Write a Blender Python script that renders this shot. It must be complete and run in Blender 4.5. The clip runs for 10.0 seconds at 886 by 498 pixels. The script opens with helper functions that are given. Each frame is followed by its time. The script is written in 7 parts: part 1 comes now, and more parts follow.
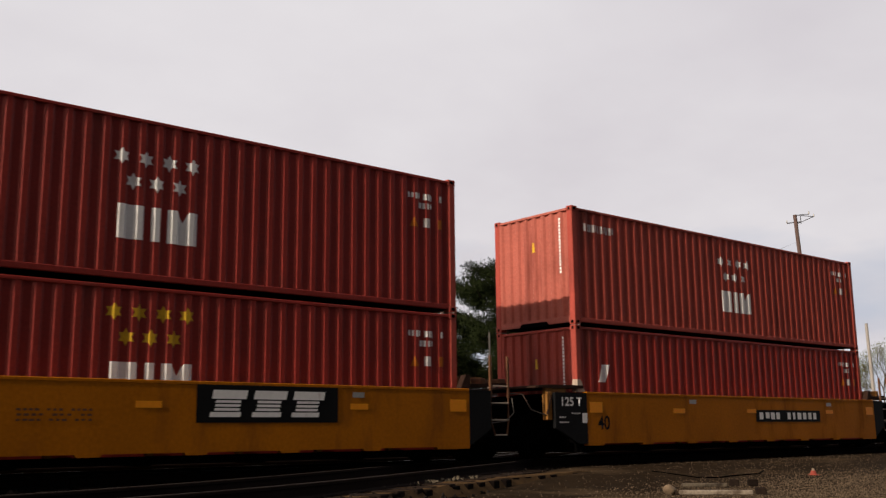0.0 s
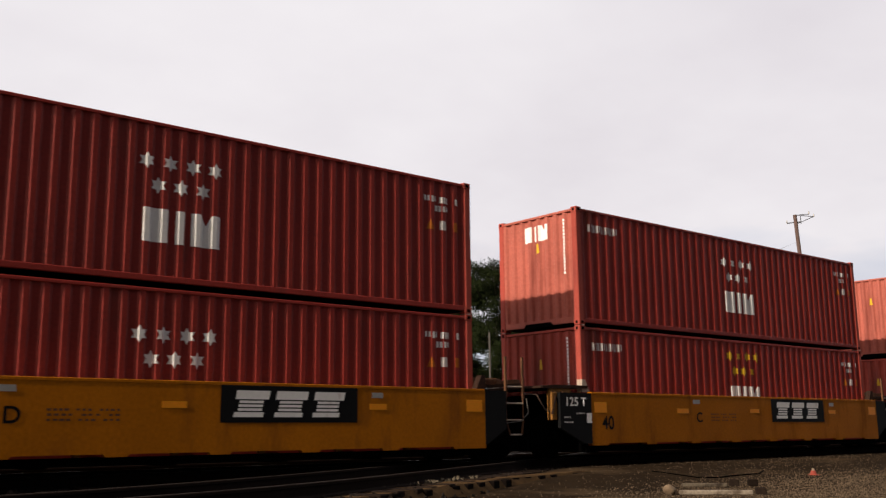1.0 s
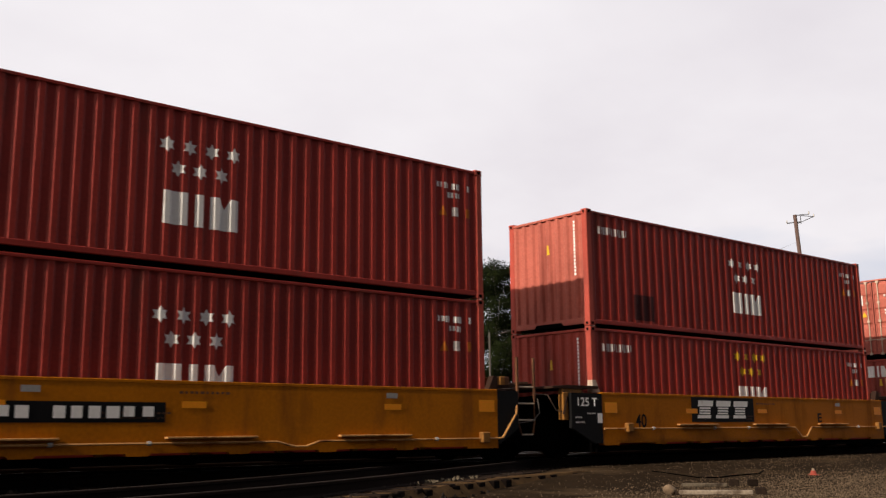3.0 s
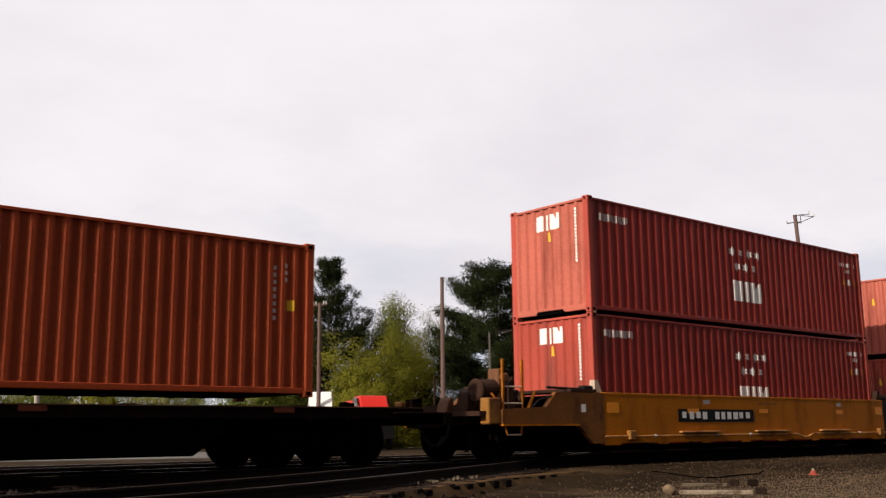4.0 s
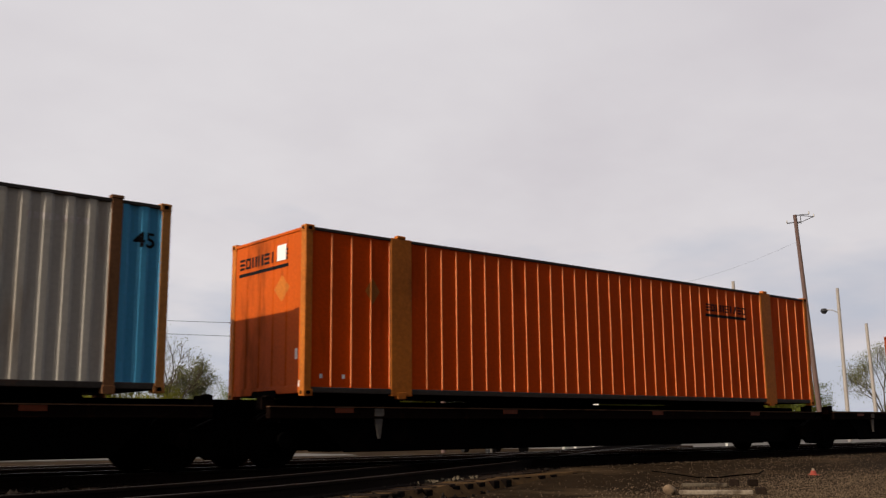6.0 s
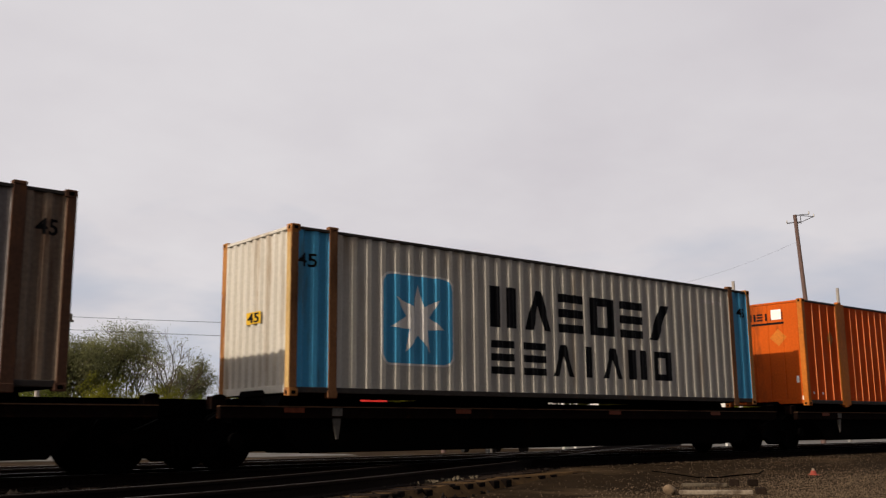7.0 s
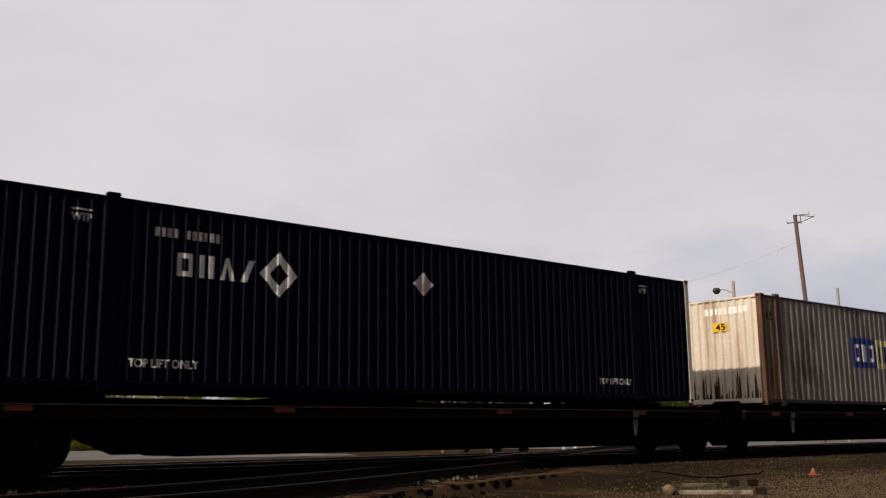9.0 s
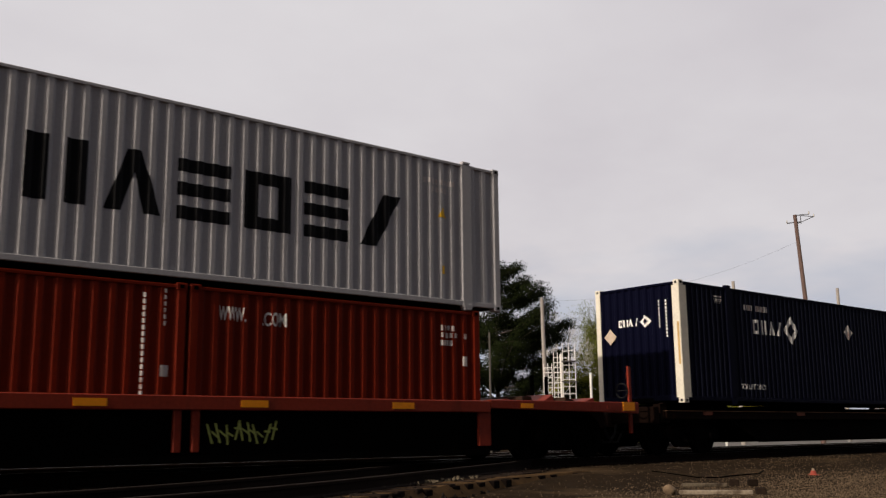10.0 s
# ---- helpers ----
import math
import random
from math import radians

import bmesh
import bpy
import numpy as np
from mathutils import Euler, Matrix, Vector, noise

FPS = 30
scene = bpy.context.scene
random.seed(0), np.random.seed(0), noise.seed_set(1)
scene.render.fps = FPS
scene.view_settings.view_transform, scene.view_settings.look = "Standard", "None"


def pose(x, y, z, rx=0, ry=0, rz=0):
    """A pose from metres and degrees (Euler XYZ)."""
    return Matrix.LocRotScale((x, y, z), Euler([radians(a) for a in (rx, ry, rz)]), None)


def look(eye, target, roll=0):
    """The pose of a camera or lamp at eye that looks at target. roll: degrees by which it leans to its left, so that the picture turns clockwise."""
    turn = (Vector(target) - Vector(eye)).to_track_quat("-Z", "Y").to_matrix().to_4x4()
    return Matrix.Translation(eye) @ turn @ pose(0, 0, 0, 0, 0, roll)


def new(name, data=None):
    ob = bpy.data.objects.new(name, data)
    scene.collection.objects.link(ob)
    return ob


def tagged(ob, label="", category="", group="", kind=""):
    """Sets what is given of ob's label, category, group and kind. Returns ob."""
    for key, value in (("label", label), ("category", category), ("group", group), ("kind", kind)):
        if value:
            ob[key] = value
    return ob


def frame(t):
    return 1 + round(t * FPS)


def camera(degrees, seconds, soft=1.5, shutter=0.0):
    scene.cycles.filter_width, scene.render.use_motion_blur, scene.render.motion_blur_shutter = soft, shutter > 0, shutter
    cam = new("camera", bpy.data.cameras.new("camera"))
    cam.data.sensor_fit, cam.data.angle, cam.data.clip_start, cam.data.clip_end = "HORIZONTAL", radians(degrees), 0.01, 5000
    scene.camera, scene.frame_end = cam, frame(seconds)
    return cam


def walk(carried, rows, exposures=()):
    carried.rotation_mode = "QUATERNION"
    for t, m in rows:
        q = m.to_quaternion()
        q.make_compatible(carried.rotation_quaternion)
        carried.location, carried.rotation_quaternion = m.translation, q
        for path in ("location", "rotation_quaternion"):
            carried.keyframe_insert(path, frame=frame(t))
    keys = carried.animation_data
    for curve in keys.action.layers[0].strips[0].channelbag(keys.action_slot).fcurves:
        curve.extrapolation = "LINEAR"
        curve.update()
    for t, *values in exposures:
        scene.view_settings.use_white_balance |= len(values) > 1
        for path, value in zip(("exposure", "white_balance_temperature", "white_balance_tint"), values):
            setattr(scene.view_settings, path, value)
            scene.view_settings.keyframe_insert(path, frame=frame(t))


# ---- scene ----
# ---------------------------------------------------------------- camera
cam = camera(48.65, 10.0, 1.3, 0.06)
EYE = (0.0, 0.0, 0.55)
AIM = look(EYE, (6.3637, 7.4903, 0.55 + 1.8433), -0.588)
walk(cam, [(0.0, AIM), (10.0, AIM)], [(0.0, -0.30), (1.0, -0.10), (2.5, -0.04), (4.0, -0.03), (4.5, -0.14), (5.2, -0.32), (6.5, -0.40), (10.0, -0.42)])

# how far the train has run, seconds and metres
RUN = [(0.0, -0.09), (0.6, 9.263), (1.0, 15.59), (1.5, 23.326), (2.0, 31.034), (2.5, 38.853), (4.0, 61.957), (4.5, 69.82), (5.0, 77.914),
       (5.2, 80.951), (6.5, 101.545), (7.0, 109.414), (7.5, 117.294), (8.0, 125.165), (9.0, 140.981), (9.5, 148.776), (10.0, 156.752)]
TRACK_Y = 15.247

# ---------------------------------------------------------------- world and sun
SUN_TO = Vector((-0.863, -0.045, 0.5)).normalized()
world = bpy.data.worlds.new("overcast_sky")
scene.world = world
world.use_nodes = True
wn, wl = world.node_tree.nodes, world.node_tree.links
wn.clear()
w_out = wn.new("ShaderNodeOutputWorld")
w_sky = wn.new("ShaderNodeTexSky")
w_sky.sky_type, w_sky.sun_disc = "NISHITA", False
w_sky.sun_elevation, w_sky.sun_rotation = radians(30), radians(267)
w_sky.air_density, w_sky.dust_density, w_sky.ozone_density = 0.5, 7.0, 0.2
w_bg_sky, w_bg_cloud, w_mix = wn.new("ShaderNodeBackground"), wn.new("ShaderNodeBackground"), wn.new("ShaderNodeMixShader")
w_bg_sky.inputs[1].default_value = 0.05
w_bg_cloud.inputs[1].default_value = 1.0
w_bg_haze, w_mix2 = wn.new("ShaderNodeBackground"), wn.new("ShaderNodeMixShader")
w_bg_haze.inputs[0].default_value = (0.60, 0.655, 0.775, 1)
w_geo = wn.new("ShaderNodeTexCoord")
w_sep = wn.new("ShaderNodeSeparateXYZ")
w_add = wn.new("ShaderNodeMath"); w_add.operation = "ADD"; w_add.inputs[1].default_value = 0.25
w_div = wn.new("ShaderNodeVectorMath"); w_div.operation = "DIVIDE"
w_comb = wn.new("ShaderNodeCombineXYZ")
w_noise = wn.new("ShaderNodeTexNoise"); w_noise.inputs["Scale"].default_value = 1.1
w_noise.inputs["Detail"].default_value = 5.0; w_noise.inputs["Roughness"].default_value = 0.55
w_ramp = wn.new("ShaderNodeValToRGB")
w_ramp.color_ramp.elements[0].position, w_ramp.color_ramp.elements[0].color = 0.30, (0.80, 0.755, 0.80, 1)
w_ramp.color_ramp.elements[1].position, w_ramp.color_ramp.elements[1].color = 0.70, (0.98, 0.945, 0.97, 1)
w_cover = wn.new("ShaderNodeMapRange")
w_cover.inputs[1].default_value, w_cover.inputs[2].default_value = 0.05, 0.20
w_cover.inputs[3].default_value, w_cover.inputs[4].default_value = 0.30, 1.0
w_noise2 = wn.new("ShaderNodeTexNoise"); w_noise2.inputs["Scale"].default_value = 2.3
w_noise2.inputs["Detail"].default_value = 4.0
w_madd = wn.new("ShaderNodeMath"); w_madd.operation = "MULTIPLY_ADD"
w_madd.inputs[1].default_value, w_madd.inputs[2].default_value = 0.55, -0.26
w_sum = wn.new("ShaderNodeMath"); w_sum.operation = "ADD"
# the cloud bank lies beyond the train; the half of the sky with the sun is clearer
w_dot = wn.new("ShaderNodeVectorMath"); w_dot.operation = "DOT_PRODUCT"; w_dot.inputs[1].default_value = (0.50, 0.80, 0.33)
w_bank = wn.new("ShaderNodeMapRange"); w_bank.interpolation_type = "SMOOTHSTEP"
w_bank.inputs[1].default_value, w_bank.inputs[2].default_value = -0.05, 0.46
w_bank.inputs[3].default_value, w_bank.inputs[4].default_value = 0.02, 1.0
wl.new(w_geo.outputs["Generated"], w_sep.inputs[0])
wl.new(w_sep.outputs[2], w_add.inputs[0])
for k in range(3):
    wl.new(w_add.outputs[0], w_comb.inputs[k])
wl.new(w_geo.outputs["Generated"], w_div.inputs[0])
wl.new(w_comb.outputs[0], w_div.inputs[1])
wl.new(w_div.outputs[0], w_noise.inputs["Vector"])
wl.new(w_div.outputs[0], w_noise2.inputs["Vector"])
wl.new(w_noise.outputs[0], w_ramp.inputs[0])
wl.new(w_noise2.outputs[0], w_madd.inputs[0])
wl.new(w_sep.outputs[2], w_sum.inputs[0])
wl.new(w_madd.outputs[0], w_sum.inputs[1])
wl.new(w_sum.outputs[0], w_cover.inputs[0])
wl.new(w_sky.outputs[0], w_bg_sky.inputs[0])
wl.new(w_ramp.outputs[0], w_bg_cloud.inputs[0])
wl.new(w_geo.outputs["Generated"], w_dot.inputs[0])
wl.new(w_dot.outputs["Value"], w_bank.inputs[0])
wl.new(w_cover.outputs[0], w_mix.inputs[0])
wl.new(w_bg_haze.outputs[0], w_mix.inputs[1])
wl.new(w_bg_cloud.outputs[0], w_mix.inputs[2])
wl.new(w_bank.outputs[0], w_mix2.inputs[0])
wl.new(w_bg_sky.outputs[0], w_mix2.inputs[1])
wl.new(w_mix.outputs[0], w_mix2.inputs[2])
wl.new(w_mix2.outputs[0], w_out.inputs[0])

sun_data = bpy.data.lights.new("sun", "SUN")
sun_data.energy, sun_data.angle, sun_data.color = 4.8, radians(0.6), (1.0, 0.86, 0.70)
sun = new("sun", sun_data)
sun.matrix_world = look((0, 0, 60), tuple(Vector((0, 0, 60)) - SUN_TO))


# ---------------------------------------------------------------- materials
def material(name, color, rough=0.6, metal=0.0, vary=0.25, scale=3.0, stain=None, stain_amount=0.0, stain_scale=1.5,
             streak=1.0, bump=0.0, bump_scale=40.0, tint=0.0, island=False, gloss=0.25, thin=0.0):
    """Procedural surface: base colour with broad and fine variation, stains with streaks down z, fine relief."""
    m = bpy.data.materials.new(name)
    m.use_nodes = True
    n, l = m.node_tree.nodes, m.node_tree.links
    b = n["Principled BSDF"]
    b.inputs["Roughness"].default_value, b.inputs["Metallic"].default_value = rough, metal
    b.inputs["Specular IOR Level"].default_value = gloss
    co = n.new("ShaderNodeTexCoord")
    big = n.new("ShaderNodeTexNoise"); big.inputs["Scale"].default_value = scale * 0.22; big.inputs["Detail"].default_value = 4
    fine = n.new("ShaderNodeTexNoise"); fine.inputs["Scale"].default_value = scale * 6; fine.inputs["Detail"].default_value = 3
    for t in (big, fine):
        l.new(co.outputs["Object"], t.inputs["Vector"])
    mix = n.new("ShaderNodeMath"); mix.operation = "ADD"
    l.new(big.outputs[0], mix.inputs[0]); l.new(fine.outputs[0], mix.inputs[1])
    rng = n.new("ShaderNodeMapRange")
    rng.inputs[1].default_value, rng.inputs[2].default_value = 0.6, 1.4
    rng.inputs[3].default_value, rng.inputs[4].default_value = 1 - vary, 1 + vary
    l.new(mix.outputs[0], rng.inputs[0])
    val = rng.outputs[0]
    if tint:
        info = n.new("ShaderNodeNewGeometry" if island else "ShaderNodeObjectInfo")
        r2 = n.new("ShaderNodeMapRange")
        r2.inputs[3].default_value, r2.inputs[4].default_value = 1 - tint, 1 + tint
        l.new(info.outputs["Random Per Island" if island else "Random"], r2.inputs[0])
        mm = n.new("ShaderNodeMath"); mm.operation = "MULTIPLY"
        l.new(val, mm.inputs[0]); l.new(r2.outputs[0], mm.inputs[1])
        val = mm.outputs[0]
    hue = n.new("ShaderNodeVectorMath"); hue.operation = "SCALE"
    hue.inputs[0].default_value = color
    l.new(val, hue.inputs[3])
    col = hue.outputs[0]
    if stain:
        mp = n.new("ShaderNodeMapping"); mp.inputs["Scale"].default_value = (1, 1, 1 / streak)
        st = n.new("ShaderNodeTexNoise"); st.inputs["Scale"].default_value = stain_scale; st.inputs["Detail"].default_value = 6
        st.inputs["Roughness"].default_value = 0.62
        l.new(co.outputs["Object"], mp.inputs[0]); l.new(mp.outputs[0], st.inputs["Vector"])
        sr = n.new("ShaderNodeMapRange")
        sr.inputs[1].default_value = 0.72 - stain_amount * 0.4
        sr.inputs[2].default_value = 0.84 - stain_amount * 0.3
        l.new(st.outputs[0], sr.inputs[0])
        cm = n.new("ShaderNodeMix"); cm.data_type = "RGBA"
        l.new(sr.outputs[0], cm.inputs[0]); l.new(col, cm.inputs[6]); cm.inputs[7].default_value = (*stain, 1)
        col = cm.outputs[2]
        rr = n.new("ShaderNodeMapRange"); rr.inputs[3].default_value, rr.inputs[4].default_value = rough, min(1, rough + 0.3)
        l.new(sr.outputs[0], rr.inputs[0]); l.new(rr.outputs[0], b.inputs["Roughness"])
    l.new(col, b.inputs["Base Color"])
    if bump:
        bt = n.new("ShaderNodeTexNoise"); bt.inputs["Scale"].default_value = bump_scale; bt.inputs["Detail"].default_value = 4
        l.new(co.outputs["Object"], bt.inputs["Vector"])
        bp = n.new("ShaderNodeBump"); bp.inputs["Strength"].default_value = bump; bp.inputs["Distance"].default_value = 0.02
        l.new(bt.outputs[0], bp.inputs["Height"]); l.new(bp.outputs[0], b.inputs["Normal"])
    if thin:  # light comes through the leaf
        tr, ms = n.new("ShaderNodeBsdfTranslucent"), n.new("ShaderNodeMixShader")
        l.new(col, tr.inputs[0])
        ms.inputs[0].default_value = thin
        l.new(b.outputs[0], ms.inputs[1]); l.new(tr.outputs[0], ms.inputs[2])
        l.new(ms.outputs[0], n["Material Output"].inputs[0])
    return m


RUST = (0.10, 0.035, 0.015)
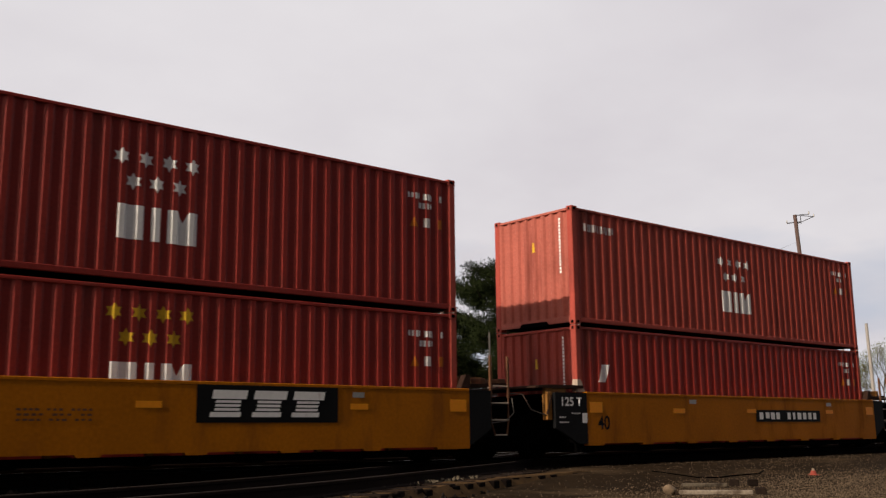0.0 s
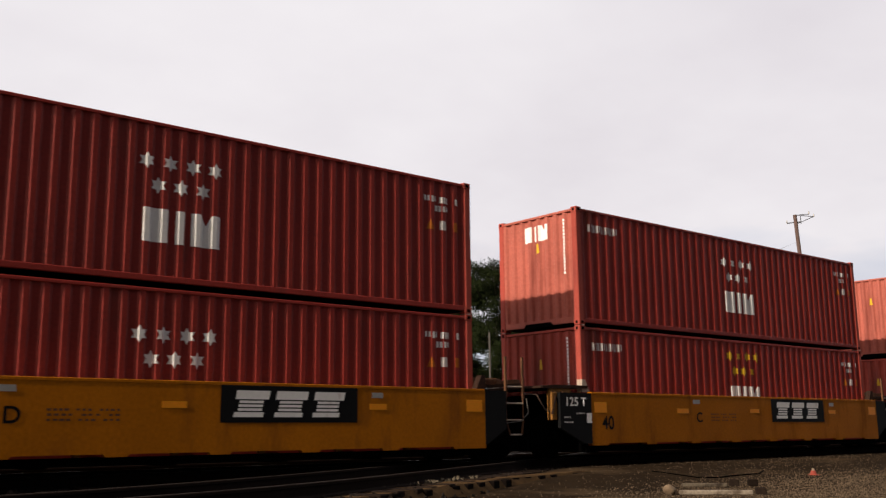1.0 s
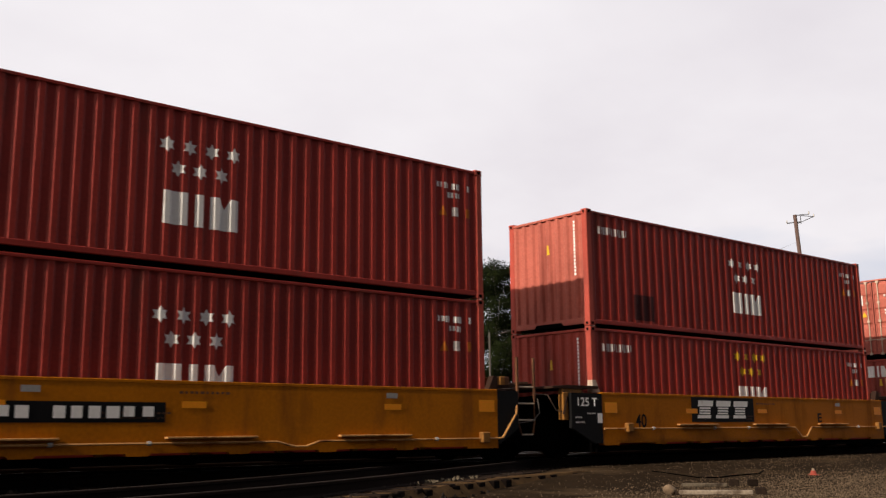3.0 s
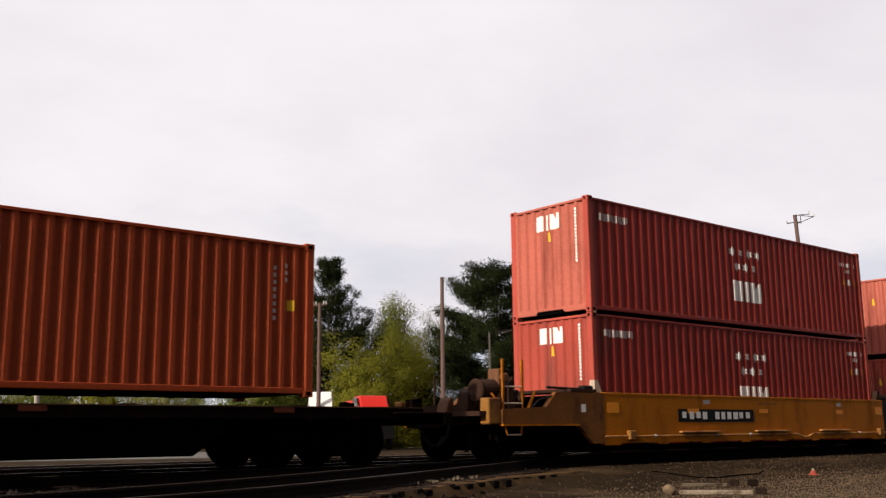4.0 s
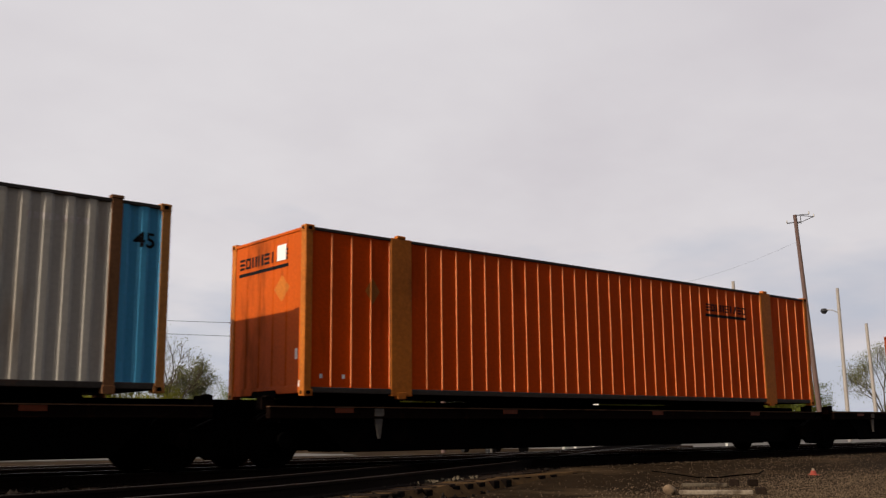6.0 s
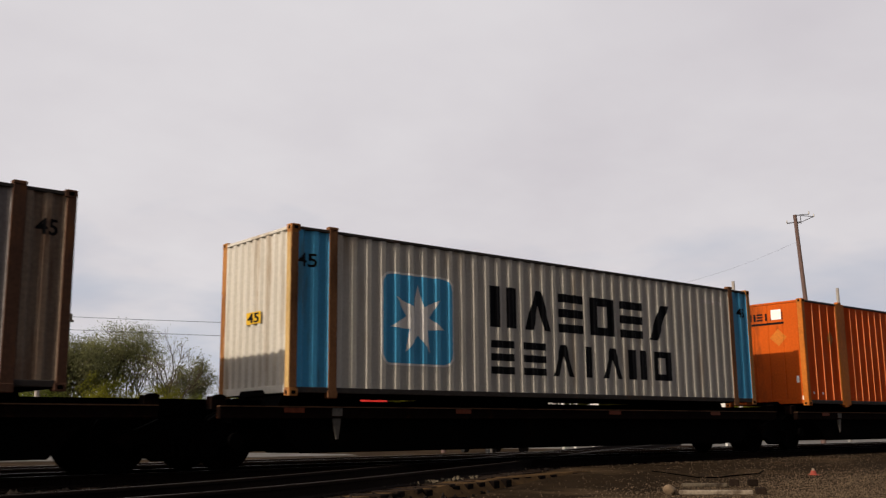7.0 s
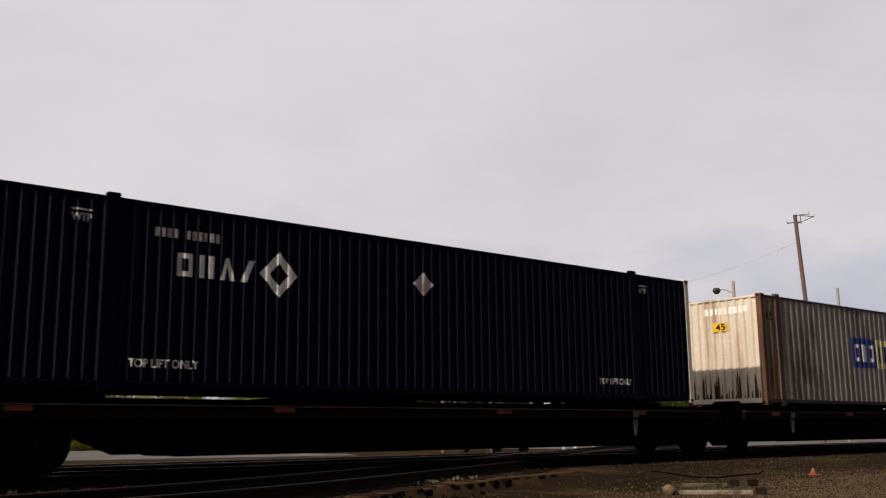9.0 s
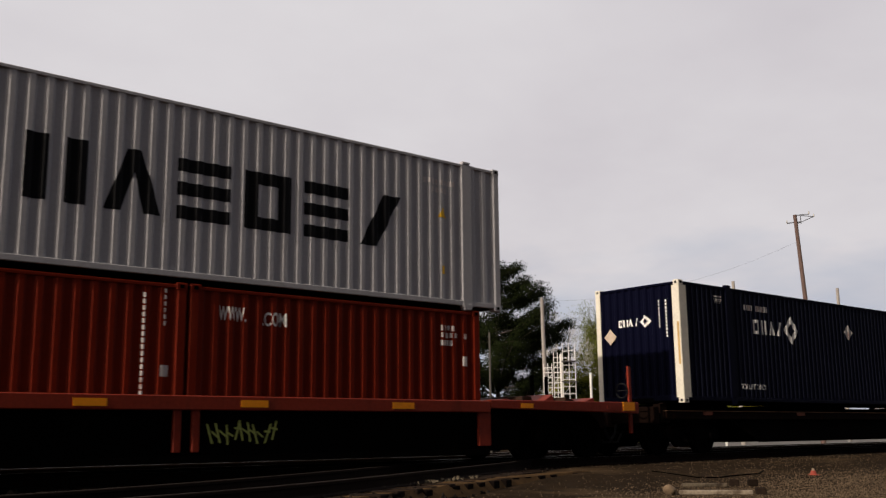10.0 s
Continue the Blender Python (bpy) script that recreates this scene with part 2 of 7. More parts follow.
M = {
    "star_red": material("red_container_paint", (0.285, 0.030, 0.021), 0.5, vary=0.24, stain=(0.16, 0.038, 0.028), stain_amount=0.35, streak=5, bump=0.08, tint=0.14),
    # faded paint of one box; elsewhere sunlight painted into ends and posts
    "star_red_old_and_lit": material("faded_and_sunlit_red_paint", (0.39, 0.066, 0.045), 0.65, vary=0.18, stain=(0.20, 0.05, 0.04), stain_amount=0.45, streak=5, bump=0.08, tint=0.1),
    "brown": material("brown_container_paint", (0.140, 0.0115, 0.0026), 0.6, vary=0.22, stain=(0.19, 0.026, 0.010), stain_amount=0.3, streak=4, bump=0.08, tint=0.1, gloss=0.08),
    "rust_orange": material("orange_brown_container_paint", (0.36, 0.060, 0.018), 0.6, vary=0.18, stain=(0.23, 0.042, 0.015), stain_amount=0.4, streak=4, bump=0.08, gloss=0.15),
    "orange": material("orange_container_paint", (0.70, 0.074, 0.001), 0.55, vary=0.16, stain=(0.46, 0.052, 0.002), stain_amount=0.38, streak=5, bump=0.05, gloss=0.06),
    "orange_post": material("ochre_post_paint", (0.46, 0.135, 0.012), 0.6, vary=0.3, stain=(0.22, 0.07, 0.015), stain_amount=0.35, streak=4),
    "cream": material("pale_grey_container_paint", (0.56, 0.53, 0.47), 0.55, vary=0.12, stain=(0.30, 0.22, 0.14), stain_amount=0.42, streak=7, bump=0.06),
    "cream_rust": material("dirty_grey_container_paint", (0.30, 0.272, 0.262), 0.6, vary=0.28, stain=(0.085, 0.062, 0.050), stain_amount=0.50, stain_scale=0.9, streak=2.2, bump=0.08),
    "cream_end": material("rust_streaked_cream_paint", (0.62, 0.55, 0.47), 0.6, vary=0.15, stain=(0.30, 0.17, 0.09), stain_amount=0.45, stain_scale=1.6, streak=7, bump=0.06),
    "rusty": material("rusty_post_paint", (0.115, 0.050, 0.024), 0.75, vary=0.35, stain=(0.21, 0.09, 0.035), stain_amount=0.45, streak=5, bump=0.15),
    # pipes and ledges: tan base holds the sun's highlight, rust stains over it
    "tan_sunlit": material("rust_stained_sunlit_tan", (0.44, 0.22, 0.07), 0.7, vary=0.3, stain=(0.17, 0.06, 0.018), stain_amount=0.55, stain_scale=2.5, streak=5, bump=0.12),
    "deck_steel": material("dark_rust_steel", (0.0060, 0.0030, 0.0022), 0.9, vary=0.5, stain=(0.030, 0.010, 0.0045), stain_amount=0.36, stain_scale=2.2, bump=0.2, gloss=0.03),
    "dark_rail": material("scuffed_dark_rail_steel", (0.035, 0.030, 0.028), 0.7, vary=0.35, stain=(0.10, 0.05, 0.03), stain_amount=0.35, streak=1),
    # pale orange that paints the sun's glint along the ribs
    "orange_rib_lit": material("sunlit_rib_orange_paint", (0.82, 0.25, 0.08), 0.6, vary=0.2, stain=(0.72, 0.12, 0.02), stain_amount=0.4, streak=6),
    # lighter copy of rust_orange, with sunlight on the door end in its colour
    "rust_orange_sunny": material("sunlit_orange_brown_paint", (0.42, 0.085, 0.030), 0.6, vary=0.2, stain=(0.26, 0.055, 0.022), stain_amount=0.4, streak=3, bump=0.08),
    # rust brown lightened to paint the lit top edge of the side rails
    "rust_edge": material("sunlit_rust_brown_edge", (0.085, 0.045, 0.026), 0.8, vary=0.4, stain=(0.02, 0.011, 0.008), stain_amount=0.5, stain_scale=1.5, gloss=0.1),
    "pale_worn": material("worn_pale_lettering_paint", (0.66, 0.58, 0.52), 0.6, vary=0.2, stain=(0.36, 0.10, 0.05), stain_amount=0.42, stain_scale=7, streak=2),
    "orange_end": material("rust_streaked_orange_paint", (0.50, 0.085, 0.006), 0.6, vary=0.2, stain=(0.20, 0.045, 0.010), stain_amount=0.5, stain_scale=1.8, streak=4, bump=0.06, gloss=0.1),
    # lighter navy standing for sunlight on the fold flanks
    "navy_fold_lit": material("sunlit_navy_fold", (0.0085, 0.0105, 0.026), 0.6, vary=0.3, stain=(0.004, 0.005, 0.015), stain_amount=0.45, streak=6),
    "boulder": material("brown_fieldstone", (0.16, 0.112, 0.07), 0.9, vary=0.3, scale=14, stain=(0.13, 0.09, 0.06), stain_amount=0.4, stain_scale=6, bump=0.3),
    "yellow_grime": material("grimy_railcar_yellow", (0.16, 0.056, 0.007), 0.75, vary=0.4, stain=(0.035, 0.016, 0.008), stain_amount=0.52, stain_scale=1.4, streak=2, bump=0.1),
    "rust_bar": material("orange_rust_post_paint", (0.38, 0.165, 0.045), 0.7, vary=0.3, stain=(0.16, 0.06, 0.02), stain_amount=0.6, stain_scale=2.2, streak=5, bump=0.12),
    "dull_reflector": material("dirty_red_reflector", (0.16, 0.035, 0.012), 0.6, vary=0.3, stain=(0.03, 0.012, 0.008), stain_amount=0.4),
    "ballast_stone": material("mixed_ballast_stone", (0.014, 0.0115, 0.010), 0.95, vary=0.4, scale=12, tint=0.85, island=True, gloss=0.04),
    "rail_head_dull": material("dull_rusty_rail_head", (0.060, 0.050, 0.044), 0.6, 0.5, vary=0.6, scale=1.0, stain=(0.010, 0.007, 0.005), stain_amount=0.55, stain_scale=0.8, gloss=0.1),
    "tie_grey": material("weathered_grey_timber", (0.105, 0.085, 0.062), 0.95, vary=0.4, scale=5, stain=(0.035, 0.026, 0.019), stain_amount=0.55, stain_scale=6, bump=0.5, gloss=0.05),
    "rust_brown_bar": material("brown_rust_mottled_post", (0.19, 0.085, 0.035), 0.8, vary=0.35, stain=(0.07, 0.03, 0.014), stain_amount=0.5, stain_scale=3, streak=4, bump=0.15),
    "sand": material("ochre_sandy_soil", (0.085, 0.050, 0.022), 0.95, vary=0.4, scale=6, stain=(0.045, 0.027, 0.014), stain_amount=0.5, stain_scale=1.6, bump=0.8, bump_scale=20, gloss=0.04),
    "pale_stone": material("pale_ballast_stone", (0.105, 0.085, 0.06), 0.9, vary=0.3, scale=8, tint=0.6, island=True, gloss=0.05),
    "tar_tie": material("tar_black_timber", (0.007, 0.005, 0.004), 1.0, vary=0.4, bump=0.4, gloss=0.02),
    "rust_post": material("dark_rust_mottled_post", (0.085, 0.040, 0.024), 0.8, vary=0.4, stain=(0.17, 0.072, 0.03), stain_amount=0.42, stain_scale=2.5, streak=4, bump=0.15),
    "verge_soil": material("dark_brown_cinder_soil", (0.019, 0.0115, 0.0055), 0.95, vary=0.5, scale=7, stain=(0.060, 0.039, 0.021), stain_amount=0.46, stain_scale=0.5, bump=1.0, bump_scale=22, gloss=0.04),
    "post_ochre": material("chalky_ochre_post_paint", (0.50, 0.33, 0.13), 0.7, vary=0.25, stain=(0.26, 0.11, 0.035), stain_amount=0.45, stain_scale=2.5, streak=5, bump=0.1),
    "patch": material("maroon_touch_up_paint", (0.055, 0.007, 0.006), 0.6, vary=0.2),
    "rust_bay": material("rust_bled_grey_paint", (0.25, 0.185, 0.135), 0.7, vary=0.3, stain=(0.13, 0.055, 0.025), stain_amount=0.55, stain_scale=1.8, streak=6, bump=0.1),
    "deep_rust": material("flaking_dark_rust", (0.085, 0.040, 0.022), 0.9, vary=0.5, scale=8, stain=(0.20, 0.10, 0.05), stain_amount=0.5, stain_scale=7, streak=3, bump=0.3),
    # upper end walls: paler red carries the sunlight that falls on them
    "star_red_sunlit": material("sunlit_red_paint", (0.43, 0.115, 0.082), 0.65, vary=0.2, stain=(0.24, 0.06, 0.045), stain_amount=0.4, streak=5, bump=0.08),
    "sky_blue": material("light_blue_paint", (0.08, 0.40, 0.70), 0.5, vary=0.12, stain=(0.10, 0.14, 0.14), stain_amount=0.3, streak=5),
    "navy": material("navy_container_paint", (0.0016, 0.0020, 0.0108), 0.6, vary=0.2, stain=(0.005, 0.005, 0.013), stain_amount=0.25, streak=5, bump=0.04, gloss=0.04),
    "silver": material("silver_grey_container_paint", (0.42, 0.415, 0.44), 0.5, vary=0.1, stain=(0.27, 0.25, 0.25), stain_amount=0.3, streak=6, bump=0.05),
    "post_white": material("ivory_post_paint", (0.72, 0.68, 0.58), 0.5, vary=0.12, stain=(0.35, 0.26, 0.12), stain_amount=0.3, streak=6),
    "car_yellow": material("railcar_yellow_paint", (0.405, 0.130, 0.0035), 0.55, vary=0.24, stain=(0.21, 0.068, 0.010), stain_amount=0.5, streak=4, bump=0.06, tint=0.06, gloss=0.07),
    "car_yellow_dirty": material("weathered_railcar_yellow", (0.24, 0.105, 0.02), 0.7, vary=0.3, stain=RUST, stain_amount=0.5, streak=2, bump=0.1),
    "red_car": material("railcar_red_paint", (0.195, 0.020, 0.007), 0.6, vary=0.28, stain=(0.10, 0.016, 0.009), stain_amount=0.42, streak=3, bump=0.06),
    # grime, and the deep shade under the cars put into the base colour
    "black": material("grimy_shaded_black_steel", (0.0016, 0.0014, 0.0014), 0.95, vary=0.4, stain=(0.006, 0.0038, 0.0026), stain_amount=0.35, bump=0.1, gloss=0.02),
    "board": material("black_board_paint", (0.005, 0.005, 0.0055), 0.7, vary=0.25, stain=(0.018, 0.013, 0.011), stain_amount=0.2, gloss=0.15),
    "brown_steel": material("rust_brown_steel", (0.034, 0.016, 0.010), 0.85, vary=0.4, stain=(0.02, 0.012, 0.01), stain_amount=0.5, bump=0.2, gloss=0.15),
    # oily steel, darkened further to paint the shade round the wheels
    "wheel": material("oily_shaded_wheel_steel", (0.0025, 0.002, 0.0018), 0.85, 0.0, vary=0.4, bump=0.1, gloss=0.03),
    "rod_paint": material("cream_painted_steel", (0.52, 0.42, 0.33), 0.6, vary=0.2, stain=RUST, stain_amount=0.35, stain_scale=4, streak=4),
    "dull_steel": material("dull_weathered_steel", (0.11, 0.10, 0.09), 0.7, 0.2, vary=0.3, stain=RUST, stain_amount=0.4, streak=3, gloss=0.15),
    "galv": material("galvanised_steel", (0.42, 0.40, 0.37), 0.5, 0.4, vary=0.2, stain=RUST, stain_amount=0.3, streak=4),
    "white": material("white_marking_paint", (0.87, 0.85, 0.82), 0.55, vary=0.08, stain=(0.58, 0.50, 0.46), stain_amount=0.3, stain_scale=4, streak=3),
    "grey_mark": material("worn_white_marking_paint", (0.62, 0.58, 0.56), 0.6, vary=0.2, stain=(0.34, 0.16, 0.13), stain_amount=0.45, stain_scale=6, streak=2),
    "yellow_mark": material("yellow_marking_paint", (0.70, 0.42, 0.02), 0.55, vary=0.15, stain=(0.40, 0.18, 0.02), stain_amount=0.35, stain_scale=4),
    "pale_yellow": material("pale_yellow_panel_paint", (0.74, 0.68, 0.34), 0.55, vary=0.1, stain=(0.5, 0.42, 0.22), stain_amount=0.35, streak=5),
    "blue_mark": material("royal_blue_panel_paint", (0.022, 0.045, 0.27), 0.5, vary=0.12),
    "dark_mark": material("near_black_marking_paint", (0.0045, 0.0045, 0.006), 0.6, vary=0.25, gloss=0.1),
    "amber": material("amber_reflector_tape", (0.86, 0.30, 0.010), 0.4, vary=0.1, stain=(0.55, 0.18, 0.02), stain_amount=0.3),
    "graffiti": material("lime_spray_paint", (0.34, 0.38, 0.10), 0.6, vary=0.3),
    "rail": material("rusty_rail_steel", (0.014, 0.009, 0.007), 0.85, 0.0, vary=0.3, bump=0.1, gloss=0.04),
    "rail_head": material("worn_rail_head", (0.30, 0.29, 0.28), 0.42, 0.8, vary=0.6, scale=1.2, stain=(0.02, 0.015, 0.012), stain_amount=0.32, stain_scale=0.9),
    "tie": material("creosoted_timber", (0.018, 0.012, 0.009), 0.95, vary=0.4, stain=(0.05, 0.036, 0.027), stain_amount=0.32, bump=0.4, tint=0.4, gloss=0.04),
    # far darker than stone: the train's shade is put into the ballast colour
    "ballast": material("shade_black_ballast_stone", (0.0055, 0.0045, 0.004), 1.0, vary=0.5, scale=12, stain=(0.016, 0.012, 0.010), stain_amount=0.3, stain_scale=14, bump=0.9, bump_scale=18, gloss=0.02),
    "stone": material("crushed_stone", (0.096, 0.069, 0.045), 0.9, vary=0.25, scale=10, tint=0.5, island=True, gloss=0.05),
    "ground": material("cinder_gravel_ground", (0.027, 0.0165, 0.008), 0.95, vary=0.5, scale=7, stain=(0.068, 0.046, 0.026), stain_amount=0.5, stain_scale=0.35, bump=1.0, bump_scale=22, gloss=0.04),
    "road": material("pale_gravel_lot", (0.125, 0.118, 0.112), 0.95, vary=0.3, scale=2, stain=(0.05, 0.045, 0.04), stain_amount=0.5, stain_scale=0.5, bump=0.5, bump_scale=10),
    "plank": material("bleached_timber", (0.25, 0.205, 0.155), 0.9, vary=0.4, scale=5, stain=(0.09, 0.065, 0.045), stain_amount=0.55, stain_scale=5, bump=0.5),
    "cone": material("faded_red_plastic", (0.27, 0.045, 0.028), 0.7, vary=0.2),
    "bark": material("grey_brown_bark", (0.10, 0.08, 0.06), 0.95, vary=0.35, scale=6, bump=0.6, gloss=0.15),
    "bark_pale": material("pale_bark", (0.56, 0.53, 0.50), 0.9, vary=0.3, scale=6, bump=0.4),
    "leaf": material("spring_green_leaves", (0.165, 0.190, 0.038), 0.7, vary=0.22, scale=1.2, tint=0.14, island=True, gloss=0.05, thin=0.4),
    "leaf_olive": material("olive_spring_leaves", (0.180, 0.178, 0.020), 0.7, vary=0.22, scale=1.2, tint=0.12, island=True, gloss=0.05, thin=0.4),
    "leaf_pale": material("pale_budding_leaves", (0.22, 0.225, 0.10), 0.75, vary=0.22, scale=1.2, tint=0.14, island=True, gloss=0.05, thin=0.4),
    "needle": material("dark_pine_needles", (0.016, 0.022, 0.008), 0.9, vary=0.35, scale=1.5, tint=0.25, island=True, gloss=0.02),
    "pole": material("weathered_utility_pole_wood", (0.13, 0.085, 0.075), 0.9, vary=0.25, scale=4, bump=0.3),
    "pole_grey": material("silvery_pole_wood", (0.34, 0.31, 0.285), 0.85, vary=0.2, scale=4, bump=0.3),
    "wire": material("dark_cable", (0.03, 0.03, 0.032), 0.6, vary=0.1),
    "steel_white": material("white_painted_steel", (0.80, 0.78, 0.75), 0.55, vary=0.15, stain=(0.35, 0.28, 0.22), stain_amount=0.25),
    "car_white": material("white_car_paint", (0.80, 0.80, 0.78), 0.3, vary=0.04),
    "car_red": material("red_car_paint", (0.55, 0.025, 0.018), 0.3, vary=0.06),
    "tyre": material("black_rubber", (0.012, 0.012, 0.012), 0.85, vary=0.3),
    "window": material("dark_car_glass", (0.012, 0.014, 0.016), 0.08, vary=0.05),
    "shed": material("dull_concrete", (0.30, 0.28, 0.26), 0.9, vary=0.2, scale=1.0),
}


# ---------------------------------------------------------------- building tools
def box(bm, x0, x1, y0, y1, z0, z1):
    v = [bm.verts.new((x, y, z)) for x in (x0, x1) for y in (y0, y1) for z in (z0, z1)]
    for f in ((0, 1, 3, 2), (4, 6, 7, 5), (0, 4, 5, 1), (2, 3, 7, 6), (0, 2, 6, 4), (1, 5, 7, 3)):
        bm.faces.new([v[i] for i in f])


def slab(bm, outline, y0, y1):
    """An outline in x and z, drawn out along y."""
    a = [bm.verts.new((x, y0, z)) for x, z in outline]
    b = [bm.verts.new((x, y1, z)) for x, z in outline]
    bm.faces.new(a), bm.faces.new(b[::-1])
    for i in range(len(a)):
        j = (i + 1) % len(a)
        bm.faces.new((a[i], b[i], b[j], a[j]))


def rod(bm, p, q, r, r2=None, n=8):
    p, q = Vector(p), Vector(q)
    m = (q - p).to_track_quat("Z", "Y").to_matrix()
    ra, rb = [], []
    for i in range(n):
        c = Vector((math.cos(2 * math.pi * i / n), math.sin(2 * math.pi * i / n), 0))
        ra.append(bm.verts.new(p + m @ c * r))
        rb.append(bm.verts.new(q + m @ c * (r if r2 is None else r2)))
    for i in range(n):
        bm.faces.new((ra[i], ra[(i + 1) % n], rb[(i + 1) % n], rb[i]))
    bm.faces.new(ra[::-1]), bm.faces.new(rb)


def bend(bm, points, r, n=6):
    pts = [Vector(p) for p in points]
    rings = []
    for i, p in enumerate(pts):
        d = (pts[min(i + 1, len(pts) - 1)] - pts[max(i - 1, 0)]).normalized()
        m = d.to_track_quat("Z", "Y").to_matrix()
        rings.append([bm.verts.new(p + m @ Vector((math.cos(2 * math.pi * k / n), math.sin(2 * math.pi * k / n), 0)) * r) for k in range(n)])
    for a, b in zip(rings, rings[1:]):
        for k in range(n):
            bm.faces.new((a[k], a[(k + 1) % n], b[(k + 1) % n], b[k]))
    bm.faces.new(rings[0][::-1]), bm.faces.new(rings[-1])


def soft(bm, width=0.008):
    bmesh.ops.bevel(bm, geom=list(bm.edges), offset=width, segments=1, affect="EDGES", clamp_overlap=True)
    return bm


def mesh_of(name, bm, mat):
    bmesh.ops.recalc_face_normals(bm, faces=list(bm.faces))
    me = bpy.data.meshes.new(name)
    bm.to_mesh(me)
    bm.free()
    me.materials.append(mat)
    return me


def part(name, bm, mat, parent, label=""):
    ob = new(name, mesh_of(name, bm, mat))
    ob.parent = parent
    if label:
        ob["label"] = label
    return ob


def thing(name, label, category, group="", kind="", at=(0, 0, 0), turn=0):
    ob = new(name)
    ob.empty_display_size = 0.2
    ob.matrix_basis = pose(*at, 0, 0, turn)
    return tagged(ob, label, category, group, kind)


class Skin:
    """A sheet in u and v with folds: u along, v up, and the depth behind its face."""

    def __init__(self, us, ds, place):
        self.us, self.ds, self.place = us, ds, place

    def point(self, u, v, lift=0.0):
        return self.place(u, v, float(np.interp(u, self.us, self.ds)) - lift)


def folds(panels, pitch, depth, rib=None):
    """Fold lines of flat-topped corrugation over stretches (a, b); rib: narrow ribs instead."""
    us, ds = [], []
    for a, b in panels:
        n = max(1, round((b - a) / pitch))
        p = (b - a) / n
        for i in range(n):
            o = a + i * p
            if rib:
                us += [o, o + p - rib, o + p - rib * 0.75, o + p - rib * 0.25]
                ds += [depth, depth, 0.0, 0.0]
            else:
                us += [o, o + 0.28 * p, o + 0.45 * p, o + 0.82 * p]
                ds += [0.0, 0.0, depth, depth]
        us.append(b), ds.append(depth if rib else 0.0)
        us.append(b + 1e-4), ds.append(0.0)
    return us, ds


def sheet(name, skin, a, b, v0, v1, mat, parent, label=""):
    bm = bmesh.new()
    us = [a] + [u for u in skin.us if a < u < b] + [b]
    lo = [bm.verts.new(skin.point(u, v0)) for u in us]
    hi = [bm.verts.new(skin.point(u, v1)) for u in us]
    for i in range(len(us) - 1):
        if us[i + 1] - us[i] > 1e-5:
            bm.faces.new((lo[i], lo[i + 1], hi[i + 1], hi[i]))
    return part(name, bm, mat, parent, label)


def paint(name, shapes, skin, mat, parent, label="", lift=0.004):
    """Flat marks that follow the folds of a skin: convex outlines in u and v, or groups of them, each a part."""
    groups = [s for s in shapes if not isinstance(s[0][0], (int, float))]
    shapes = [s for s in shapes if isinstance(s[0][0], (int, float))]
    for g in groups:
        paint(name, g, skin, mat, parent, label, lift)
    if not shapes:
        return None
    bm = bmesh.new()
    for s in shapes:
        bm.faces.new([bm.verts.new((u, 0, v)) for u, v in s])
    return lay(name, bm, skin, mat, parent, label, lift)


def lay(name, bm, skin, mat, parent, label="", lift=0.004):
    bmesh.ops.remove_doubles(bm, verts=list(bm.verts), dist=1e-4)
    us = [v.co.x for v in bm.verts]
    for u in skin.us:
        if min(us) < u < max(us):
            bmesh.ops.bisect_plane(bm, geom=list(bm.verts) + list(bm.edges) + list(bm.faces), plane_co=(u, 0, 0), plane_no=(1, 0, 0))
    for v in bm.verts:
        v.co = skin.point(v.co.x, v.co.z, lift)
    return part(name, bm, mat, parent, label)


def words(text, u0, u1, v0, v1, skin, mat, parent, name="lettering", label=""):
    cu = bpy.data.curves.new("words", "FONT")
    cu.body, cu.offset = text, 0.018
    ob = new("words", cu)
    me = bpy.data.meshes.new_from_object(ob.evaluated_get(bpy.context.evaluated_depsgraph_get()))
    bpy.data.objects.remove(ob)
    bm = bmesh.new()
    bm.from_mesh(me)
    bpy.data.meshes.remove(me)
    xs, ys = [v.co.x for v in bm.verts], [v.co.y for v in bm.verts]
    for v in bm.verts:
        v.co = (u0 + (v.co.x - min(xs)) / (max(xs) - min(xs)) * (u1 - u0), 0, v0 + (v.co.y - min(ys)) / (max(ys) - min(ys)) * (v1 - v0))
    return lay(name, bm, skin, mat, parent, label)


def rect(u0, u1, v0, v1):
    return [(u0, v0), (u1, v0), (u1, v1), (u0, v1)]


def star(u, v, r, n=6, inner=0.55):
    pts = [(u + r * (1 if i % 2 == 0 else inner) * math.sin(math.pi * i / n), v + r * (1 if i % 2 == 0 else inner) * math.cos(math.pi * i / n)) for i in range(2 * n)]
    return [[[(u, v), pts[i], pts[(i + 1) % (2 * n)]] for i in range(2 * n)]]


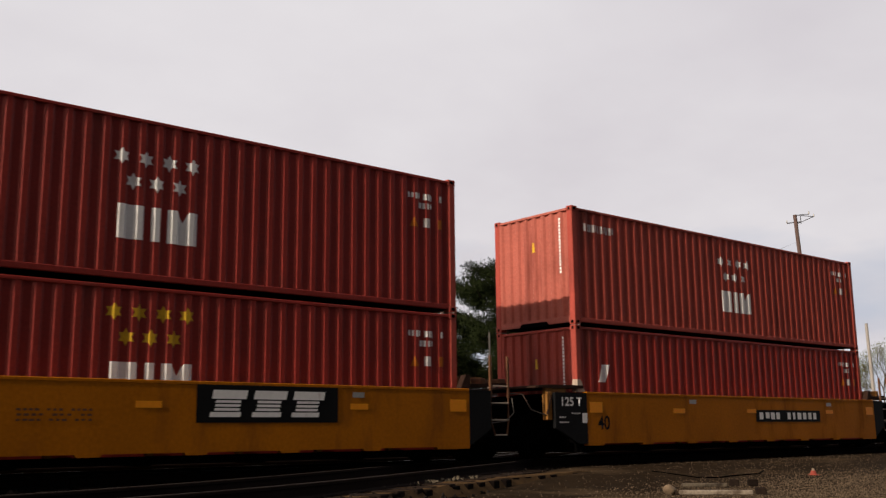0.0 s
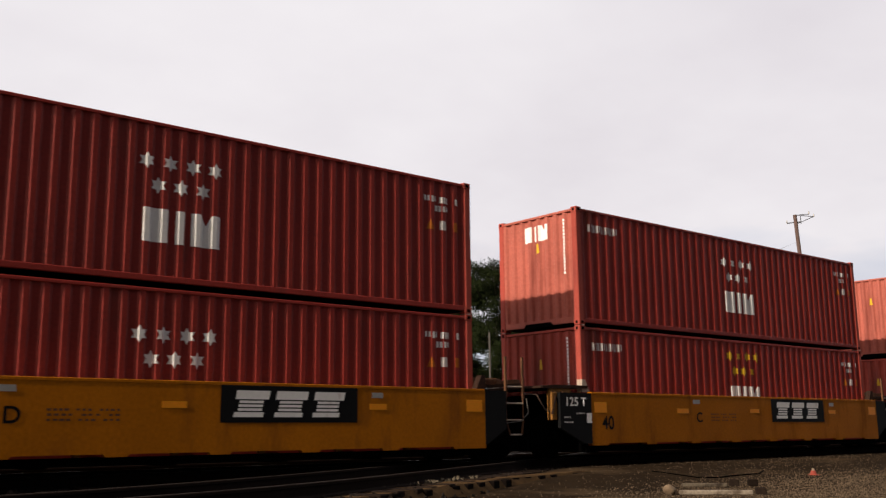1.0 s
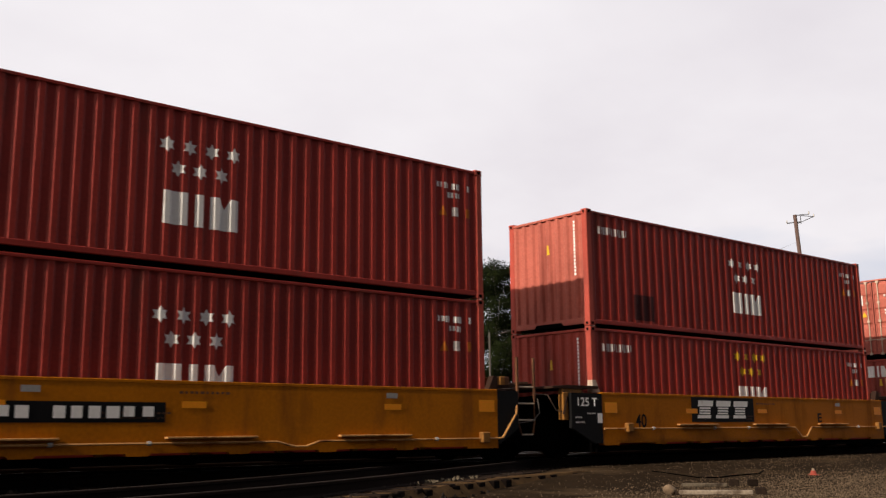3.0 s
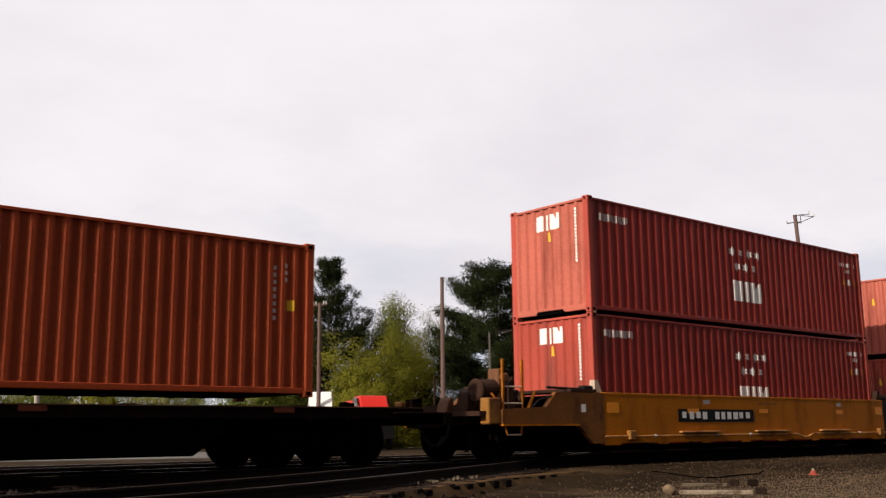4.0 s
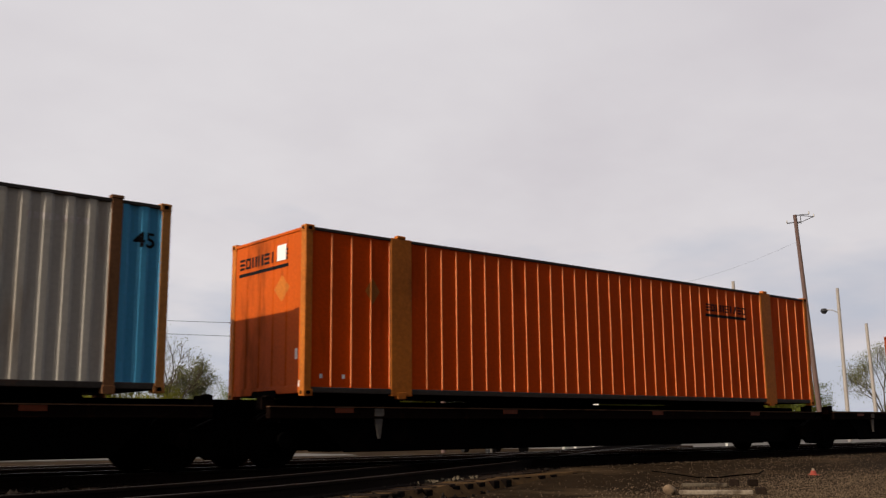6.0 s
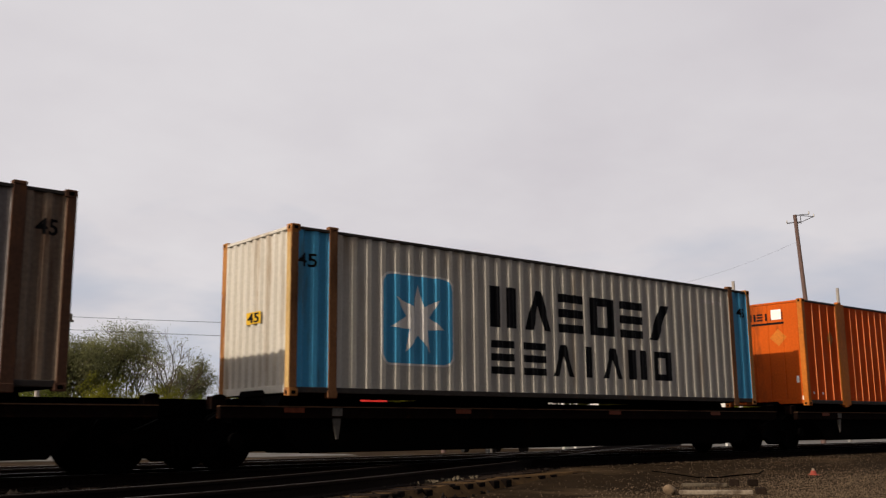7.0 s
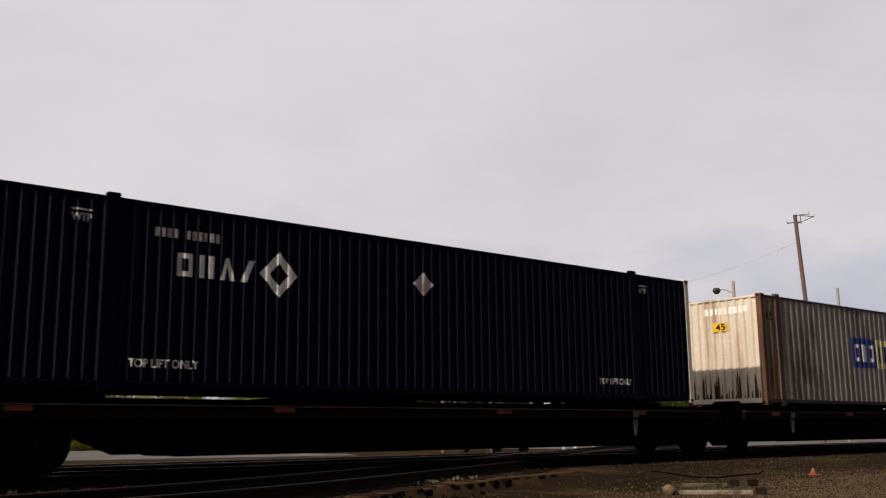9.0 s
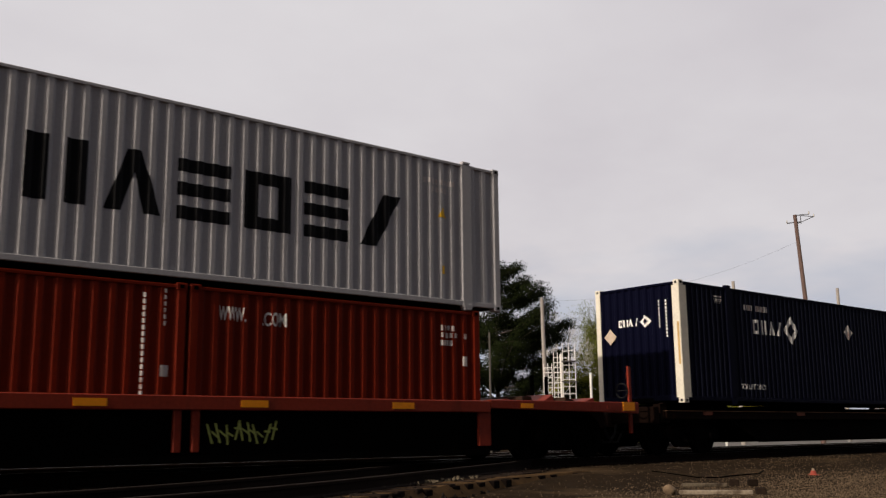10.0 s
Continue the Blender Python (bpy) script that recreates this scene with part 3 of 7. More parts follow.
def emblem(kinds, u0, u1, v0, v1, gap=0.16):
    """A row of plain shapes: = three bars, H two bars, A wedge, O ring, / slant, I bar, B block."""
    wide = {"Z": 1.15, "I": 0.8, "W": 1.35}
    glyphs, unit = [], (u1 - u0) / sum(wide.get(k, 1.0) for k in kinds)
    at = u0
    h = v1 - v0
    for k in kinds:
        out = []
        glyphs.append(out)
        w = wide.get(k, 1.0) * unit
        a, b = at + gap * unit / 2, at + w - gap * unit / 2
        at += w
        d = b - a
        if k == "=":
            out += [rect(a, b, v0, v0 + 0.22 * h), rect(a, b, v0 + 0.39 * h, v0 + 0.61 * h), rect(a, b, v0 + 0.78 * h, v1)]
        elif k == "H":
            out += [rect(a, a + 0.36 * d, v0, v1), rect(b - 0.36 * d, b, v0, v1)]
        elif k == "A":
            out += [[(a, v0), (a + 0.3 * d, v0), (a + 0.62 * d, v1), (a + 0.38 * d, v1)], [(b - 0.3 * d, v0), (b, v0), (a + 0.62 * d, v1), (a + 0.5 * d, v1 - 0.36 * h)]]
        elif k == "O":
            out += [rect(a, a + 0.28 * d, v0, v1), rect(b - 0.28 * d, b, v0, v1), rect(a + 0.28 * d, b - 0.28 * d, v0, v0 + 0.22 * h), rect(a + 0.28 * d, b - 0.28 * d, v1 - 0.22 * h, v1)]
        elif k == "Z":
            out += [[(a, v0), (b, v0), (b, v1), (a, v1)]]
        elif k == "W":
            m = (a + b) / 2
            out += [[(a, v0), (m, v0), (m, v1 - 0.34 * h), (a + 0.3 * d, v1), (a, v1)], [(m, v0), (b, v0), (b, v1), (b - 0.3 * d, v1), (m, v1 - 0.34 * h)]]
        elif k == "/":
            out += [[(a, v0), (a + 0.42 * d, v0), (b, v1), (b - 0.42 * d, v1)]]
        elif k == "I":
            out += [rect(a + 0.25 * d, b - 0.25 * d, v0, v1)]
        else:
            out += [rect(a, b, v0, v1)]
        if k in "=H":
            glyphs.pop()
            glyphs += [[r] for r in out]
    return glyphs


def round_rect(u0, u1, v0, v1, r):
    """A rectangle with rounded corners."""
    out = []
    for cu, cv, a in ((u1 - r, v1 - r, 0), (u0 + r, v1 - r, 90), (u0 + r, v0 + r, 180), (u1 - r, v0 + r, 270)):
        out += [(cu + r * math.cos(math.radians(a + k * 22.5)), cv + r * math.sin(math.radians(a + k * 22.5))) for k in range(5)]
    return out


def tally(u0, u1, v0, v1, n, skip=()):
    """Plain bars for writing that is not spelled out."""
    w, rt = (u1 - u0) / n, random.Random(int(abs(u0 * 37 + v0 * 91) * 10))
    out = []
    for i in range(n):
        if i not in skip:
            a, b = rt.uniform(0.02, 0.18), rt.uniform(0.62, 0.86)
            c = (v1 - v0) * rt.choice((0, 0, 0, 0.14))
            out.append([rect(u0 + (i + a) * w, u0 + (i + b) * w, v0 + c, v1)])
    return out


# ---------------------------------------------------------------- how the train runs
TRAIN = []
WHEELSETS = []


def roll_with_train(ob, x, y, z, rz=0):
    TRAIN.append((ob, x, y, z, rz))


def run_at(t):
    ts, ss = [r[0] for r in RUN], [r[1] for r in RUN]
    return float(np.interp(t, ts, ss))


def motions():
    for ob, x, y, z, rz in TRAIN:
        walk(ob, [(t, pose(x + s, y, z, 0, 0, rz)) for t, s in RUN])
    for ob, x, r in WHEELSETS:
        rows = []
        for i in range(301):
            rows.append((i / 30, pose(x, 0, r, 0, math.degrees(run_at(i / 30) / r), 0)))
        walk(ob, rows)


# ---------------------------------------------------------------- ground and tracks
GROUND_Z = -0.36
bm = bmesh.new()
box(bm, -1500, 2500, -1200, 2600, GROUND_Z - 0.5, GROUND_Z)
ground = tagged(new("ground", mesh_of("ground", bm, M["ground"])), "dark brown cinder and gravel ground beside the tracks", "ground", kind="structure")

bm = bmesh.new()
low, high_ = [], []
for x, y in ((-30, 54.0), (11.5, 39.0), (24.3, 34.3), (25.4, 36.8), (24.0, 62.0), (-30, 64.0)):
    low.append(bm.verts.new((x, y, GROUND_Z - 0.05)))
    high_.append(bm.verts.new((x, y, GROUND_Z + 0.03)))
bm.faces.new(high_), bm.faces.new(low[::-1])
for i in range(len(low)):
    j = (i + 1) % len(low)
    bm.faces.new((low[i], low[j], high_[j], high_[i]))
tagged(new("road", mesh_of("road", bm, M["road"])), "pale compacted gravel lot beyond the tracks", "road", kind="structure")
bm = bmesh.new()
box(bm, 39, 190, 28.5, 50, GROUND_Z - 0.05, GROUND_Z + 0.03)
tagged(new("pavement", mesh_of("pavement", bm, M["road"])), "pale gravel yard strip beyond the tracks", "yard", kind="structure")



def verge_z(x, y):
    """Height of the gravel between the yard and the main track."""
    f = min(1.0, max(0.0, (y - 9.6) / 4.2))
    return GROUND_Z + 0.195 * f * f * (3 - 2 * f) * min(1.0, max(0.0, (x - 8.5) / 4.0)) + 0.016 * noise.noise(Vector((x * 0.8, y * 0.8, 7.0))) * f + 0.004


bm = bmesh.new()
rows = []
for x in np.concatenate([np.arange(8.6, 40, 0.35), np.arange(40, 160, 3.0)]):
    edge = float(np.interp(x, [8.6, 11.0, 12.6, 14.4, 15.4], [10.2, 11.7, 12.55, 13.65, 14.15]))
    rows.append([bm.verts.new((x, y, verge_z(x, y) - (0.02 if k in (0, 12) else 0))) for k, y in enumerate(np.linspace(9.4, edge, 13))])
for r, q in zip(rows, rows[1:]):
    for k in range(12):
        bm.faces.new((r[k], q[k], q[k + 1], r[k + 1]))
tagged(new("verge", mesh_of("verge", bm, M["verge_soil"])), "brown gravel shoulder that climbs to the main track", "gravel verge", kind="structure")

RAIL_OUTLINE = [(-0.07, -0.17), (0.07, -0.17), (0.065, -0.155), (0.012, -0.135), (0.012, -0.045), (0.036, -0.035), (0.036, -0.006), (0.028, 0.0),
                (-0.028, 0.0), (-0.036, -0.006), (-0.036, -0.035), (-0.012, -0.045), (-0.012, -0.135), (-0.065, -0.155)]


def rail(name, path, parent, drop=0.0, head="rail_head"):
    """A rail of true section along a path in x and y, the worn head a second mesh."""
    bm, top = bmesh.new(), bmesh.new()
    rings, caps = [], []
    for i, p in enumerate(path):
        a, b = Vector(path[max(0, i - 1)]), Vector(path[min(len(path) - 1, i + 1)])
        d = (b - a).normalized()
        n = Vector((-d.y, d.x))
        rings.append([bm.verts.new((p[0] + n.x * o, p[1] + n.y * o, z - drop)) for o, z in RAIL_OUTLINE])
        caps.append([top.verts.new((p[0] + n.x * o, p[1] + n.y * o, 0.003 - drop)) for o in (-0.026, 0.026)])
    for r, s in zip(rings, rings[1:]):
        for k in range(len(r)):
            bm.faces.new((r[k], r[(k + 1) % len(r)], s[(k + 1) % len(r)], s[k]))
    bm.faces.new(rings[0]), bm.faces.new(rings[-1][::-1])
    for r, s in zip(caps, caps[1:]):
        top.faces.new((r[0], r[1], s[1], s[0]))
    ob = part(name, bm, M["rail"], parent)
    part("rail_head", top, M[head], ob, "worn bright rail head" if head == "rail_head" else "dull rusty rail head")


def bed(parent, path, half, crown, toe):
    """Ballast with sloped shoulders along a path."""
    bm = bmesh.new()
    rings = []
    for i, p in enumerate(path):
        a, b = Vector(path[max(0, i - 1)]), Vector(path[min(len(path) - 1, i + 1)])
        d = (b - a).normalized()
        n = Vector((-d.y, d.x))
        ring = []
        for o, z in ((-toe, GROUND_Z - 0.05), (-half, crown), (0, crown + 0.012), (half, crown), (toe, GROUND_Z - 0.05)):
            w = noise.noise(Vector((p[0] * 0.9, p[1] * 0.9 + o, 3.0))) * 0.12 if abs(o) > half else 0
            ring.append(bm.verts.new((p[0] + n.x * (o + w), p[1] + n.y * (o + w), z)))
        rings.append(ring)
    for r, s in zip(rings, rings[1:]):
        for k in range(4):
            bm.faces.new((r[k], r[k + 1], s[k + 1], s[k]))
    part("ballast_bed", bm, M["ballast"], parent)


def offset(path, o):
    out = []
    for i, p in enumerate(path):
        a, b = Vector(path[max(0, i - 1)]), Vector(path[min(len(path) - 1, i + 1)])
        d = (b - a).normalized()
        out.append((p[0] - d.y * o, p[1] + d.x * o))
    return out


def glide(points, step):
    """A smooth curve through a few plan points (Catmull-Rom)."""
    pts = [Vector(p) for p in points]
    out = []
    for i in range(1, len(pts) - 2):
        a, b, c, d = pts[i - 1:i + 3]
        n = max(2, int((c - b).length / step))
        for k in range(n):
            t = k / n
            q = 0.5 * ((2 * b) + (c - a) * t + (2 * a - 5 * b + 4 * c - d) * t * t + (3 * b - a - 3 * c + d) * t ** 3)
            out.append((q.x, q.y))
    out.append(tuple(pts[-2]))
    return out


def track(name, label, path, crown, drop=0.0, half=1.45, toe=2.1, head="rail_head"):
    ob = thing(name, label, "railway track", kind="structure")
    bed(ob, path, half, crown - drop, toe)
    for o in (-0.7525, 0.7525):
        rail("rail", offset(path, o), ob, drop, head)
    return ob


main_path = [(x, TRACK_Y) for x in range(-60, 321, 4)]
second_path = [(x, TRACK_Y + 3.9) for x in range(-60, 321, 4)]
cross_path = glide([(-14, 6.9), (-8, 7.4), (-2, 8.2), (3.2, 9.5), (6.4, 10.75), (10.3, 12.9), (13.6, 14.75), (18.1, 17.6), (22.4, 20.2), (32, 25.8), (40, 30.4), (46, 33.6)], 1.0)
track_main = track("track_1", "main railway track on dark ballast under the train", main_path, -0.19)
track_second = track("track_2", "second main railway track on dark ballast", second_path, -0.19)
track_cross = track("track_3", "curved railway track that crosses the main tracks", cross_path, -0.20, 0.006, 1.08, 1.62, "rail_head_dull")


# ---------------------------------------------------------------- freight containers
def container(label, L, W, H, skin_mat, pitch, group="", depth=0.036, rib=None, inner=None, end="panel", end_mat=None, end_pitch=0.26,
              post_mat=None, inner_mat=None, outer_mat=None, rail_mat=None, post_half=0.13, rib_mat=None, edge_mat=None, category="shipping container"):
    """A container: its base centre is the origin, length along x. The end with x < 0 is a panel or a pair of doors."""
    ob = thing("shipping_container", label, category, group)
    hl, hw = L / 2, W / 2
    post_mat, end_mat = post_mat or skin_mat, end_mat or skin_mat
    pw = 0.15
    stretches = [(-hl + pw, hl - pw)]
    if inner:
        stretches = [(-hl + pw, -inner - post_half), (-inner + post_half, inner - post_half), (inner + post_half, hl - pw)]
    us, ds = folds(stretches, pitch, depth, rib)
    near = Skin(us, ds, lambda u, v, d: (u, -hw + 0.010 + d, v))
    far = Skin(us, ds, lambda u, v, d: (u, hw - 0.010 - d, v))
    for s in (near, far):
        for k, (a, b) in enumerate(stretches):
            m = outer_mat if outer_mat and k != 1 else skin_mat
            sheet("side_panel", s, a, b, 0.15, H - 0.055, m, ob)
    if rib_mat:  # pale strips paint the sunlight caught by each rib
        for u, d, nxt in zip(us, ds, us[1:]):
            if d == 0.0 and 0.005 < nxt - u < 0.03:
                paint("rib_cap", [rect(u - rib * 0.25, nxt, 0.17, H - 0.11)], near, rib_mat, ob, lift=0.002)
    if edge_mat:  # lighter strips paint sunlight on the flanks that face the sun
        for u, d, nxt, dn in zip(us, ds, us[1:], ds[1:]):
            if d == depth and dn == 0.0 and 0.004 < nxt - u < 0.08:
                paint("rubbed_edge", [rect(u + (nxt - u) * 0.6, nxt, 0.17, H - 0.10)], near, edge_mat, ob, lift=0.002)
    eus, eds = folds([(-hw + pw, hw - pw)], end_pitch, 0.045)
    left = Skin(eus, eds, lambda u, v, d: (-hl + 0.012 + d, -u, v))
    right = Skin(eus, eds, lambda u, v, d: (hl - 0.012 - d, u, v))
    sheet("end_panel", right, -hw + pw, hw - pw, 0.12, H - 0.09, skin_mat, ob)
    flat = Skin([-hw, hw], [0.0, 0.0], lambda u, v, d: (-hl + 0.006 + d, -u, v))
    if end == "panel":
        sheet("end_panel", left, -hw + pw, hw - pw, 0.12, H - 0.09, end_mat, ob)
    elif end == "flat":
        fus, fds = folds([(-hw + pw, hw - pw)], 0.42, 0.012, 0.05)
        left = Skin(fus, fds, lambda u, v, d: (-hl + 0.010 + d, -u, v))
        sheet("end_panel", left, -hw + pw, hw - pw, 0.12, H - 0.09, end_mat, ob)
    else:
        for sgn in (-1, 1):
            bm = bmesh.new()
            a, b = sorted((sgn * 0.015, sgn * (hw - pw + 0.02)))
            rows = 5
            ridges = []
            zs = [0.14 + (H - 0.26) * i / rows for i in range(rows + 1)]
            box(bm, -hl + 0.050, -hl + 0.075, a, b, 0.13, H - 0.11)
            for i in range(rows):
                z0, z1 = zs[i] + 0.035, zs[i + 1] - 0.035
                ridges.append((z0, z1))
            door = part("door", bm, end_mat, ob)
            for z0, z1 in ridges:
                bm = bmesh.new()
                slab(bm, [(-hl + 0.052, z0), (-hl + 0.052, z1), (-hl + 0.020, z1 - 0.06), (-hl + 0.020, z0 + 0.06)], a + 0.05, b - 0.05)
                part("door_panel", bm, end_mat, door)
            for y in (a + 0.02, b - 0.02):
                bm = bmesh.new()
                box(bm, -hl + 0.022, -hl + 0.052, y - 0.02, y + 0.02, 0.13, H - 0.11)
                part("door_stile", bm, end_mat, door)
            for f in (0.19, 0.60):
                y = sgn * f
                bm = bmesh.new()
                rod(bm, (-hl - 0.004, y, 0.10), (-hl - 0.004, y, H - 0.07), 0.018)
                for z in (0.13, 0.6, 1.2, 1.8, H - 0.12):
                    box(bm, -hl - 0.026, -hl + 0.03, y - 0.045, y + 0.045, z - 0.035, z + 0.035)
                part("lock_rod", bm, M["rod_paint"], door, "cream painted lock rod")
                bm = bmesh.new()
                bend(bm, [(-hl - 0.02, y, 0.62), (-hl - 0.035, y - 0.12, 0.60), (-hl - 0.035, y - 0.34, 0.57)], 0.014)
                part("handle", bm, M["rod_paint"], door)
    for z0, z1, nm in ((0.055, 0.15, "bottom_rail"), (H - 0.085, H - 0.028, "top_rail")):
        for sgn in (-1, 1):
            bm = bmesh.new()
            a, b = sorted((sgn * (hw - 0.003), sgn * (hw - 0.07)))
            box(bm, -hl + 0.17, hl - 0.17, a, b, z0, z1)
            part(nm, soft(bm), rail_mat or skin_mat, ob)
        for sgn in (-1, 1):
            bm = bmesh.new()
            a, b = sorted((sgn * (hl - 0.004), sgn * (hl - 0.07)))
            box(bm, a, b, -hw + 0.16, hw - 0.16, z0, z1 + (0.035 if z0 < 1 else 0))
            part("end_rail", soft(bm), end_mat if sgn < 0 else skin_mat, ob)
    bm = bmesh.new()
    slab(bm, [(-0.46, 0.03), (-0.38, 0.125), (0.38, 0.125), (0.46, 0.03)], 0, 0.02)
    tunnel = part("gooseneck_tunnel", bm, M["black"], ob, "dark tunnel under the end")
    tunnel.matrix_basis = pose(-hl + 0.012, 0, 0.0, 0, 0, 90)
    bm = bmesh.new()
    us2 = np.arange(-hl + 0.1, hl - 0.1, 0.105)
    for i, (a, b) in enumerate(zip(us2, us2[1:])):
        z = H - 0.035 - (0.014 if i % 2 else 0.0)
        box(bm, a, b, -hw + 0.05, hw - 0.05, z - 0.012, z)
    part("roof", bm, skin_mat, ob)
    bm = bmesh.new()
    box(bm, -hl + 0.1, hl - 0.1, -hw + 0.06, hw - 0.06, 0.05, 0.11)
    for x in np.arange(-hl + 0.4, hl - 0.3, 0.6):
        box(bm, x - 0.03, x + 0.03, -hw + 0.07, hw - 0.07, 0.042, 0.05)
    part("floor_frame", bm, M["black"], ob)
    for sx in (-1, 1):
        for sy in (-1, 1):
            bm = bmesh.new()
            x0, x1 = sorted((sx * hl, sx * (hl - pw)))
            y0, y1 = sorted((sy * hw, sy * (hw - pw)))
            box(bm, x0, x1, y0, y1, 0.10, H - 0.10)
            part("corner_post", soft(bm, 0.012), post_mat, ob)
            for z0, z1 in ((0.0, 0.118), (H - 0.112, H + 0.006)):
                bm = bmesh.new()
                x0, x1 = sorted((sx * (hl + 0.004), sx * (hl - 0.178)))
                y0, y1 = sorted((sy * (hw + 0.004), sy * (hw - 0.162)))
                box(bm, x0, x1, y0, y1, z0, z1)
                soft(bm, 0.010)
                casting = part("corner_casting", bm, post_mat, ob)
                bm = bmesh.new()
                xm, ym = (x0 + x1) / 2, sy * (hw + 0.006)
                box(bm, xm - 0.04, xm + 0.04, *sorted((ym, ym - sy * 0.01)), z0 + 0.03, z1 - 0.03)
                part("lifting_hole", bm, M["black"], casting)
                bm = bmesh.new()
                xe = sx * (hl + 0.006)
                yc = (y0 + y1) / 2
                box(bm, *sorted((xe, xe - sx * 0.01)), yc - 0.03, yc + 0.03, z0 + 0.03, z1 - 0.03)
                part("lifting_hole", bm, M["black"], casting)
        if inner:
            for sy in (-1, 1):
                bm = bmesh.new()
                x = sx * inner
                y0, y1 = sorted((sy * (hw + 0.002), sy * (hw - 0.10)))
                box(bm, x - post_half, x + post_half, y0, y1, 0.02, H - 0.02)
                part("inner_post", soft(bm, 0.012), inner_mat or post_mat, ob)
                for z0, z1 in ((H - 0.02, H + 0.035), (-0.03, 0.10)):
                    bm = bmesh.new()
                    box(bm, x - 0.10, x + 0.10, y0 - 0.004, y1 + 0.004, z0, z1)
                    part("lifting_casting", soft(bm, 0.01), inner_mat or post_mat, ob)
    return ob, near, (left if end != "door" else flat)


def star_marks(ob, near, left, H, stars="white", mark=True, web=True, door=False, bars=False, up=0.0, patch=False):
    """The row of stars, the block emblem and the small writing on a red container."""
    mat = M["white"] if stars == "white" else M["yellow_mark"]
    top = H - 0.66 + up
    if not bars:
        pts = []
        for i in range(4):
            pts += star(-0.56 + i * 0.385, top, 0.135)
        for i in range(3):
            pts += star(-0.36 + i * 0.375, top - 0.37, 0.135)
        paint("star_emblem", pts, near, mat, ob, "yellow star emblem" if stars != "white" else "white star emblem")
        paint("word_emblem", emblem("ZIW", -0.62, 0.74, top - 1.27, top - 0.74, 0.14), near, M["white"], ob, "white block emblem")
    else:
        paint("word_emblem", [[[(-5.4, 1.40), (-5.15, 1.40), (-5.03, 1.78), (-5.28, 1.78)]], [[(-5.32, 0.72), (-5.15, 0.72), (-5.03, 1.04), (-5.24, 1.04)]]], near, M["white"], ob)
    if patch:
        paint("repaint_patch", [rect(-4.55, -3.80, 0.22, 0.80)], near, M["patch"], ob, "darker repainted patch", lift=0.004)
    if web:
        paint("small_writing", tally(-5.70, -4.69, H - 0.52, H - 0.35, 11), near, M["grey_mark"], ob)
    paint("number_bar", tally(4.95, 5.55, H - 0.49, H - 0.37, 8, (4,)) + [rect(5.70, 5.78, H - 0.49, H - 0.37)] + tally(5.22, 5.55, H - 0.66, H - 0.55, 4), near, M["white"], ob)
    paint("label_plate", [rect(5.33, 5.47, H - 1.02, H - 0.84)], near, M["grey_mark"], ob)
    paint("warning_triangle", [[(5.0, H - 1.03), (5.18, H - 1.03), (5.09, H - 0.84)]], near, M["orange_post"], ob)
    paint("warning_label", [rect(5.66, 5.78, H - 1.02, H - 0.84)], near, M["orange_post"], ob)
    if door:
        paint("word_emblem", emblem("ZIW", -1.0, -0.32, H - 0.85, H - 0.52, 0.14), left, M["white"], ob, lift=0.012)
        for r in range(3):
            paint("small_writing", tally(0.36, 0.98, H - 0.62 - r * 0.10 - (0.38 if r else 0), H - 0.55 - r * 0.10 - (0.38 if r else 0), 6), left, M["grey_mark"], ob, lift=0.012)
        paint("small_writing", tally(0.40, 0.92, H - 1.32, H - 1.25, 5) + tally(0.40, 0.92, H - 1.2, H - 1.13, 5) + tally(0.50, 0.95, H - 1.62, H - 1.55, 5), left, M["grey_mark"], ob, lift=0.012)
        paint("warning_triangle", [[(-0.40, H - 1.24), (-0.22, H - 1.24), (-0.31, H - 1.06)]], left, M["yellow_mark"], ob, lift=0.012)
        paint("data_plate", [rect(-0.92, -0.70, 0.42, 0.75)], left, M["galv"], ob, lift=0.012)
    else:
        if mark:
            paint("word_emblem", emblem("ZIW", -0.42, 0.36, H - 0.60, H - 0.24, 0.14), left, M["white"], ob, "white block emblem")
        paint("warning_label", [[(-0.06, H - 0.88), (0.08, H - 0.88), (0.05, H - 0.66), (0.0, H - 0.66)]], left, M["yellow_mark"], ob)
        paint("number_bar", [[rect(0.815, 0.865, H - 0.28 - i * 0.078, H - 0.222 - i * 0.078)] for i in range(16)], left, M["white"], ob)


STACKS = [  # centre, floor, lower height, upper height, kind of upper end, of lower end
    dict(x=21.774, low=0.19, hl=2.591, hu=2.591, zu=False, bars_l=True, old=True),
    dict(x=6.232, low=0.19, hl=2.591, hu=2.591, yl=True),
    dict(x=-9.05, low=0.19, hl=2.591, hu=2.591, door=True, ml=True),
    dict(x=-24.439, low=0.19, hl=2.591, hu=2.591, zu=False, yl=True, patch=True),
    dict(x=-39.74, low=0.20, hl=2.896, hu=2.591, ml=True),
]
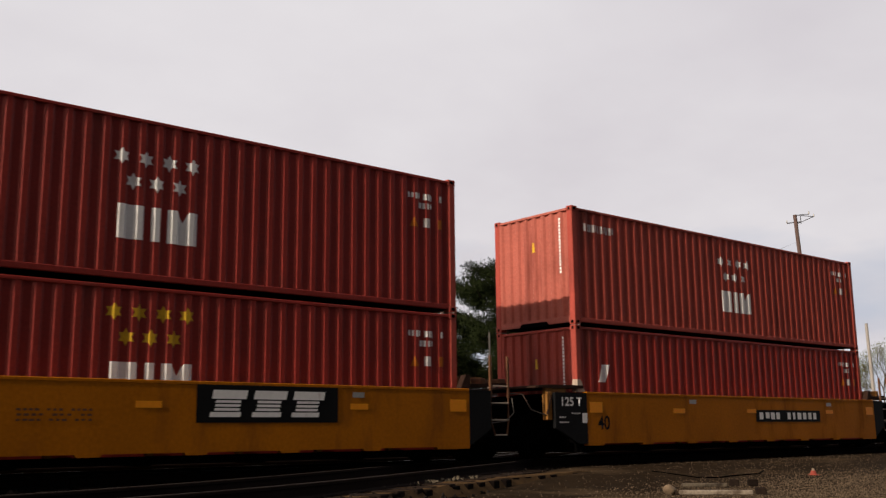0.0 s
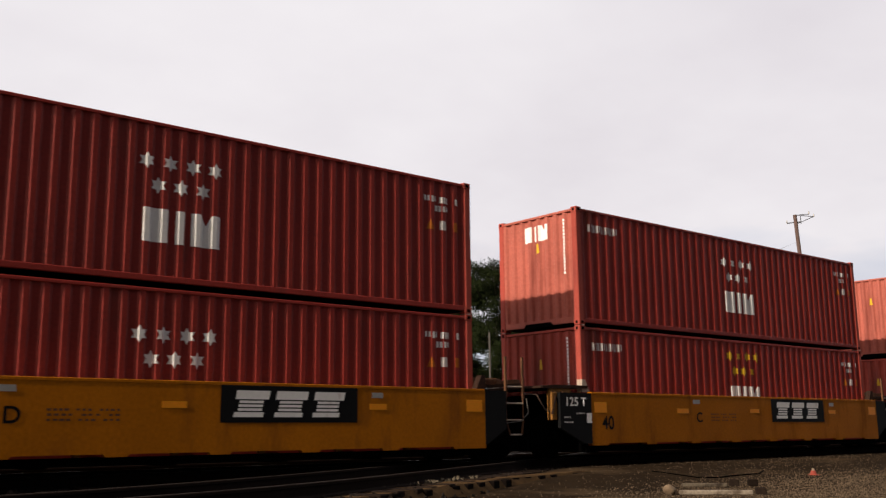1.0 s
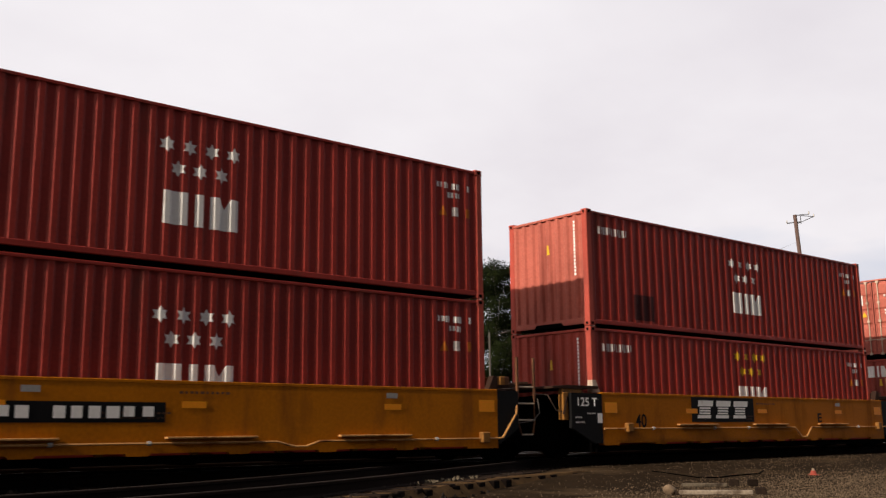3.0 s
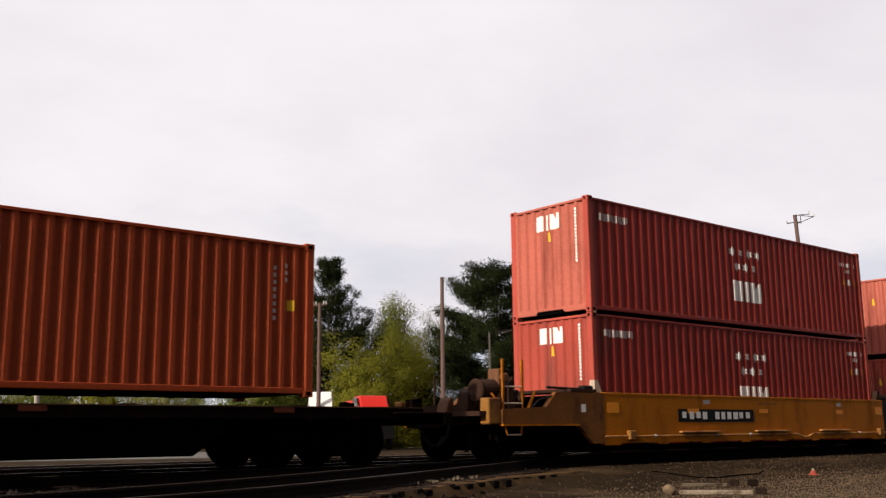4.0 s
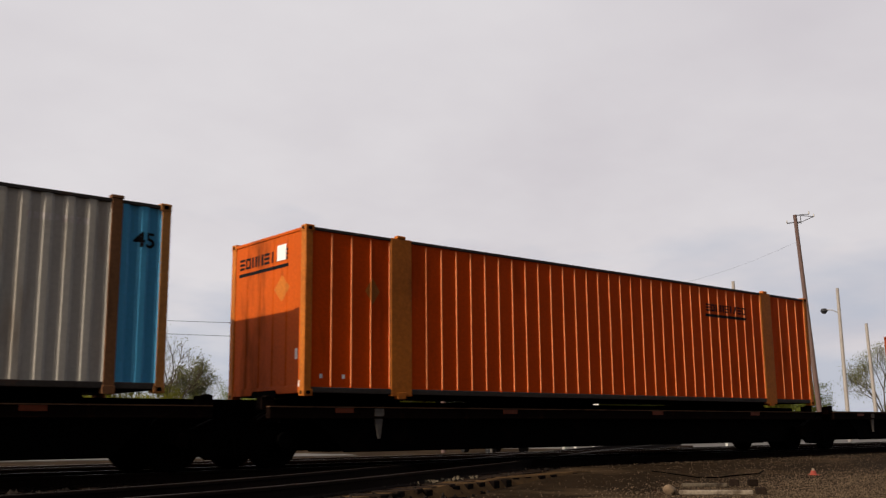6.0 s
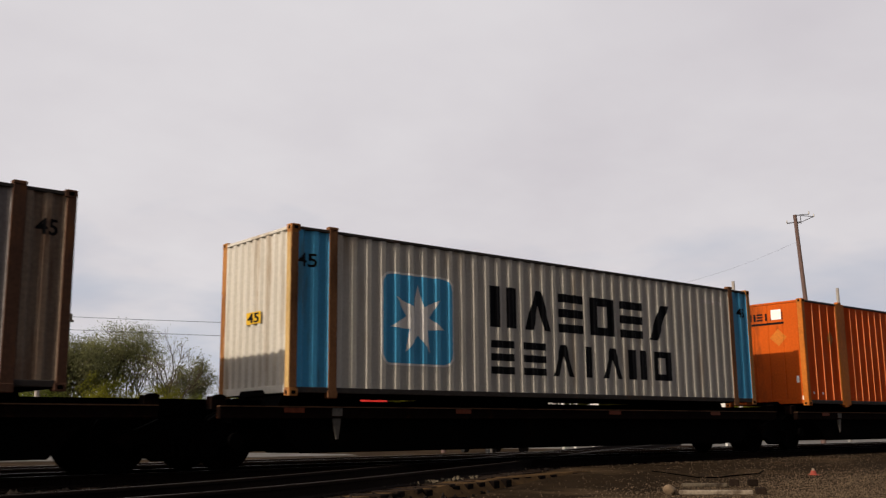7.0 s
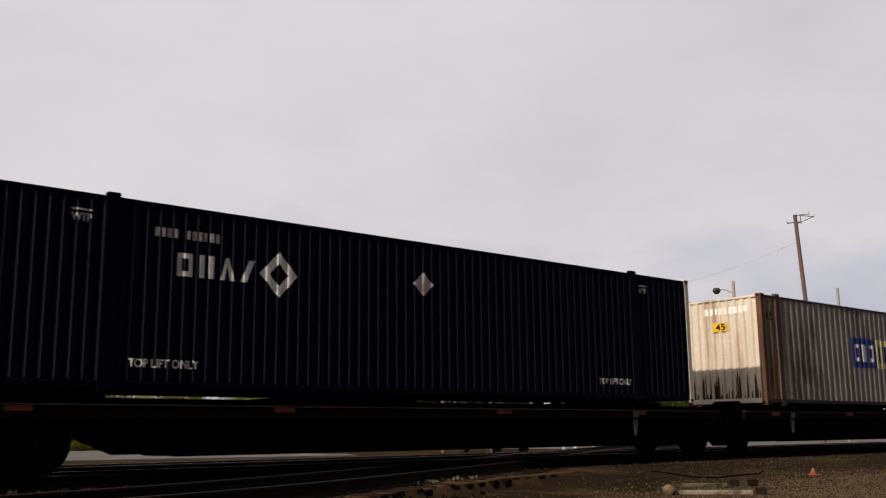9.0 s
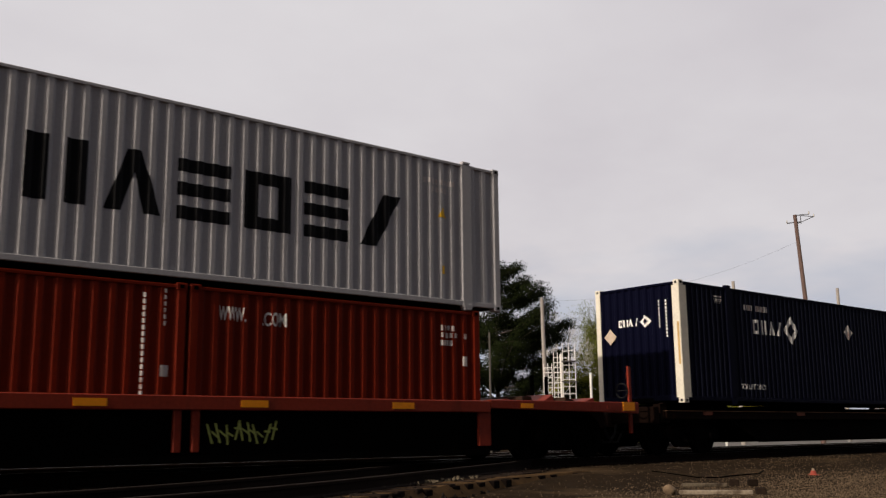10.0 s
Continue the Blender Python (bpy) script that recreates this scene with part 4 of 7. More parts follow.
for k, s in enumerate(STACKS):
    mu = M["star_red_old_and_lit"] if s.get("old") else M["star_red"]
    # end walls and posts get paler reds that paint in the sun
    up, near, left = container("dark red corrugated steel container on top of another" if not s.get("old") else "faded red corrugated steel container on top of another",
                               12.192, 2.438, s["hu"], mu, 0.282, "stacked red containers", end="door" if s.get("door") else "panel", end_mat=M["star_red_sunlit"],
                               post_mat=M["star_red_old_and_lit"])
    star_marks(up, near, left, s["hu"], mark=s.get("zu", True), door=s.get("door", False), patch=s.get("patch", False))
    low, near2, left2 = container("dark red corrugated steel container sunk in a well car", 12.192, 2.438, s["hl"], M["star_red"], 0.282, "stacked red containers", end_mat=M["star_red_old_and_lit"], post_mat=M["star_red_old_and_lit"])
    star_marks(low, near2, left2, s["hl"], stars="yellow" if s.get("yl") else "white", mark=s.get("ml", False), up=0.24 if s.get("yl") else -0.07, bars=s.get("bars_l", False), web=not s.get("bars_l", False))
    roll_with_train(low, s["x"], TRACK_Y, s["low"])
    roll_with_train(up, s["x"], TRACK_Y, s["low"] + s["hl"] + 0.02)
    for sx in (-1, 1):  # twist locks between the two
        for sy in (-1, 1):
            lock = thing("twist_lock", "grey steel twist lock between stacked containers", "twist lock", "twist locks")
            bm = bmesh.new()
            box(bm, -0.07, 0.07, -0.06, 0.06, 0.0, 0.02)
            part("lock_plate", bm, M["galv"], lock)
            bm = bmesh.new()
            rod(bm, (0.0, sy * 0.05, 0.010), (0.0, sy * 0.14, 0.010), 0.009)
            part("lock_lever", bm, M["galv"], lock)
            roll_with_train(lock, s["x"] + sx * 6.0, TRACK_Y + sy * 1.12, s["low"] + s["hl"])

DECK = 1.175
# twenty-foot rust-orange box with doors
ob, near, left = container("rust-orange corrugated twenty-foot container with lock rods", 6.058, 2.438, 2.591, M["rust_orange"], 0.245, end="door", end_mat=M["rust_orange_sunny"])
cz = [2.28 - i * 0.262 for i in range(6)]
paint("word_emblem", [r for z, k in zip(cz, "IOI/OH") for r in emblem(k, -2.42, -2.06, z - 0.20, z, 0.06)], near, M["pale_worn"], ob, "worn pale block emblem down the side")
paint("small_writing", [[rect(2.25, 2.31, 1.25 + i * 0.12, 1.32 + i * 0.12)] for i in range(8)] + [[rect(2.46, 2.52, 1.9 + i * 0.12, 1.97 + i * 0.12)] for i in range(3)], near, M["grey_mark"], ob)
paint("warning_label", [rect(2.52, 2.64, 1.42, 1.60)], near, M["yellow_mark"], ob)
for r, (a, b, z) in enumerate(((0.35, 0.95, 2.10), (0.52, 0.85, 1.96), (0.30, 0.98, 1.70), (0.30, 0.98, 1.58), (0.30, 0.98, 1.42), (0.30, 0.98, 1.30), (-1.0, -0.55, 2.02))):
    paint("small_writing", tally(a, b, z - 0.040, z + 0.040, 9, (5,)), left, M["grey_mark"], ob, lift=0.012)
paint("round_label", [[(-0.36 + 0.07 * math.sin(a * math.pi / 6), 2.0 + 0.13 * math.cos(a * math.pi / 6)) for a in range(12)]], left, M["rod_paint"], ob, lift=0.012)
paint("round_label", [[(0.98 + 0.06 * math.sin(a * math.pi / 6), 0.30 + 0.07 * math.cos(a * math.pi / 6)) for a in range(12)]], left, M["white"], ob, lift=0.012)
paint("data_plate", [rect(-0.98, -0.72, 0.62, 0.86)], left, M["galv"], ob, lift=0.012)
roll_with_train(ob, -55.957, TRACK_Y, DECK - 0.02)

# fifty-three-foot orange box
ob, near, left = container("bright orange fifty-three-foot container with thin vertical ribs", 16.154, 2.591, 2.9, M["orange"], 0.375, rib=0.034, depth=0.013,
                           inner=6.02, inner_mat=M["orange_post"], end="flat", post_mat=M["orange_post"], rail_mat=M["dark_rail"], post_half=0.24, rib_mat=M["orange_rib_lit"], end_mat=M["orange_end"])
paint("word_emblem", emblem("=OHH=I/=O", 3.38, 5.10, 2.24, 2.42, 0.18) + [rect(3.36, 5.10, 2.10, 2.17)], near, M["dark_mark"], ob, "black block emblem")
paint("word_emblem", emblem("=OHH=I/=", -1.02, 0.72, 2.38, 2.58, 0.18) + [rect(-1.02, 0.72, 2.25, 2.31)], left, M["dark_mark"], ob, "black block emblem", lift=0.006)
paint("white_patch", [rect(0.34, 0.66, 2.38, 2.66)], left, M["white"], ob, "torn white sticker", lift=0.010)
paint("hazard_diamond", [[(0.52, 1.64), (0.78, 1.88), (0.52, 2.12), (0.26, 1.88)]], left, M["orange_post"], ob, lift=0.008)
paint("hazard_diamond", [[(-6.66, 1.62), (-6.50, 1.86), (-6.66, 2.10), (-6.82, 1.86)]], near, M["orange_post"], ob, lift=0.006)
paint("white_patch", [rect(0.98, 1.06, 0.62, 0.80), rect(1.12, 1.22, 0.15, 0.26), rect(1.16, 1.24, 0.34, 0.42)], left, M["white"], ob, "scuffed white reflector tape", lift=0.006)
paint("white_patch", [rect(-7.76, -7.70, 0.30, 0.37), rect(-7.30, -7.24, 0.30, 0.37)], near, M["white"], ob, lift=0.006)
roll_with_train(ob, -76.66, TRACK_Y, DECK)

# forty-five-foot pale grey box with light blue ends
ob, near, left = container("pale grey forty-five-foot container with light blue end bays", 13.716, 2.438, 2.896, M["cream"], 0.322, inner=6.0,
                           end="panel", end_mat=M["cream"], post_mat=M["rust_bar"], inner_mat=M["rust_brown_bar"], outer_mat=M["sky_blue"], end_pitch=0.25, rail_mat=M["dark_rail"], post_half=0.09)
paint("blue_panel", [round_rect(-4.92, -3.28, 0.62, 2.24, 0.20)], near, M["sky_blue"], ob, "light blue square panel", lift=0.006)
paint("star_emblem", star(-4.10, 1.42, 0.66, 7, 0.42), near, M["white"], ob, "white seven-pointed star", lift=0.010)
paint("panel_border", [round_rect(-4.96, -3.24, 0.58, 2.28, 0.22)], near, M["white"], ob, "thin white border round the blue panel", lift=0.003)
paint("word_emblem", emblem("HA=O=/", -2.42, 3.56, 1.42, 2.24, 0.24), near, M["dark_mark"], ob, "large black block emblem")
paint("word_emblem", emblem("==AIAHO", -2.38, 3.56, 0.50, 1.16, 0.26), near, M["dark_mark"], ob, "large black block emblem")
for a, b in ((-6.72, -6.34), (6.28, 6.62)):
    words("45", a, b, 2.18, 2.42, near, M["dark_mark"], ob)
plain = Skin([-2, 2], [0, 0], left.place)
paint("yellow_plate", [rect(-0.27, 0.23, 1.29, 1.50)], plain, M["yellow_mark"], ob, "yellow size plate", lift=0.006)
words("45", -0.22, 0.18, 1.31, 1.48, plain, M["dark_mark"], ob).location.x = -0.008
paint("small_writing", tally(4.7, 5.6, 2.42, 2.52, 9), near, M["grey_mark"], ob)
paint("post_face", [rect(1.085, 1.213, 0.14, 2.75)], plain, M["post_ochre"], ob, "chalky ochre post face", lift=0.016)
paint("post_face", [rect(-6.852, -6.725, 0.14, 2.75)], Skin([-9, 9], [0, 0], near.place), M["rust_brown_bar"], ob, "mottled brown post face", lift=0.014)
roll_with_train(ob, -93.992, TRACK_Y, DECK)

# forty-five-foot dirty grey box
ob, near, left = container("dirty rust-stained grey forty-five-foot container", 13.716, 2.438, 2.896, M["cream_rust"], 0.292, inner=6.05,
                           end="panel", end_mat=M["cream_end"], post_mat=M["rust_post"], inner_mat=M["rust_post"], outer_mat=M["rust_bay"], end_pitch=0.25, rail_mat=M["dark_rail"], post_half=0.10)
rs = random.Random(21)
for i in range(44):  # rust flaking from the foot of the end wall
    u, w, z = -1.04 + i * 0.048 + rs.uniform(-0.03, 0.03), rs.uniform(0.012, 0.04), 0.18 + rs.random() ** 2.2 * 0.85
    paint("rust_streak", [[(u - w, 0.13), (u + w, 0.13), (u + w * 0.8, z * 0.7 + 0.04), (u + w * 0.2, z), (u - w * 0.7, z * 0.8)]], left, M["deep_rust"], ob, lift=0.005)
paint("blue_panel", [rect(-2.20, -0.76, 1.12, 1.98)], near, M["blue_mark"], ob, "royal blue panel")
paint("yellow_panel", [rect(-0.76, 2.16, 1.12, 1.98)], near, M["pale_yellow"], ob, "pale yellow panel")
paint("word_emblem", emblem("OBO", -2.08, -0.88, 1.30, 1.80, 0.32), near, M["white"], ob, "white block emblem", lift=0.008)
paint("word_emblem", emblem("HOOIIO/O", -0.62, 2.04, 1.30, 1.80, 0.30), near, M["blue_mark"], ob, "blue block emblem", lift=0.008)
for a, b in ((-6.66, -6.30), (6.30, 6.62)):
    words("45", a, b, 2.20, 2.44, near, M["dark_mark"], ob)
plain = Skin([-2, 2], [0, 0], left.place)
paint("yellow_plate", [rect(-0.30, 0.18, 1.98, 2.22)], plain, M["yellow_mark"], ob, "yellow size plate", lift=0.006)
words("45", -0.20, 0.10, 2.01, 2.19, plain, M["dark_mark"], ob).location.x = -0.008
paint("word_emblem", tally(-0.55, 0.80, 2.44, 2.62, 9), left, M["white"], ob)
paint("number_bar", tally(4.55, 5.75, 2.42, 2.54, 11) + tally(4.95, 5.4, 2.22, 2.34, 4), near, M["white"], ob)
roll_with_train(ob, -111.33, TRACK_Y, DECK)

# fifty-three-foot navy box with ivory posts
ob, near, left = container("navy blue fifty-three-foot container with ivory corner posts", 16.154, 2.591, 2.9, M["navy"], 0.207, inner=6.02, depth=0.020,
                           end="panel", post_mat=M["post_white"], inner_mat=M["navy"], end_pitch=0.22, edge_mat=M["navy_fold_lit"])
c = -129.82
paint("number_bar", tally(-135.18 - c, -134.07 - c, 2.36, 2.50, 11, (4,)), near, M["grey_mark"], ob)
paint("word_emblem", emblem("OHA/", -134.85 - c, -133.40 - c, 1.78, 2.14, 0.3), near, M["white"], ob, "white block emblem")
dm = [(-133.0 - c, 2.34), (-132.64 - c, 1.96), (-133.0 - c, 1.58), (-133.36 - c, 1.96)]
ctr = (-133.0 - c, 1.96)
paint("diamond_emblem", [[p, q, tuple(0.5 * (a + b) for a, b in zip(q, ctr)), tuple(0.5 * (a + b) for a, b in zip(p, ctr))] for p, q in zip(dm, dm[1:] + dm[:1])], near, M["white"], ob, "white open diamond emblem")
paint("hazard_diamond", [[(-129.92 - c, 1.86), (-129.68 - c, 2.08), (-129.92 - c, 2.30), (-130.16 - c, 2.08)]], near, M["grey_mark"], ob, "blank grey diamond plate")
for a, b in ((-135.55, -134.45), (-125.12, -124.05)):
    words("TOP LIFT ONLY", a + 0.04 - c, b + 0.06 - c, 0.36, 0.49, near, M["white"], ob)
for a, b in ((-136.45, -136.16), (-123.62, -123.32)):
    words("WTP", a - c, b - c, 2.44, 2.56, near, M["grey_mark"], ob)
    paint("small_writing", [rect(a - c, b - c, 2.60, 2.63)], near, M["grey_mark"], ob)
paint("word_emblem", emblem("OHA/", -0.62, 0.06, 1.90, 2.08, 0.3), left, M["white"], ob, "white block emblem")
dm = [(0.24, 2.15), (0.41, 1.99), (0.24, 1.83), (0.07, 1.99)]
ctr = (0.24, 1.99)
paint("diamond_emblem", [[p, q, tuple(0.5 * (a + b) for a, b in zip(q, ctr)), tuple(0.5 * (a + b) for a, b in zip(p, ctr))] for p, q in zip(dm, dm[1:] + dm[:1])], left, M["white"], ob)
paint("hazard_diamond", [[(-0.84, 1.48), (-0.64, 1.68), (-0.84, 1.88), (-1.04, 1.68)]], Skin([-2, 2], [0, 0], left.place), M["rod_paint"], ob, "blank tan diamond plate", lift=0.014)
paint("number_bar", [[rect(0.64 + j * 0.2, 0.70 + j * 0.2, 1.56 + i * 0.085, 1.62 + i * 0.085)] for i in range(11) for j in range(2) if not (j == 0 and i < 3)], left, M["white"], ob)
paint("scraped_strip", [rect(1.20, 1.26, 0.9, 1.9)], Skin([-2, 2], [0, 0], left.place), M["post_ochre"], ob, lift=0.018)
paint("post_face", [rect(1.09, 1.29, 0.13, 2.78)], Skin([-2, 2], [0, 0], left.place), M["post_white"], ob, "ivory post face", lift=0.016)
paint("post_face", [rect(-8.07, -7.80, 0.13, 2.78)], Skin([-9, 9], [0, 0], near.place), M["post_white"], ob, "ivory post face", lift=0.014)
roll_with_train(ob, -129.50, TRACK_Y, DECK + 0.01)

# silver forty-five-foot box over two brown twenty-foot boxes
ob, near, left = container("silver-grey forty-five-foot container on top of two brown ones", 13.716, 2.438, 2.896, M["silver"], 0.268, inner=5.98, end_pitch=0.25)
c = -150.42
paint("word_emblem", emblem("HA=O=/", -152.95 - c, -145.95 - c, 0.98, 1.96, 0.22), near, M["dark_mark"], ob, "large black block emblem")
paint("warning_triangle", [[(5.26, 1.72), (5.48, 1.72), (5.37, 1.92)]], near, M["yellow_mark"], ob)
paint("warning_label", [rect(5.34, 5.42, 0.62, 0.78)], near, M["yellow_mark"], ob)
paint("number_bar", tally(4.9, 5.7, 2.36, 2.47, 8) + tally(5.1, 5.5, 2.2, 2.3, 4), near, M["grey_mark"], ob)
roll_with_train(ob, -150.19, TRACK_Y, 2.90)
for k, cx in enumerate((-146.95, -153.07)):
    ob, near, left = container("worn brown twenty-foot container sunk in a red well car", 6.058, 2.438, 2.591, M["brown"], 0.262, "brown twenty-foot containers")
    if k == 0:
        words("WWW.", -2.52, -2.06, 2.06, 2.29, near, M["white"], ob)
        words(".COM", -1.74, -1.30, 2.02, 2.25, near, M["white"], ob)
        paint("number_bar", tally(2.05, 2.40, 2.17, 2.27, 4) + tally(2.05, 2.72, 2.03, 2.13, 6, (4,)) + tally(2.05, 2.36, 1.89, 1.99, 4), near, M["grey_mark"], ob)
        paint("label_plate", [rect(2.60, 2.70, 1.52, 1.70)], near, M["grey_mark"], ob)
    else:
        paint("number_bar", [[rect(2.33, 2.375, 0.86 + i * 0.098, 0.93 + i * 0.098)] for i in range(16)] + [[rect(2.665, 2.705, 1.92 + i * 0.10, 1.985 + i * 0.10)] for i in range(6)], near, M["grey_mark"], ob)
        paint("label_plate", [rect(2.64, 2.78, 1.15, 1.32)], near, M["grey_mark"], ob)
    roll_with_train(ob, cx, TRACK_Y, 0.275)


# ---------------------------------------------------------------- railcars
WHEEL_R = 0.457


def bogie(parent, x, base=1.78, radius=WHEEL_R):
    """A three-piece freight bogie under a car, with its two wheelsets."""
    fr = bmesh.new()
    h = base / 2
    for y in (-1.0, 1.0):
        slab(fr, [(-h - 0.22, 0.40), (-h - 0.22, 0.62), (-h + 0.16, 0.64), (-0.36, 0.80), (0.36, 0.80), (h - 0.16, 0.64), (h + 0.22, 0.62), (h + 0.22, 0.40),
                  (h - 0.14, 0.40), (0.44, 0.17), (-0.44, 0.17), (-h + 0.14, 0.40)], y - 0.07, y + 0.07)
        for k in (-0.17, 0.0, 0.17):
            rod(fr, (k, y * 1.07, 0.24), (k, y * 1.07, 0.50), 0.06)
        for sx in (-1, 1):
            rod(fr, (sx * h, y * 0.98, radius), (sx * h, y * 1.16, radius), 0.13, n=12)
    box(fr, -0.22, 0.22, -1.0, 1.0, 0.50, 0.74)
    rod(fr, (0, 0, 0.70), (0, 0, 0.86), 0.22, n=14)
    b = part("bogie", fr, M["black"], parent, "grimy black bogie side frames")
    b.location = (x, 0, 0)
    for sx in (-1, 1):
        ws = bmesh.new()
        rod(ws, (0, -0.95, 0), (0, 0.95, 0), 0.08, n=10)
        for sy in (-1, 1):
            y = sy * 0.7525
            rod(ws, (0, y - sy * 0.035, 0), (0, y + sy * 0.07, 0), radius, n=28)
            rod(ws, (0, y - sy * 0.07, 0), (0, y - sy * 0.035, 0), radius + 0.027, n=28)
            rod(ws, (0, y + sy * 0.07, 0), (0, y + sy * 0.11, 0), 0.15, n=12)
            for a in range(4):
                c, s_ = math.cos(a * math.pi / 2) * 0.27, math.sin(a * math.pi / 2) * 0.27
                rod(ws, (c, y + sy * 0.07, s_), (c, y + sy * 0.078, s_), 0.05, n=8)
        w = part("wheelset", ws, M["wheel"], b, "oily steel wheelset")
        w.location = (sx * h, 0, radius)
        WHEELSETS.append((w, sx * h, radius))


def ladder(parent, x0, x1, y, mat, z_top=2.0):
    bm = bmesh.new()
    for x, k in ((x0, 0.10), (x1, -0.05)):
        box(bm, x - 0.022, x + 0.022, y - 0.022, y + 0.022, 1.20, z_top)
        bend(bm, [(x, y, 1.2), (x, y, 0.76), (x + k, y, 0.50)], 0.018)
    frame_part = part("ladder", bm, mat, parent, "rust-flecked steel ladder")
    # rungs take a cream colour that paints in the light they catch
    for z in (1.42, 1.10, 0.78, 0.50):
        bm = bmesh.new()
        k = 0.0 if z > 0.6 else 1.0
        rod(bm, (x0 + 0.10 * k, y, z), (x1 - 0.05 * k, y, z), 0.015)
        part("rung", bm, M["rod_paint"], frame_part, "rubbed pale rung")
    return frame_part


def couple(parent, x, sx):
    bm = bmesh.new()
    box(bm, *sorted((x, x + sx * 0.55)), -0.09, 0.09, 0.70, 0.92)
    box(bm, *sorted((x + sx * 0.45, x + sx * 0.78)), -0.18, 0.16, 0.64, 0.98)
    part("coupler", soft(bm, 0.02), M["brown_steel"], parent, "rusty knuckle coupler")
    bm = bmesh.new()
    pts = [(x + sx * 0.1, -0.35, 0.70), (x + sx * 0.18, -0.36, 0.48), (x + sx * 0.36, -0.36, 0.30), (x + sx * 0.56, -0.35, 0.30), (x + sx * 0.72, -0.34, 0.48)]
    bend(bm, pts, 0.028)
    part("air_hose", bm, M["tyre"], parent, "black rubber air hose")


def well_car(label, board="wide", board_at=0.65, pipe=False, letter="", letter_at=-2.5, rear="joint", group="yellow well cars"):
    """One yellow well unit, its centre over the origin, with the bogie at its front joint."""
    ob = thing("well_car", label, "railcar", group)
    h = 6.14
    for sy in (-1, 1):
        y0, y1 = sorted((sy * 1.50, sy * 1.40))
        bm = bmesh.new()
        # web with notches along its foot
        outline = [(-h, 1.31), (-h, 0.26)]
        xs = [-h + 0.5 + i * 1.62 for i in range(8)]
        for x in xs:
            if x + 1.2 < h:
                outline += [(x, 0.26), (x + 0.03, 0.30), (x + 1.27, 0.30), (x + 1.30, 0.26)]
        outline += [(h, 0.26), (h, 1.31)]
        slab(bm, outline, y0, y1)
        side = part("side_sill", bm, M["car_yellow"], ob)
        bm = bmesh.new()
        box(bm, -h, h, *sorted((sy * 1.506, sy * 1.36)), 1.30, 1.355)
        part("top_chord", soft(bm, 0.008), M["car_yellow"], side)
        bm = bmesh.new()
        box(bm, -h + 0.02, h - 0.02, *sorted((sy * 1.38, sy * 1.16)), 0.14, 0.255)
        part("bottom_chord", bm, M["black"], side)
        for x in np.linspace(-h + 0.3, h - 0.3, 9):
            bm = bmesh.new()
            box(bm, x - 0.05, x + 0.05, *sorted((sy * 1.40, sy * 1.30)), 0.26, 1.30)
            part("stiffener", bm, M["car_yellow_dirty"], side)
        for x0, x1 in ((-h - 0.95, -h), (h, h + 0.55)):
            if x0 < 0 and rear == "end":
                continue
            bm = bmesh.new()
            slab(bm, [(x0, 0.62), (x0, 1.33), (x1, 1.33), (x1, 0.30), (x1 - (0.25 if x0 < 0 else -0.0), 0.30)] if x0 < 0 else [(x0, 0.30), (x0, 1.33), (x1, 1.33), (x1, 0.62)], *sorted((sy * 1.505, sy * 1.43)))
            part("end_plate", bm, M["board"], ob, "black painted end plate")
    flat = Skin([-9, 9], [0, 0], lambda u, v, d: (u, -1.50 + d, v))
    for sx in (-1, 1):
        bm = bmesh.new()
        box(bm, *sorted((sx * (h + 0.02), sx * (h + 0.08))), -1.40, 1.40, 0.12, 1.34)
        part("bulkhead", bm, M["black"], ob, "black end bulkhead of the well")
    # floor of the well and cross members
    bm = bmesh.new()
    for x in np.linspace(-h + 0.4, h - 0.4, 7):
        box(bm, x - 0.12, x + 0.12, -1.2, 1.2, 0.11, 0.18)
    box(bm, -h, h, -0.9, -0.7, 0.12, 0.18)
    box(bm, -h, h, 0.7, 0.9, 0.12, 0.18)
    part("well_floor", bm, M["black"], ob)
    # markings
    b0, b1 = board_at, board_at + (2.55 if board == "wide" else 3.05)
    if board == "wide":
        paint("name_board", [rect(b0, b1, 0.735, 1.31)], flat, M["board"], ob, "black name board", lift=0.006)
        w = b1 - b0
        sh = []
        for i in range(3):
            a = b0 + 0.20 + i * (w - 0.40) / 3
            d = (w - 0.40) / 3 - 0.03
            lean = lambda f, z: a + f * d + 0.13 * d * (z - 0.82) / 0.41
            for z0, z1, f0, f1 in ((0.82, 0.895, 0.02, 0.78), (0.915, 0.955, 0.10, 0.72), (0.975, 1.015, 0.10, 0.72), (1.035, 1.075, 0.10, 0.72), (1.095, 1.23, -0.02, 0.84)):
                sh.append([[(lean(f0, z0), z0), (lean(f1, z0), z0), (lean(f1, z1), z1), (lean(f0, z1), z1)]])
        paint("board_emblem", sh, flat, M["white"], ob, "white block emblem with stripes", lift=0.011)
    else:
        paint("name_board", [rect(b0, b1, 0.74, 1.03)], flat, M["board"], ob, "black number board", lift=0.006)
        paint("number_bar", tally(b0 + 0.14, b1 - 0.14, 0.80, 0.97, 11, (4,)), flat, M["white"], ob, lift=0.011)
    if rear == "joint":
        n0 = -5.06 if pipe else -5.82
        words("40", n0, n0 + 0.38, 0.62 if pipe else 0.58, 0.91 if pipe else 0.87, flat, M["dark_mark"], ob)
    if letter and not pipe:
        for z, n in ((0.90, 13), (0.83, 11), (0.76, 12)):
            paint("small_writing", tally(letter_at + 0.55, letter_at + 1.60, z, z + 0.032, n, (4, 8)), flat, M["rusty"], ob, lift=0.006)
